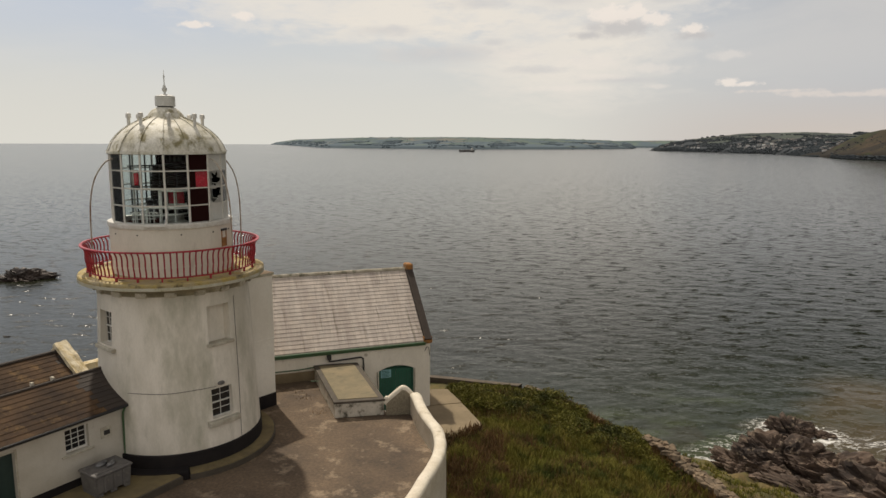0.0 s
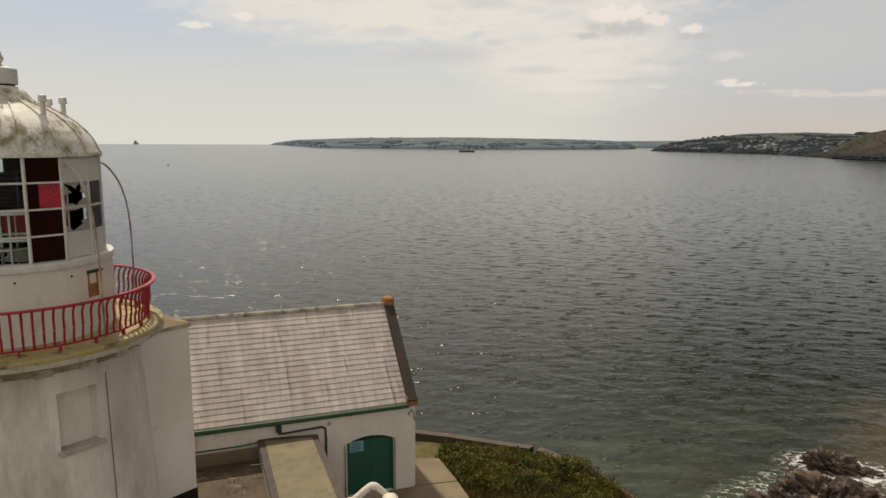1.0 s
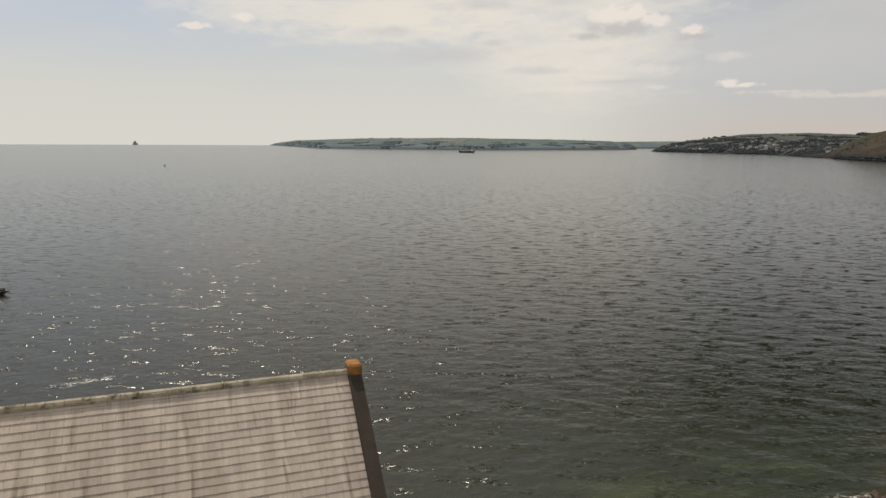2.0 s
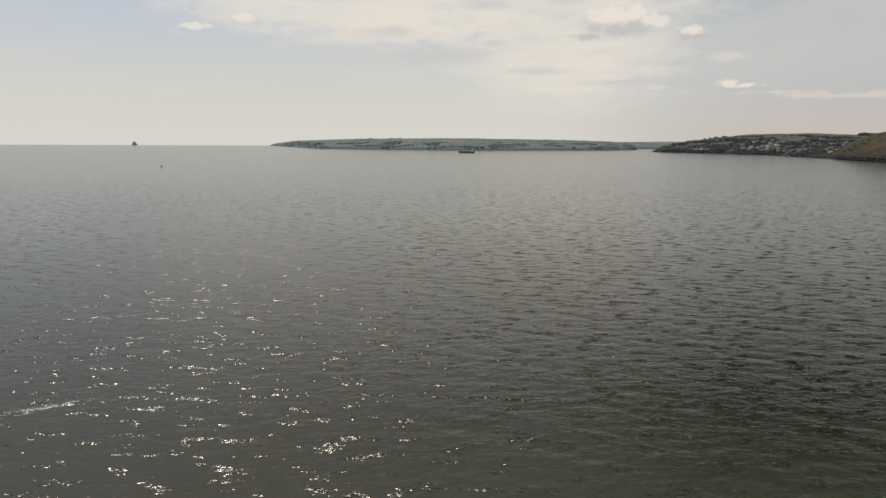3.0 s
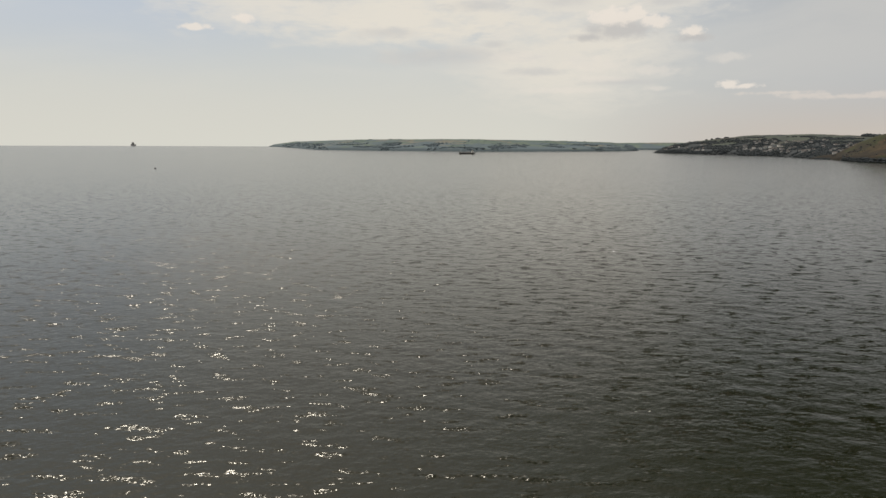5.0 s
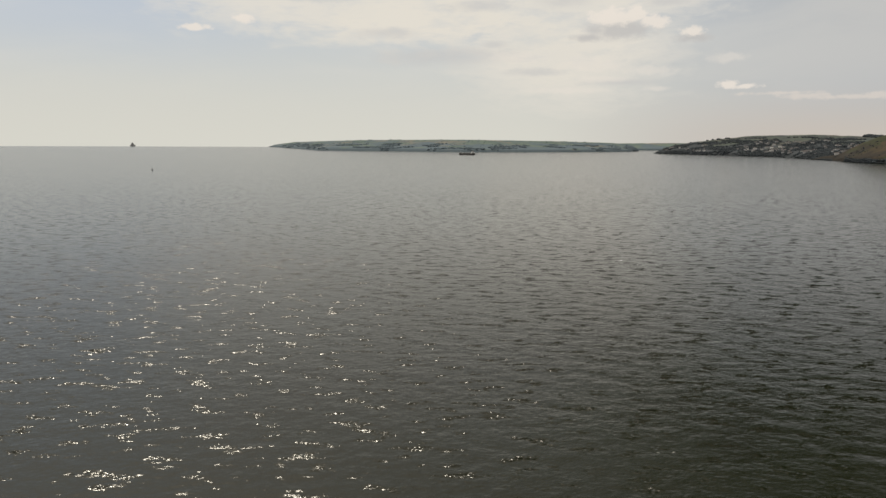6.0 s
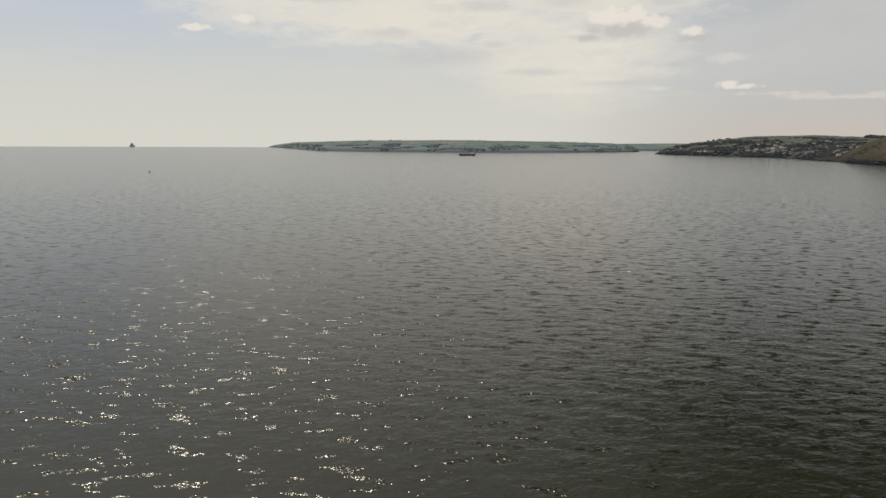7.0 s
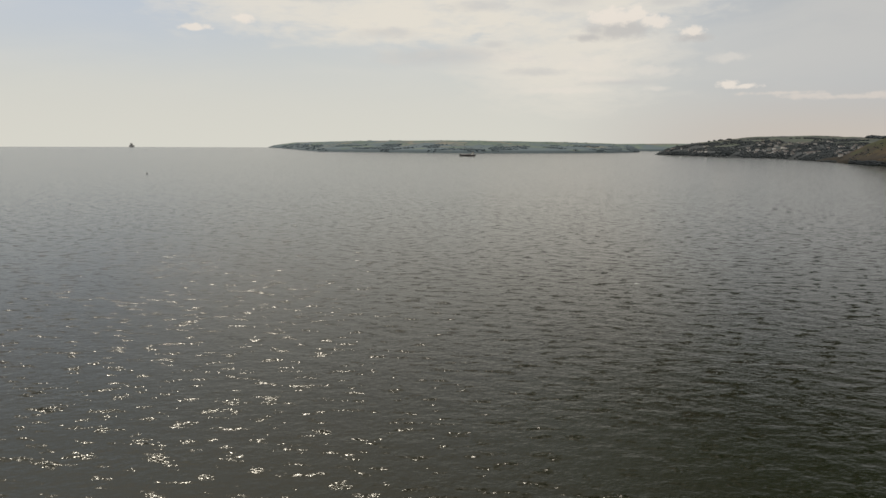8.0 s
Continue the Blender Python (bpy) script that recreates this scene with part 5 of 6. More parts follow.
def pane_shape(kind, seed_=5):
    side_len = 2 * LR * math.sin(radians(11.25)) - 0.05
    hgt = (Z1 - Z0) / 4 - 0.04
    w2, h2 = side_len / 2, hgt / 2
    if kind == "broken":
        # a ring of glass shards left in the frame
        rng_ = random.Random(seed_)
        bm_ = B()
        outer, inner = [], []
        for k_ in range(16):
            a = 6.2832 * k_ / 16
            c_, s_ = math.cos(a), math.sin(a)
            f_ = 1 / max(abs(c_), abs(s_))
            outer.append(bm_.verts.new((w2 * c_ * f_, 0, h2 * s_ * f_)))
            q_ = 0.97 - 0.75 * rng_.random() ** 2.2
            inner.append(bm_.verts.new((w2 * c_ * f_ * q_, 0, h2 * s_ * f_ * q_)))
        for k_ in range(16):
            bm_.faces.new((outer[k_], outer[(k_ + 1) % 16], inner[(k_ + 1) % 16], inner[k_]))
        bmesh.ops.solidify(bm_, geom=bm_.faces[:], thickness=0.008)
        return bm_
    if kind == "red":
        return box(B(), -0.30 * w2, w2, -0.004, 0.004, -h2, h2)
    if kind == "edge":
        return box(B(), -w2, -0.30 * w2, -0.004, 0.004, -h2, h2)
    return box(B(), -w2, w2, -0.004, 0.004, -h2, h2)


pane_data = {}
for i in range(16):
    rel = -4.5 + 22.5 * i + 11.25
    rel = (rel + 180) % 360 - 180
    for j in range(4):
        kind, mat = "pane", "pane_glass"
        if -95 < rel < -72 or 17 < rel < 41:
            kind, mat = "dark_pane", "blackout"
        if 40 < rel < 140:
            kind, mat = ("pane", "pane_glass") if j in (1, 2) else ("blank_panel", "grey_paint")
            if 40 < rel < 64 and j in (1, 2):
                kind, mat = "broken_pane", "grey_paint"
        a = M0 + 22.5 * i + 11.25
        r = LR * math.cos(radians(11.25))
        m = on_tower(a, r, Z0 + (Z1 - Z0) * (j + 0.5) / 4)
        # the red screen behind this bay is built into the pane itself
        if 17 < rel < 41 and j == 2:
            kind, mat = "red_pane", "pane_red_lit"
            part("dark_pane", pane_shape("edge"), "blackout", lantern, "", m)
        key = (kind, mat, j if kind == "broken_pane" else 0)
        if key not in pane_data:
            ob = part(kind, pane_shape({"broken_pane": "broken", "red_pane": "red"}.get(kind, "whole"), 11 + 7 * j), mat, lantern, "", m)
            pane_data[key] = ob.data
        else:
            ob = same(kind, pane_data[key], lantern, m)
        if mat == "pane_glass":
            ob.visible_shadow = False

DOME = [(2.13, 11.58), (2.13, 11.66), (2.08, 11.72), (2.03, 11.86), (1.95, 12.02), (1.80, 12.22), (1.60, 12.42), (1.34, 12.61), (1.02, 12.78), (0.70, 12.91), (0.66, 12.96), (0.62, 13.04), (0.52, 13.16), (0.38, 13.27), (0.30, 13.30)]
dome = part("dome", lathe(B(), DOME, 64, closed=False), "dome_paint", lantern, "grey-white dome streaked with green lichen", smooth=True)
part("ceiling_ring", lathe(B(), [(0.1, 11.60), (2.10, 11.57), (2.10, 11.62), (0.1, 11.65)], 48), "blackout", lantern)
for i in range(16):
    a = M0 + 22.5 * i
    pts = [(*lantern_xy(a, r + 0.012), z + 0.008) for r, z in DOME[1:11]]
    part("dome_rib", tube(B(), pts, 0.022, 6), "dome_paint", dome)
vent = None
for i in range(8):
    a = VIEW + 4 + 45 * i
    m = pose(*lantern_xy(a, 1.30), 12.52)
    if vent is None:
        vent = part("vent_pipe", lathe(lathe(B(), [(0.005, 0), (0.06, 0), (0.06, 0.40), (0.005, 0.40)], 14), [(0.055, 0.38), (0.10, 0.38), (0.088, 0.53), (0.02, 0.55)], 14), "white_metal", lantern, "small capped vent pipe", m)
    else:
        same("vent_pipe", vent.data, lantern, m)
part("cowl_neck", lathe(B(), [(0.05, 13.26), (0.29, 13.26), (0.29, 13.36), (0.05, 13.36)], 28), "black_metal", lantern)
part("cowl", lathe(B(), [(0.02, 13.34), (0.355, 13.34), (0.36, 13.38), (0.36, 13.70), (0.345, 13.72), (0.12, 13.78), (0.02, 13.80)], 36), "grey_paint", lantern, "grey drum-shaped ventilator cowl")
part("finial", lathe(B(), [(0.004, 13.76), (0.05, 13.78), (0.035, 13.84), (0.09, 13.93), (0.095, 13.99), (0.045, 14.06), (0.055, 14.09), (0.02, 14.14), (0.018, 14.40), (0.035, 14.44), (0.012, 14.50), (0.006, 14.68)], 14), "grey_paint", lantern, smooth=True)

# arched hand bars from the lantern to the gallery
for rel, lean in ((-64, -17), (44, 4), (110, 0)):
    a = VIEW + rel
    prof = spline([(2.07, 0, 11.42), (2.32, 0, 11.26), (2.62, 0, 10.75), (2.78, 0, 10.0), (2.82, 0, 9.0), (2.80, 0, 7.2)], 5)
    pts = [(p.x * math.cos(radians(a + lean * k / len(prof))), p.x * math.sin(radians(a + lean * k / len(prof))), p.z) for k, p in enumerate(prof)]
    part("hand_bar", tube(B(), pts, 0.026, 8), "rusty_bar", lantern, "bent rusting hand bar", smooth=True)
hatch = part("vent_hatch", box(box(B(), -0.17, -0.13, -0.02, 0.08, -0.32, 0.32), 0.13, 0.17, -0.02, 0.08, -0.32, 0.32), "rust", lantern, "rusted hatch with brown runs", on_tower(VIEW + 56, 2.20, 8.42))
part("hatch_door", box(B(), -0.13, 0.13, -0.004, 0.05, -0.32, 0.02), "rust", hatch)
part("dark_opening", box(B(), -0.13, 0.13, 0.006, 0.05, 0.02, 0.28), "black_metal", hatch, "dark opening above the rusted door")
part("rust_run", box(box(B(), -0.09, 0.05, 0.012, 0.02, -0.62, -0.32), -0.05, 0.02, 0.012, 0.02, -0.85, -0.62), "rust", hatch, "brown rust run")
part("hatch_head", box(B(), -0.19, 0.19, -0.03, 0.06, 0.28, 0.36), "black_metal", hatch)
for rel in (-60, -32, 8, 40, 66):
    part("drum_bolt", lathe(B(), [(0.002, 0), (0.03, 0), (0.02, 0.03), (0.002, 0.035)], 8), "black_metal", lantern, "", on_tower(VIEW + rel, 2.20, 8.72) @ pose(0, 0, 0, 90, 0, 0))
# bracket outside the glazing
br = part("bracket", tube(tube(B(), [(-0.35, -0.22, 0.0), (0.35, -0.22, 0.0)], 0.03, 8), [(0.35, -0.22, 0.0), (0.42, -0.05, 0.5)], 0.025, 8), "white_metal", lantern, "white pipe bracket", on_tower(VIEW - 14, 2.12, 9.05))
part("bracket_foot", tube(tube(B(), [(-0.25, -0.22, 0), (-0.25, 0.02, -0.06)], 0.025, 8), [(0.2, -0.22, 0), (0.2, 0.02, -0.06)], 0.025, 8), "black_metal", br)

# what stands in the lantern
RIGHT, NEAR = Vector((0.931, 0.365, 0)), Vector((0.365, -0.931, 0))


def in_lantern(side_, near, z):
    p = RIGHT * side_ + NEAR * near
    return pose(AXIS[0] + p.x, AXIS[1] + p.y, TOP + z, 0, 0, VIEW + 90)


tagged(part("lantern_floor", lathe(B(), [(0.02, 8.9), (2.1, 8.9), (2.1, 8.95), (0.02, 8.95)], 48), "blackout", lantern), "")
optic = thing("lighthouse_optic", in_lantern(0.12, -0.05, 8.95), "dark glass lighthouse lens with ringed prisms on a pedestal", "lens")
prof = [(0.02, 0.35)]
for k in range(18):
    z = 0.4 + 0.1 * k
    bulge = 0.66 + 0.12 * math.sin(math.pi * (k + 0.5) / 18)
    prof += [(bulge, z), (bulge + 0.06, z + 0.05), (bulge, z + 0.095)]
prof.append((0.02, 2.25))
part("lens", lathe(B(), prof, 40, closed=False), "lens_brown", optic)
part("pedestal", lathe(B(), [(0.02, 0), (0.5, 0), (0.34, 0.1), (0.34, 0.3), (0.62, 0.38), (0.02, 0.38)], 28), "white_metal", optic)
for k in range(8):
    a = radians(45 * k + 10)
    part("lens_rib", slab_along(B(), (0.80 * math.cos(a), 0.80 * math.sin(a), 0.4), (0.80 * math.cos(a), 0.80 * math.sin(a), 2.2), 0.05, 0.05), "black_metal", optic)
scr = thing("red_screen", in_lantern(0.14, 0.98, 8.95), "red glass sector screen in a white frame", "screen", "red screens")
part("glass", box(B(), -0.20, 0.34, -0.01, 0.01, 0.80, 1.24), "lens_red", scr)
part("frame", box(box(box(B(), -0.36, 0.42, -0.015, 0.015, 0.74, 0.80), -0.36, 0.42, -0.015, 0.015, 1.24, 1.30), 0.05, 0.08, -0.018, 0.018, 0.0, 1.3), "white_metal", scr)
scr = thing("red_screen", in_lantern(1.08, 1.25, 8.95), "tall red glass sector screen", "screen", "red screens")
part("glass", box(B(), -0.28, 0.3, -0.01, 0.01, 0.98, 1.82), "lens_red", scr)
part("frame", box(box(B(), -0.34, -0.28, -0.015, 0.015, 0, 1.9), 0.3, 0.34, -0.015, 0.015, 0, 1.9), "white_metal", scr)
stand = thing("red_lamp", in_lantern(-1.12, 0.95, 8.95), "small red standby lamp on a thin stand", "lamp")
part("globe", lathe(B(), [(0.01, 1.50), (0.08, 1.50), (0.085, 1.58), (0.085, 1.90), (0.06, 1.95), (0.01, 1.96)], 18), "lamp_red", stand, smooth=True)
part("collar", lathe(B(), [(0.01, 1.36), (0.09, 1.36), (0.17, 1.44), (0.20, 1.48), (0.01, 1.50)], 18), "black_metal", stand)
part("housing", lathe(B(), [(0.19, 1.46), (0.20, 1.46), (0.20, 1.97), (0.19, 1.97)], 16, -5, 185), "enamel_white", stand, "white half-round reflector")
part("cap", lathe(B(), [(0.01, 1.95), (0.10, 1.95), (0.09, 2.03), (0.01, 2.06)], 14), "white_metal", stand)
part("guard", slab_along(B(), (-0.11, 0, 1.48), (-0.11, 0, 1.98), 0.05, 0.05), "white_metal", stand)
part("stem", tube(B(), [(0, 0, 0), (0, 0, 1.38)], 0.03, 8), "black_metal", stand)
for sx in (-0.72, -0.36):
    lamp = thing("lamp_changer", in_lantern(sx, 0.6, 8.95), "black lamp changer on a tripod of thin tubes", "apparatus", "lamp changers")
    part("column", tube(B(), [(0, 0, 0), (0, 0, 0.8)], 0.045, 8), "black_metal", lamp)
    part("head", lathe(B(), [(0.01, 0.78), (0.14, 0.80), (0.17, 0.86), (0.10, 0.93), (0.01, 0.95)], 14), "black_metal", lamp)
    for k in range(3):
        a = radians(120 * k + 20)
        part("arm", tube(B(), [(0, 0, 0.62), (0.16 * math.cos(a), 0.16 * math.sin(a), 0.86), (0.2 * math.cos(a), 0.2 * math.sin(a), 0.98)], 0.02, 6), "black_metal", lamp)
cage = thing("service_rail", in_lantern(-0.34, 0.45, 8.95), "white tubular ring rail round the lantern's apparatus", "rail")
for z, rr in ((0.42, 1.02), (0.70, 1.04), (1.36, 0.98)):
    pts = [(rr * math.cos(radians(10 * k)), rr * math.sin(radians(10 * k)), z) for k in range(37)]
    part("ring", tube(B(), pts, 0.030, 7), "enamel_white", cage)
for a in (-150, -118, -92, -62, -20):
    x, y = 1.03 * math.cos(radians(a)), 1.03 * math.sin(radians(a))
    part("post", tube(B(), [(x, y, 0), (x, y, 1.36 if a in (-92, -62) else 0.7)], 0.026, 8), "enamel_white", cage)
hoops = thing("pipe_rail", in_lantern(0.28, 1.18, 8.95), "white bent pipe guard with two rounded loops", "rail")
for z in (0.66, 1.30):
    pts = [(0.62 * math.cos(radians(12 * k)) * (1 - 0.12 * math.sin(radians(24 * k)) ** 2), 0.30 * math.sin(radians(12 * k)), z) for k in range(31)]
    part("loop", tube(B(), pts, 0.034, 8), "enamel_white", hoops, smooth=True)
for x, y in ((-0.60, -0.05), (-0.40, 0.20), (0.5, 0.15)):
    part("post", tube(B(), [(x, y, 0), (x, y, 1.30)], 0.032, 8), "enamel_white", hoops, smooth=True)
frets = thing("grille_stand", in_lantern(-0.95, 1.05, 8.95), "white wire grille standing on the lantern's floor", "stand")
for k in range(6):
    part("wire", tube(B(), [(-0.35 + 0.14 * k, 0, 0), (-0.35 + 0.14 * k, 0, 0.52)], 0.016, 6), "enamel_white", frets)
for z in (0.26, 0.50):
    part("cross_wire", tube(B(), [(-0.4, 0, z), (0.42, 0, z)], 0.018, 6), "enamel_white", frets)
inner = thing("inner_frame", pose(*AXIS, TOP + 8.95), "black iron frame standing inside the glazing", "frame")
for rel in (-66, -132, -152, -172):
    x, y = lantern_xy(VIEW + rel, 1.90)
    part("upright", tube(B(), [(x, y, 0), (x, y, 2.62)], 0.035, 6), "black_metal", inner)
for z in (0.30, 2.12):
    pts = [(*lantern_xy(VIEW - 128 - 6 * k, 1.90), z) for k in range(10)]
    part("cross_bar", tube(B(), pts, 0.03, 6), "black_metal", inner)
curtain = thing("blackout_curtain", pose(*AXIS, TOP + 8.95), "dark brown blackout curtain round the seaward panes", "curtain")
bm = B()
n_c = 60
cols_ = []
for k in range(n_c + 1):
    a = VIEW + 128 + 67 * k / n_c
    r = 1.86 + 0.03 * math.sin(k * 1.4)
    cols_.append([bm.verts.new((*lantern_xy(a, r), z)) for z in (0.02, 1.3, 2.6)])
for a, c in zip(cols_, cols_[1:]):
    for j in range(2):
        bm.faces.new((a[j], c[j], c[j + 1], a[j + 1]))
bmesh.ops.solidify(bm, geom=bm.faces[:], thickness=0.02)
part("cloth", bm, "blackout", curtain)


# ---- the store behind ----
def slates(parent, origin, along_, up_, normal, length, slope, rows, piece, mat, seed, lap=1.35, thick=0.012, dark_from=None, dark_mat=None, gap=0.008):
    """Courses of slates, each an object, laid from the eaves up; along_, up_ and normal are unit vectors."""
    rng_ = random.Random(seed)
    ex = slope / rows
    O, U, V, N = Vector(origin), Vector(along_), Vector(up_), Vector(normal)
    metas = {}
    for r in range(rows):
        x = -(r % 2) * piece / 2
        while x < length - 0.02:
            a, b_ = max(x, 0), min(x + piece, length)
            x += piece
            if b_ - a < 0.05:
                continue
            w = round((b_ - a) - gap, 3)
            mm = dark_mat if dark_from is not None and a > dark_from + 0.12 * math.sin(r * 1.7) else mat
            if (w, mm) not in metas:
                bm_ = box(B(), 0, w, 0, ex * lap, 0, thick)
                me = bpy.data.meshes.new("slate")
                bm_.to_mesh(me)
                bm_.free()
                me.materials.append(M[mm])
                metas[(w, mm)] = me
            tilt = thick * 1.15 / ex
            V2 = (V - N * tilt).normalized()
            N2 = U.cross(V2)
            p = O + U * (a + 0.004) + V * (r * ex) + N * (thick * 1.25 + rng_.uniform(-0.002, 0.003) * gap / 0.008)
            m = Matrix((U, V2, N2)).transposed().to_4x4()
            m.translation = p
            m = m @ pose(0, 0, 0, 0, 0, rng_.uniform(-0.5, 0.5))
            same("slate", metas[(w, mm)], parent, m)


store = thing("store_building", HOUSE, "cream rendered store with a pale slate roof and green door", "building")
EZ, RZ, RY, LEN = 3.76, 7.06, 3.34, 12.6
door_x0, door_x1, spring, crown = -2.86, -0.93, 2.27, 2.50
bm = B()
box(bm, -LEN, door_x0, 0, 0.45, -1.5, EZ)
box(bm, door_x1, 0, 0, 0.45, -1.5, EZ)
# the arch over the door
n_a = 12
mid_x, half = (door_x0 + door_x1) / 2, (door_x1 - door_x0) / 2
lo_f, lo_b, hi_f, hi_b = [], [], [], []
for k in range(n_a + 1):
    x = door_x0 + (door_x1 - door_x0) * k / n_a
    z = spring + (crown - spring) * (1 - ((x - mid_x) / half) ** 2)
    lo_f.append(bm.verts.new((x, 0, z)))
    lo_b.append(bm.verts.new((x, 0.45, z)))
    hi_f.append(bm.verts.new((x, 0, EZ)))
    hi_b.append(bm.verts.new((x, 0.45, EZ)))
for k in range(n_a):
    bm.faces.new((lo_f[k], lo_f[k + 1], hi_f[k + 1], hi_f[k]))
    bm.faces.new((lo_b[k + 1], lo_b[k], hi_b[k], hi_b[k + 1]))
    bm.faces.new((lo_f[k + 1], lo_f[k], lo_b[k], lo_b[k + 1]))
box(bm, door_x0, door_x1, 0, 0.45, -1.5, 0.0)
part("front_wall", bm, "render_cream", store)
bm = B()
for x in (-0.45, 0.0):
    for p in ((x, 0.45, -1.5), (x, 2 * RY, -1.5), (x, 2 * RY, EZ), (x, RY, RZ - 0.05), (x, 0.45, EZ + 0.3)):
        bm.verts.new(p)
bm.verts.ensure_lookup_table()
bm.faces.new([bm.verts[i] for i in range(5)])
bm.faces.new([bm.verts[i] for i in range(9, 4, -1)])
for i in range(5):
    bm.faces.new([bm.verts[i], bm.verts[5 + i], bm.verts[5 + (i + 1) % 5], bm.verts[(i + 1) % 5]])
bmesh.ops.recalc_face_normals(bm, faces=bm.faces)
part("gable_wall", bm, "render_cream", store)
part("back_wall", box(B(), -LEN, -0.45, 2 * RY - 0.4, 2 * RY, -1.5, EZ), "render_cream", store)
part("pilaster", box(B(), -3.98, -3.42, -0.035, 0.0, -0.2, EZ - 0.12), "render_cream", store)
# roof boards, slates, ridge
up = Vector((0, RY + 0.16, RZ - EZ + 0.02)).normalized()
nrm = Vector((0, -up.z, up.y))
slope = math.hypot(RY + 0.16, RZ - EZ + 0.02)
bm = B()
for sgn in (1, -1):
    y_e, y_r = (-0.14, RY) if sgn == 1 else (2 * RY + 0.14, RY)
    a = [bm.verts.new(p) for p in ((-LEN, y_e, EZ), (-0.36, y_e, EZ), (-0.36, y_r, RZ), (-LEN, y_r, RZ))]
    c = [bm.verts.new(p) for p in ((-LEN, y_e, EZ - 0.1), (-0.36, y_e, EZ - 0.1), (-0.36, y_r, RZ - 0.1), (-LEN, y_r, RZ - 0.1))]
    bm.faces.new(a if sgn == 1 else a[::-1])
    bm.faces.new(c[::-1] if sgn == 1 else c)
    for i in range(4):
        bm.faces.new((a[i], c[i], c[(i + 1) % 4], a[(i + 1) % 4]))
roof = part("roof", bm, "roof_slate", store)
e0, e1 = Vector((-0.20, -0.20, EZ - 0.02)), Vector((-0.20, RY, RZ + 0.06))
coping = part("gable_coping", slab_along(B(), e0 + nrm * 0.10, e1 + nrm * 0.10, 0.38, 0.22), "gable_dark", store, "dark lichened gable coping")
e2 = Vector((-0.20, 2 * RY + 0.2, EZ - 0.02))
part("gable_coping", slab_along(B(), e2 + Vector((0, up.z, up.y)) * 0.10, e1 + Vector((0, up.z, up.y)) * 0.10, 0.38, 0.22), "gable_dark", store)
part("apex_stone", box(B(), -0.40, 0.02, RY - 0.36, RY + 0.25, RZ - 0.1, RZ + 0.32, 0.06), "orange_lichen", store, "orange-lichened apex stone")
part("kneeler_stone", box(B(), -0.42, 0.05, -0.27, 0.20, EZ - 0.16, EZ + 0.24, 0.05), "orange_lichen", store, "orange-lichened kneeler stone")
ridge_me = None
k = 0
x = -LEN
while x < -0.5:
    bm = lathe(B(), [(0.10, 0), (0.13, 0), (0.13, 0.44), (0.10, 0.44)], 6, -15, 195)
    if ridge_me is None:
        ob = part("ridge_tile", bm, "ridge_stone", store)
        ridge_me = ob.data
    else:
        bm.free()
        ob = same("ridge_tile", ridge_me, store, Matrix())
    ob.matrix_basis = pose(x, RY, RZ - 0.03 + 0.006 * math.sin(k * 2.1), 90, 0, 90)
    x += 0.455
    k += 1
part("gutter", tube(B(), [(-LEN, -0.22, EZ - 0.06), (-0.30, -0.22, EZ - 0.10)], 0.06, 8), "green_gutter", store, "green mossy gutter")
part("fascia", box(B(), -LEN, -0.30, -0.15, -0.02, EZ - 0.26, EZ - 0.09), "green_gutter", store)
part("hopper", box(B(), -5.62, -5.42, -0.3, -0.1, EZ - 0.50, EZ - 0.26, 0.02), "black_metal", store)
part("downpipe", tube(B(), [(-5.52, -0.14, EZ - 0.5), (-5.50, -0.10, EZ - 0.62), (-5.3, -0.08, EZ - 0.64), (-3.84, -0.08, EZ - 0.58), (-3.72, -0.08, EZ - 0.66), (-3.70, -0.08, EZ - 1.0), (-3.70, -0.08, 0.0)], 0.042, 8), "black_metal", store, "black downpipe with a long sideways run")
part("green_pipe", tube(B(), [(-LEN, -0.05, 2.86), (-7.0, -0.05, 2.84), (-6.2, -0.05, 2.90)], 0.03, 8), "green_gutter", store)
part("wall_footing", box(B(), -LEN, -4.6, -0.02, 0.0, 2.1, 2.72), "concrete", store)
part("vent_cap", lathe(B(), [(0.01, 0), (0.09, 0), (0.09, 0.03), (0.01, 0.05)], 14), "stone_sill", store, "", pose(-3.56, -0.035, EZ - 0.5, 90, 0, 0))
part("hook", tube(B(), [(-0.30, -0.02, EZ - 0.62), (-0.26, -0.12, EZ - 0.42), (-0.18, -0.14, EZ - 0.36), (-0.10, -0.1, EZ - 0.48), (-0.02, 0.0, EZ - 0.9)], 0.018, 6), "black_metal", store, "rusty bent hook")
# doors
dr = part("door", box(B(), door_x0 + 0.07, mid_x - 0.01, 0.14, 0.20, 0.02, spring), "green_paint", store, "dark green double door")
dr2 = part("door", box(B(), mid_x + 0.01, door_x1 - 0.07, 0.14, 0.20, 0.02, spring), "green_paint", store, "dark green double door")
for d_, xa, xb in ((dr, door_x0 + 0.07, mid_x - 0.01), (dr2, mid_x + 0.01, door_x1 - 0.07)):
    for q in range(1, 6):
        xx = xa + (xb - xa) * q / 6
        part("board_joint", box(B(), xx - 0.006, xx + 0.006, 0.134, 0.142, 0.06, spring - 0.05), "door_dark", d_)
    part("ledge", box(B(), xa, xb, 0.128, 0.14, spring - 0.16, spring - 0.04), "green_paint", d_)
part("door_handle", box(B(), mid_x + 0.06, mid_x + 0.10, 0.10, 0.14, 1.0, 1.18), "black_metal", dr2, "black pull handle")
bm = B()
top_f = []
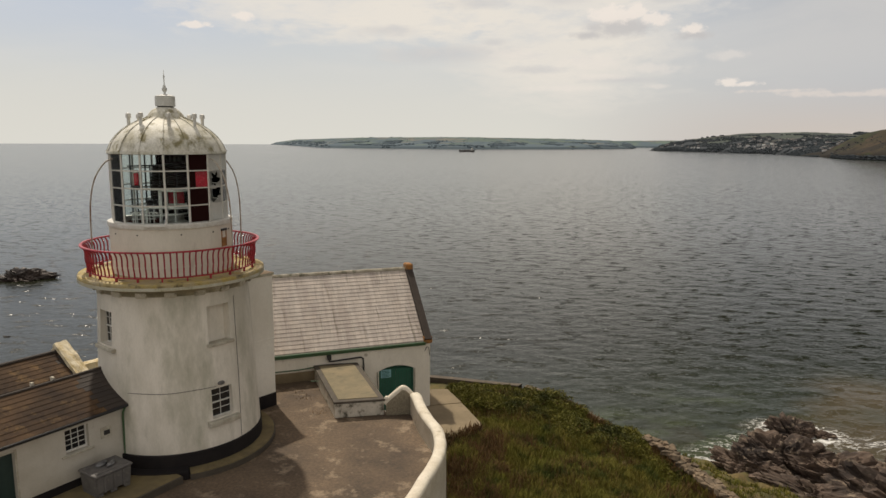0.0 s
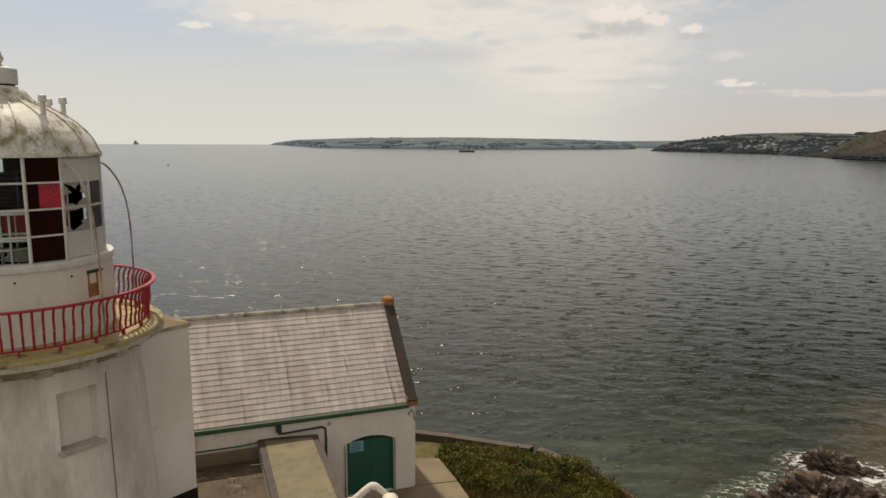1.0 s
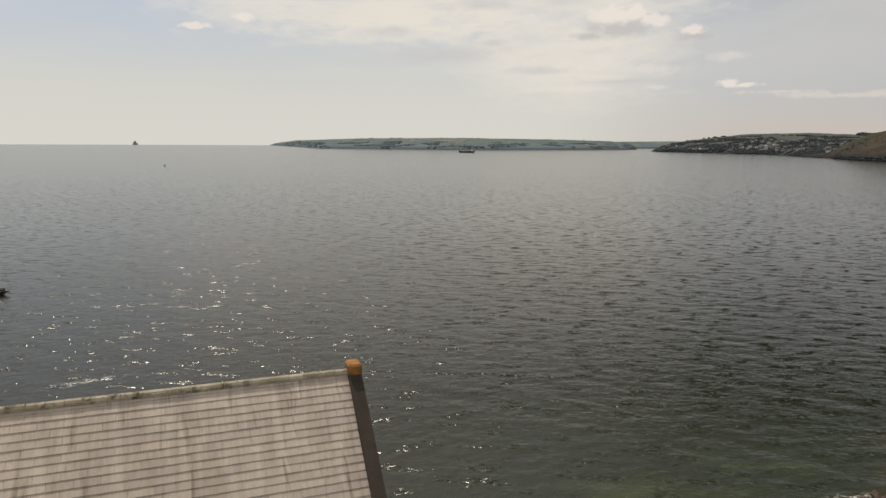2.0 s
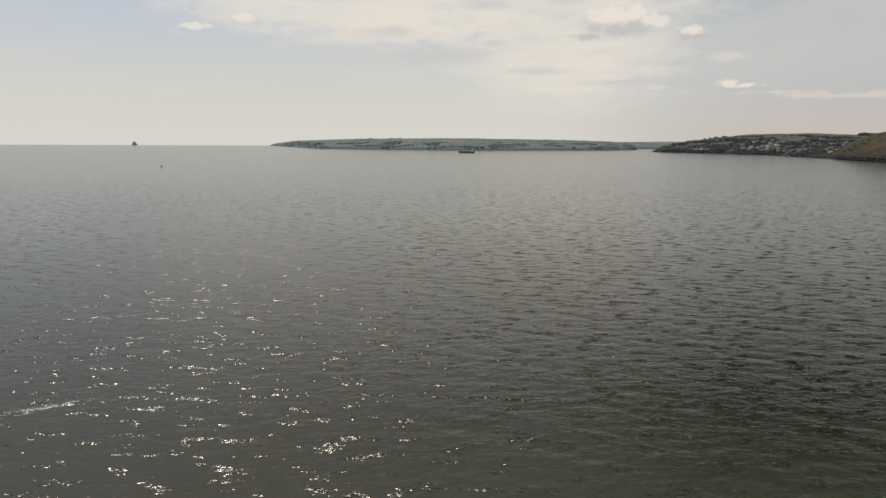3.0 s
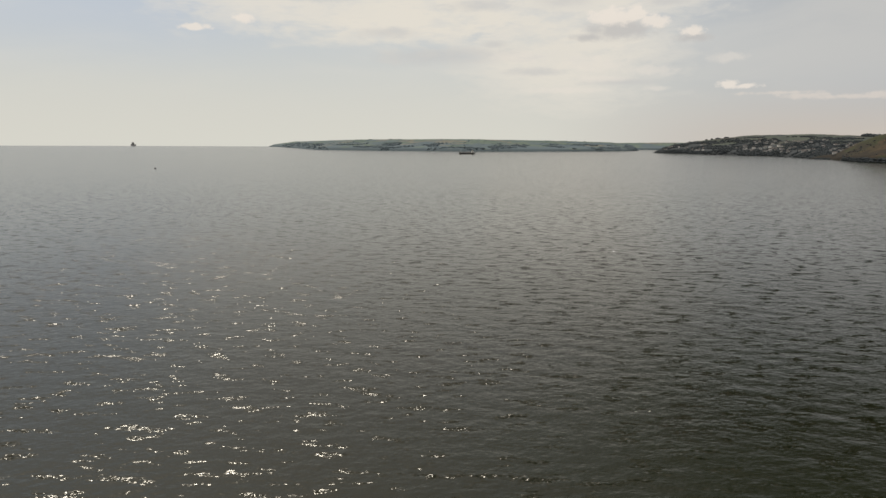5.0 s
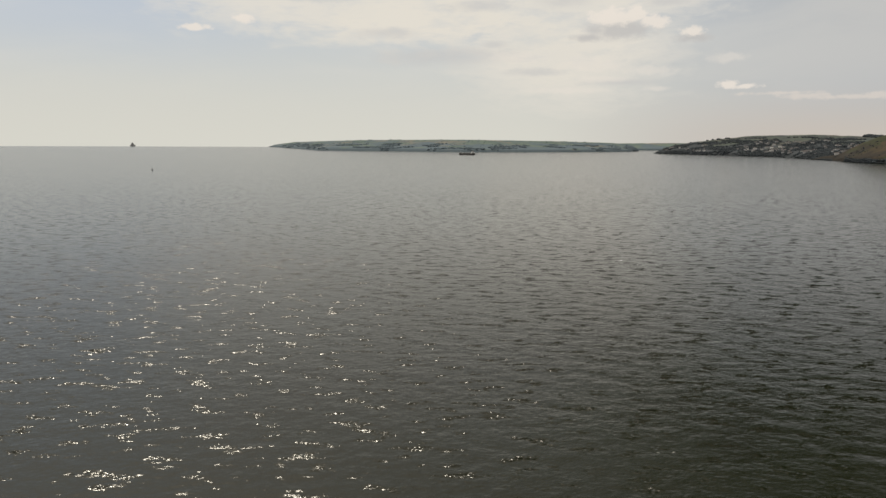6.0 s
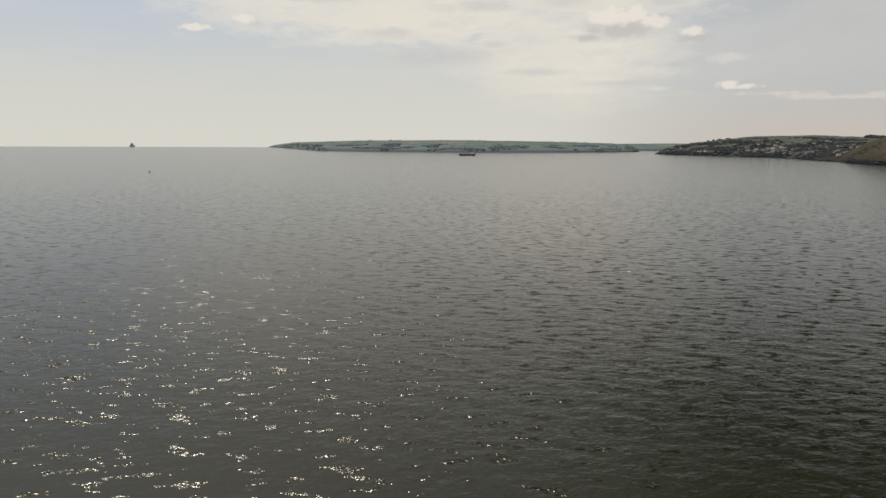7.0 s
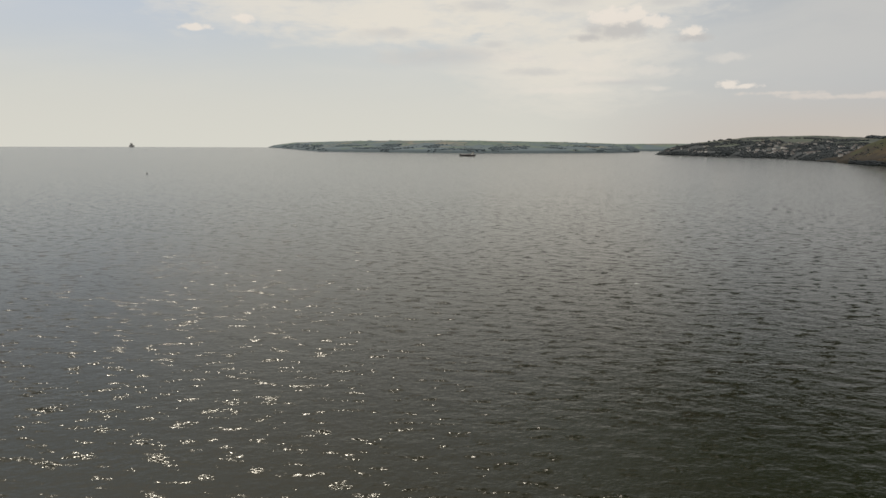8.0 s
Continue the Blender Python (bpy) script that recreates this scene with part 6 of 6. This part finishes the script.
for k in range(n_a + 1):
    x = door_x0 + (door_x1 - door_x0) * k / n_a
    z = spring + (crown - spring) * (1 - ((x - mid_x) / half) ** 2)
    top_f.append((bm.verts.new((x, 0.16, z)), bm.verts.new((x, 0.16, spring - 0.03))))
for a, c in zip(top_f, top_f[1:]):
    bm.faces.new((a[1], c[1], c[0], a[0]))
bmesh.ops.solidify(bm, geom=bm.faces[:], thickness=0.05)
part("door_head", bm, "green_paint", store)
part("door_jamb", box(box(B(), door_x0, door_x0 + 0.07, 0.06, 0.3, 0, spring), door_x1 - 0.07, door_x1, 0.06, 0.3, 0, spring), "green_paint", store)
for xx in (door_x0 - 0.07, door_x1 + 0.05):
    part("rubbing_post", tube(B(), [(xx, -0.05, 0), (xx, -0.05, spring - 0.02)], 0.035, 8), "stone_sill", store)
# pale notice on the door: bars stand for its lines
nt_ = part("notice_board", box(B(), door_x0 + 0.14, door_x0 + 0.70, 0.118, 0.128, spring - 0.44, spring + 0.0), "pale_blue", dr, "pale blue notice with illegible lines")
for q in range(5):
    z = spring - 0.08 - 0.075 * q
    part("text_bar", box(B(), door_x0 + 0.19, door_x0 + (0.64 if q % 2 else 0.58), 0.113, 0.118, z - 0.016, z + 0.016), "green_paint", nt_)
slates(roof, (-9.6, -0.14, EZ), (1, 0, 0), tuple(up), tuple(nrm), 9.22, slope, 20, 0.62, "roof_slate", 3, thick=0.015)

# ---- rainwater tank on the terrace ----
tank = thing("rainwater_tank", pose(-4.72, 28.78, TOP, 0, 0, 11.5), "low whitewashed concrete tank with a weathered flat lid", "tank")
lean = Matrix(((1, -0.15, 0, 0), (0, 1, 0, 0), (0, 0, 1, 0), (0, 0, 0, 1)))
bm = box(B(), 0.04, 2.22, 0.04, 5.28, 0, 0.66, 0.02)
bm.transform(lean)
part("tank_wall", bm, "tank_white", tank)
bm = box(B(), 0, 2.26, 0, 5.34, 0.66, 0.76, 0.015)
bm.transform(lean)
part("rim", bm, "kerb_dark", tank, "dark bitumen-edged rim")
bm = box(B(), 0.24, 2.0, 0.26, 5.05, 0.76, 0.785, 0.008)
bm.transform(lean)
part("lid", bm, "tank_lid", tank, "weathered buff concrete lid")
part("tap", tube(B(), [(0.0, 3.9, 0.4), (-0.95, 3.9, 0.4)], 0.025, 8), "green_gutter", tank)
part("ball_stop", lathe(B(), [(0.01, 0), (0.08, 0.02), (0.12, 0.1), (0.08, 0.19), (0.01, 0.21)], 16), "parapet_white", tank, "", pose(2.34, 0.06, 0.66), True)

# ---- cottage against the tower ----
cot = thing("keepers_cottage", COTT, "whitewashed keeper's cottage with brown slate double roof", "cottage")
wx0, wx1, wz0, wz1 = -2.14, -1.32, 1.26, 2.10
dx0, dx1, dz1 = -4.70, -3.76, 2.02
for x0, x1, z0, z1 in ((-9, dx0, 0, 2.42), (dx0, dx1, dz1, 2.42), (dx1, wx0, 0, 2.42), (wx0, wx1, 0, wz0), (wx0, wx1, wz1, 2.42), (wx1, 0.25, 0, 2.42)):
    part("wall_panel", box(B(), x0, x1, 0, 0.4, z0, z1), "cottage_white", cot)
part("plinth", box(box(B(), dx1, 0.1, -0.02, 0.0, 0, 0.28), -9, dx0, -0.02, 0.0, 0, 0.28), "tar", cot, "black tarred plinth")
part("inner_wall", box(B(), -9, 0.25, 2.7, 3.0, 0, 2.55), "cottage_white", cot)
part("back_wall", box(B(), -9, 0.6, 5.9, 6.2, 0, 2.4), "cottage_white", cot)
sash_window(cot, pose((wx0 + wx1) / 2, 0.14, wz0), wx1 - wx0, wz1 - wz0, 3, 4, sill_drop=0.07, mid=False, sill_out=0.23)
sv = part("service_hatch", box(B(), -0.90, -0.48, -0.03, 0.0, 1.36, 1.76, 0.01), "stone_sill", cot, "white hatch with a dark opening")
part("opening", box(B(), -0.79, -0.56, -0.034, -0.028, 1.46, 1.63), "black_metal", sv)
dd = part("door", box(B(), dx0, dx1, 0.16, 0.22, 0, dz1), "door_dark", cot, "dark green cottage door")
part("door_panel", box(B(), dx0 + 0.12, dx1 - 0.12, 0.145, 0.16, 1.1, 1.9), "door_dark", dd)
part("door_frame", box(box(B(), dx1, dx1 + 0.07, -0.015, 0.0, 0, dz1 + 0.07), dx0 - 0.07, dx1, -0.015, 0.0, dz1, dz1 + 0.07), "stone_sill", cot)
part("gutter", tube(B(), [(-9, -0.24, 2.38), (0.05, -0.24, 2.36)], 0.05, 8), "black_metal", cot)
part("fascia", box(B(), -9, 0.05, -0.18, -0.03, 2.26, 2.39), "black_metal", cot)
part("downpipe", tube(B(), [(-0.02, -0.22, 2.34), (-0.06, -0.10, 2.1), (-0.06, -0.07, 1.9), (-0.06, -0.07, 0.1)], 0.036, 8), "green_gutter", cot, "dark green downpipe")


def pitch(y0, z0, y1, z1, x0, x1, name):
    bm_ = B()
    a = [bm_.verts.new(p) for p in ((x0, y0, z0), (x1, y0, z0), (x1, y1, z1), (x0, y1, z1))]
    c = [bm_.verts.new((v.co.x, v.co.y, v.co.z - 0.09)) for v in a]
    bm_.faces.new(a)
    bm_.faces.new(c[::-1])
    for i in range(4):
        bm_.faces.new((a[i], c[i], c[(i + 1) % 4], a[(i + 1) % 4]))
    bmesh.ops.recalc_face_normals(bm_, faces=bm_.faces)
    return part(name, bm_, "dark_slate", cot)


front = pitch(-0.24, 2.40, 1.40, 3.42, -9, 0.8, "front_roof")
pitch(2.9, 2.55, 1.40, 3.42, -9, 0.8, "front_roof_back")
rear = pitch(2.8, 2.45, 4.5, 3.50, -9, 0.32, "rear_roof")
pitch(6.3, 2.3, 4.5, 3.50, -9, 0.32, "rear_roof_back")


def cottage_slates(parent, y0, z0, y1, z1, rows, x0, x1, seed, dark):
    u = Vector((0, y1 - y0, z1 - z0))
    ln = u.length
    u.normalize()
    slates(parent, (x0, y0, z0), (1, 0, 0), tuple(u), (0, -u.z, u.y), x1 - x0, ln, rows, 0.34, "cottage_slate", seed, dark_from=dark, dark_mat="dark_slate", gap=0.002)


cottage_slates(front, -0.24, 2.40, 1.40, 3.42, 9, -6.2, 0.7, 5, 5.15)
cottage_slates(rear, 2.8, 2.45, 4.5, 3.50, 9, -6.2, 0.30, 6, 6.1)
part("ridge", tube(B(), [(-9, 1.40, 3.42), (0.7, 1.40, 3.42)], 0.07, 8), "dark_slate", cot)
part("ridge", tube(B(), [(-9, 4.5, 3.51), (0.25, 4.5, 3.51)], 0.08, 8), "dark_slate", cot)
for xx in (-1.65, -2.35):
    part("ridge_clip", box(B(), xx, xx + 0.09, 1.42, 1.56, 3.42, 3.58, 0.01), "stone_sill", cot)
uu = Vector((0, 1.75, 1.18)).normalized()
def rugged(bm_, cuts, amount, seed):
    """Worn masonry: finely divided and unevenly pushed in and out."""
    bmesh.ops.subdivide_edges(bm_, edges=bm_.edges[:], cuts=cuts, use_grid_fill=True)
    bm_.normal_update()
    for v in bm_.verts:
        q_ = v.co * 4.5 + Vector((seed, 0, 0))
        v.co += v.normal * amount * (noise.noise(q_) + 0.6 * noise.noise(q_ * 2.6))
    return bm_


part("gable_coping", rugged(slab_along(B(), (0.42, 2.72, 2.50), (0.42, 4.62, 3.80), 0.52, 0.16), 7, 0.05, 3), "coping_white", cot, "pale lichened gable coping")
bm = B()
for x in (0.22, 0.62):
    for p in ((x, 2.6, 0), (x, 6.2, 0), (x, 6.2, 2.4), (x, 4.55, 3.8), (x, 2.72, 2.55)):
        bm.verts.new(p)
bm.verts.ensure_lookup_table()
bm.faces.new([bm.verts[i] for i in range(5)])
bm.faces.new([bm.verts[i] for i in range(9, 4, -1)])
for i in range(5):
    bm.faces.new([bm.verts[i], bm.verts[5 + i], bm.verts[5 + (i + 1) % 5], bm.verts[(i + 1) % 5]])
bmesh.ops.recalc_face_normals(bm, faces=bm.faces)
part("gable_wall", bm, "coping_white", cot)
part("yard_wall", rugged(box(B(), 0.63, 2.4, 3.9, 4.3, 0, 2.86), 7, 0.05, 8), "coping_white", cot)

# ---- storage bin by the cottage ----
bin_ = thing("storage_bin", pose(-11.46, 22.08, 21.15, 0, 0, 57) @ Matrix.Diagonal((1.1, 1.1, 1.1, 1)), "grey plastic storage bin with a flat lid on the path", "bin")
bm = B()
rings = []
for z, w, d in ((0.10, 0.55, 0.41), (0.66, 0.585, 0.44)):
    rings.append([bm.verts.new(p) for p in ((-w, -d, z), (w, -d, z), (w, d, z), (-w, d, z))])
for i in range(4):
    bm.faces.new((rings[0][i], rings[0][(i + 1) % 4], rings[1][(i + 1) % 4], rings[1][i]))
bm.faces.new(rings[0][::-1])
bm.faces.new(rings[1])
bmesh.ops.bevel(bm, geom=bm.edges[:], offset=0.03, segments=2, affect="EDGES")
body = part("body", bm, "grey_plastic", bin_)
for xx in (-0.3, 0.3):
    part("rib", box(B(), xx - 0.03, xx + 0.03, -0.47, -0.40, 0.12, 0.64, 0.01), "grey_plastic", body)
part("rib", box(B(), 0.0 - 0.03, 0.03, -0.47, -0.40, 0.12, 0.64, 0.01), "grey_plastic", body)
for xx in (-0.44, 0.0, 0.44):
    part("foot", box(B(), xx - 0.1, xx + 0.1, -0.4, 0.4, 0, 0.11, 0.015), "grey_plastic", bin_)
part("lid", box(B(), -0.62, 0.62, -0.47, 0.47, 0.66, 0.74, 0.025), "grey_plastic", bin_)
part("lid_rim", box(box(B(), -0.52, 0.52, -0.38, -0.33, 0.74, 0.765), -0.52, 0.52, 0.33, 0.38, 0.74, 0.765), "grey_plastic", bin_)
for k, (ox, oy, sx, sy, ang) in enumerate(((-0.05, 0.10, 0.2, 0.11, 10), (0.12, -0.10, 0.22, 0.08, 30))):
    bm = B()
    bmesh.ops.create_icosphere(bm, subdivisions=3, radius=1)
    for v in bm.verts:
        v.co *= 1 + 0.25 * noise.noise(v.co * 2.2 + Vector((k * 5, 0, 0)))
    bm.transform(Matrix.Diagonal((sx, sy, 0.07, 1)))
    m = pose(-11.46, 22.08, 21.15, 0, 0, 57) @ Matrix.Diagonal((1.1, 1.1, 1.1, 1)) @ pose(ox, oy, 0.80, 0, 0, ang)
    ob = part("plastic_bag", bm, "pale_bag", None, "", m, True)
    tagged(ob, "crumpled pale plastic bag on the bin's lid", "bag", "bags on the bin")

# ---- boundary wall of stones ----
bw = tagged(new("boundary_wall"), "rough overgrown stone wall along the cliff edge", "wall", kind="structure")
rng = random.Random(21)


def ring_xy(phi, r=18.6):
    return MID.x + r * math.cos(phi), MID.y + r * math.sin(phi)


core_near, core_far = B(), B()
prev = None
for k in range(121):
    phi = radians(-24 + 140 * k / 120)
    bm = core_near if k <= 66 else core_far
    if k in (0, 67):
        prev = None
    sect = []
    deg = math.degrees(phi)
    top_z = float(np.interp(deg, [50, 54, 58, 64, 72, 116], [18.1, 18.0, 17.8, 17.65, 17.55, 17.4]))
    low = 0.35 * float(smooth_step(14, 30, deg))
    for r, dz_ in ((18.38, -1.2), (18.40, 0.52 - low), (18.84, 0.52 - low), (18.86, -3.0)):
        x, y = ring_xy(phi, r)
        z = float(ground_height(*ring_xy(phi, 18.0))) + dz_
        if dz_ > 0:
            w = float(smooth_step(46, 54, deg))
            z = z * (1 - w) + top_z * w
        sect.append(bm.verts.new((x, y, z)))
    if prev:
        for i in range(3):
            bm.faces.new((prev[i], sect[i], sect[i + 1], prev[i + 1]))
    prev = sect
# shade on the far stretch's inner face is put into a darker stone colour
for bm, mat_ in ((core_near, "wall_stone"), (core_far, "wall_shaded")):
    bmesh.ops.recalc_face_normals(bm, faces=bm.faces)
    part("wall_core", bm, mat_, bw)
stone_data = []
for k in range(6):
    bm = box(B(), -0.5, 0.5, -0.5, 0.5, -0.5, 0.5, 0.12)
    for v in bm.verts:
        v.co += Vector([rng.uniform(-0.15, 0.15) for _ in range(3)])
    me = bpy.data.meshes.new("stone")
    bm.to_mesh(me)
    bm.free()
    me.materials.append(M["wall_stone"])
    stone_data.append(me)
for row in range(4):
    phi = -24.0
    while phi < 25:
        w = rng.uniform(0.24, 0.56)
        step = math.degrees(w / 18.6)
        a = radians(phi + step / 2)
        x, y = ring_xy(a, 18.40 + 0.15 * row + rng.uniform(-0.05, 0.05))
        z = float(ground_height(*ring_xy(a, 18.0)))
        hgt = rng.uniform(0.14, 0.30)
        m = pose(x, y, z + 0.44 + hgt / 2 + rng.uniform(-0.06, 0.05), rng.uniform(-14, 14), rng.uniform(-14, 14), math.degrees(a) + 90 + rng.uniform(-25, 25)) @ Matrix.Diagonal((w * 1.05, rng.uniform(0.18, 0.30), hgt, 1))
        same("stone", rng.choice(stone_data), bw, m)
        phi += step


# ---- plants ----
def leaves_mesh(name, centres, sizes, seed, mat, aspect=0.55, upright=0.0):
    """Many small leaves, each a bent quad, about given centres."""
    rg = np.random.default_rng(seed)
    n = len(centres)
    d = rg.normal(size=(n, 3))
    d[:, 2] = np.abs(d[:, 2]) + upright
    d /= np.linalg.norm(d, axis=1)[:, None]
    s = np.cross(d, rg.normal(size=(n, 3)))
    s /= np.linalg.norm(s, axis=1)[:, None]
    L, W = sizes[:, None], sizes[:, None] * aspect
    c = np.asarray(centres)
    v = np.stack([c - s * W * 0.5, c + d * L * 0.5 - s * W * 0.1 + 0.1 * L * np.cross(d, s), c + d * L, c + s * W * 0.5], 1).reshape(-1, 3)
    i = np.arange(n) * 4
    f = np.stack([i, i + 3, i + 2, i + 1], -1)
    return raw(name, v.tolist(), f.tolist(), mat)


def shrub(x, y, r, h, seed, mat, label):
    z = float(ground_height(x, y))
    rg = np.random.default_rng(seed)
    ob = thing("shrub", pose(x, y, z - 0.05), label, "shrub", "bank shrubs")
    bm_ = B()
    for k_ in range(5):
        a = 6.283 * k_ / 5 + rg.uniform(0, 1)
        tube(bm_, [(0, 0, 0), (0.3 * r * math.cos(a), 0.3 * r * math.sin(a), 0.4 * h), (0.6 * r * math.cos(a), 0.6 * r * math.sin(a), 0.75 * h)], 0.02, 5)
    part("stem", bm_, "dry_stalk", ob)
    blobs = 9
    pts, sz = [], []
    for k_ in range(blobs):
        a, q = rg.uniform(0, 6.283), math.sqrt(rg.uniform(0, 1)) * 0.75 * r
        c = np.array([q * math.cos(a), q * math.sin(a), h * rg.uniform(0.3, 0.72)])
        m_ = int(170 * rg.uniform(0.7, 1.3))
        g = rg.normal(size=(m_, 3))
        g /= np.linalg.norm(g, axis=1)[:, None]
        g *= rg.uniform(0.6, 1.0, size=(m_, 1)) * np.array([0.42 * r, 0.42 * r, 0.34 * h])
        p = c + g
        p[:, 2] = np.maximum(p[:, 2], 0.02)
        pts.append(p)
        sz.append(rg.uniform(0.07, 0.16, m_))
    cr_ = leaves_mesh("crown", np.concatenate(pts), np.concatenate(sz), seed + 1, mat)
    cr_.parent = ob
    return ob


rng = random.Random(5)
SLAB = [(-4.6, 34.6), (-3.2, 29.8), (-0.3, 31.0), (2.12, 33.4), (1.15, 36.4), (0.36, 38.5), (-1.9, 38.5)]


def in_poly(x, y, poly):
    hit = False
    for (x0, y0), (x1, y1) in zip(poly, poly[1:] + poly[:1]):
        if (y0 > y) != (y1 > y) and x < x0 + (y - y0) * (x1 - x0) / (y1 - y0):
            hit = not hit
    return hit


for k in range(112):
    # a thicket along the wall, broad to seaward and running out towards the rocks
    turn_ = rng.uniform(14, 68)
    phi = radians(turn_)
    r = rng.uniform(float(np.interp(turn_, (14, 18, 24, 28, 33, 46), (18.0, 17.8, 17.5, 16.6, 15.5, 14.2))), 18.4)
    x, y = ring_xy(phi, r)
    if x < 0.9 or in_poly(x, y, SLAB):
        continue
    big = rng.uniform(0.6, 1.1) * (0.62 if phi > radians(48) and r > 16.5 else 1.0) * float(np.interp(turn_, (14, 30), (0.5, 1.0)))
    shrub(x, y, big, big * rng.uniform(0.55, 0.85), 100 + k, "bush_leaf", "low dense olive-green shrub on the grassy bank")
for x, y, s in ((1.15, 37.6, 0.8), (1.9, 38.6, 1.0), (1.3, 39.4, 0.9), (2.6, 37.5, 0.8), (0.9, 40.8, 0.8)):
    shrub(x, y, s, s * 0.9, int(300 + 10 * x), "bush_leaf", "low dense olive-green shrub on the grassy bank")


def blades(name, count, region, height, width, mat, seed, label, slope_side=False):
    """Grass in tufts: thin bent blades, joined."""
    rg = random.Random(seed)
    v, f = [], []
    made = 0
    while made < count:
        x, y = rg.uniform(region[0], region[1]), rg.uniform(region[2], region[3])
        r_ = math.hypot(x - MID.x, y - MID.y)
        if slope_side != (r_ > 19.2) or (not slope_side and r_ > 18.3) or r_ < 6.3 or in_poly(x, y, SLAB):
            continue
        if slope_side and ground_height(x, y) < 1.5:
            continue
        if min((x - p.x) ** 2 + (y - p.y) ** 2 for p in line[::3]) < 0.12 or (x < line[0].x + 1.0 and y < 31):
            continue
        if x < 0.4 and y > 30:
            continue
        clump = noise.noise(Vector((x * 0.6, y * 0.6, seed)))
        if mat == "dry_stalk" and not (clump > 0.0 or x < 2.2 + 1.6 * clump):
            continue
        z = float(ground_height(x, y)) - 0.03
        for _ in range(7):
            bx, by = x + rg.gauss(0, 0.10), y + rg.gauss(0, 0.10)
            a = rg.uniform(0, 6.283)
            h = height * rg.uniform(0.5, 1.2) * (1 + 0.9 * clump)
            lean_ = rg.uniform(0.1, 0.6) * h
            wx, wy = width * math.cos(a + 1.57), width * math.sin(a + 1.57)
            lx, ly = lean_ * math.cos(a), lean_ * math.sin(a)
            b0 = len(v)
            v += [(bx - wx, by - wy, z), (bx + wx, by + wy, z), (bx + lx * 0.4 + wx * 0.7, by + ly * 0.4 + wy * 0.7, z + h * 0.6), (bx + lx * 0.4 - wx * 0.7, by + ly * 0.4 - wy * 0.7, z + h * 0.6), (bx + lx, by + ly, z + h)]
            f += [(b0, b0 + 1, b0 + 2, b0 + 3), (b0 + 3, b0 + 2, b0 + 4)]
        made += 1
    return tagged(raw(name, v, f, mat), label, "grass", kind="stuff")


blades("grass", 19000, (0.3, 13, 21, 43), 0.34, 0.016, "grass", 2, "long rough green and straw-coloured grass on the bank")
blades("dry_grass", 1700, (0.3, 3.0, 21, 34), 0.42, 0.013, "dry_stalk", 14, "dark reddish-brown dry stalks beside the parapet")
blades("dry_grass", 1300, (0.3, 12, 21, 42), 0.50, 0.012, "dry_stalk", 4, "reddish-brown dry stalks among the grass")
blades("grass", 5000, (11, 34, 24, 66), 0.40, 0.03, "grass", 9, "short rough olive grass on the slope above the rocks", True)
# dry grass leaning over the near edge of the yard slab
rg = np.random.default_rng(12)
for k in range(9):
    x, y = -0.1 + 0.24 * k, 31.1 + 0.235 * k
    n_l = 70
    c = np.stack([rg.normal(x, 0.16, n_l), rg.normal(y, 0.12, n_l), np.full(n_l, YARD - 0.1)], -1)
    tagged(leaves_mesh("grass_tuft", c, rg.uniform(0.18, 0.52, n_l), 20 + k, "dry_stalk", 0.07, 1.6), "dry brown grass tuft at the slab's edge", "grass", "dry tufts")
tuft_rg = np.random.default_rng(31)
for k in range(92):
    a = radians(-20 + 68 * k / 91 + tuft_rg.uniform(-0.4, 0.4))
    side_r = 18.22 if k % 3 or k > 46 else 19.0
    x, y = ring_xy(a, side_r)
    n_l = 60
    c = np.stack([tuft_rg.normal(x, 0.16, n_l), tuft_rg.normal(y, 0.16, n_l), np.full(n_l, float(ground_height(x, y)) + 0.05)], -1)
    tagged(leaves_mesh("grass_tuft", c, tuft_rg.uniform(0.22, 0.62 if k < 60 else 0.45, n_l), 60 + k, "dry_stalk" if k % 2 or k > 46 else "grass", 0.07, 1.8), "long straw-coloured grass tuft against the stone wall", "grass", "wall tufts")
# a few weeds growing out of the terrace
rg = np.random.default_rng(3)
for x, y in ((-7.0, 32.0), (-6.4, 31.2), (-5.6, 29.4)):
    n_l = 60
    c = np.stack([rg.normal(x, 0.25, n_l), rg.normal(y, 0.2, n_l), np.full(n_l, TOP)], -1)
    tagged(leaves_mesh("weed_tuft", c, rg.uniform(0.04, 0.10, n_l), 4, "dry_stalk", 0.25, 1.0), "dry weeds growing in the terrace tarmac", "weeds", "terrace weeds")
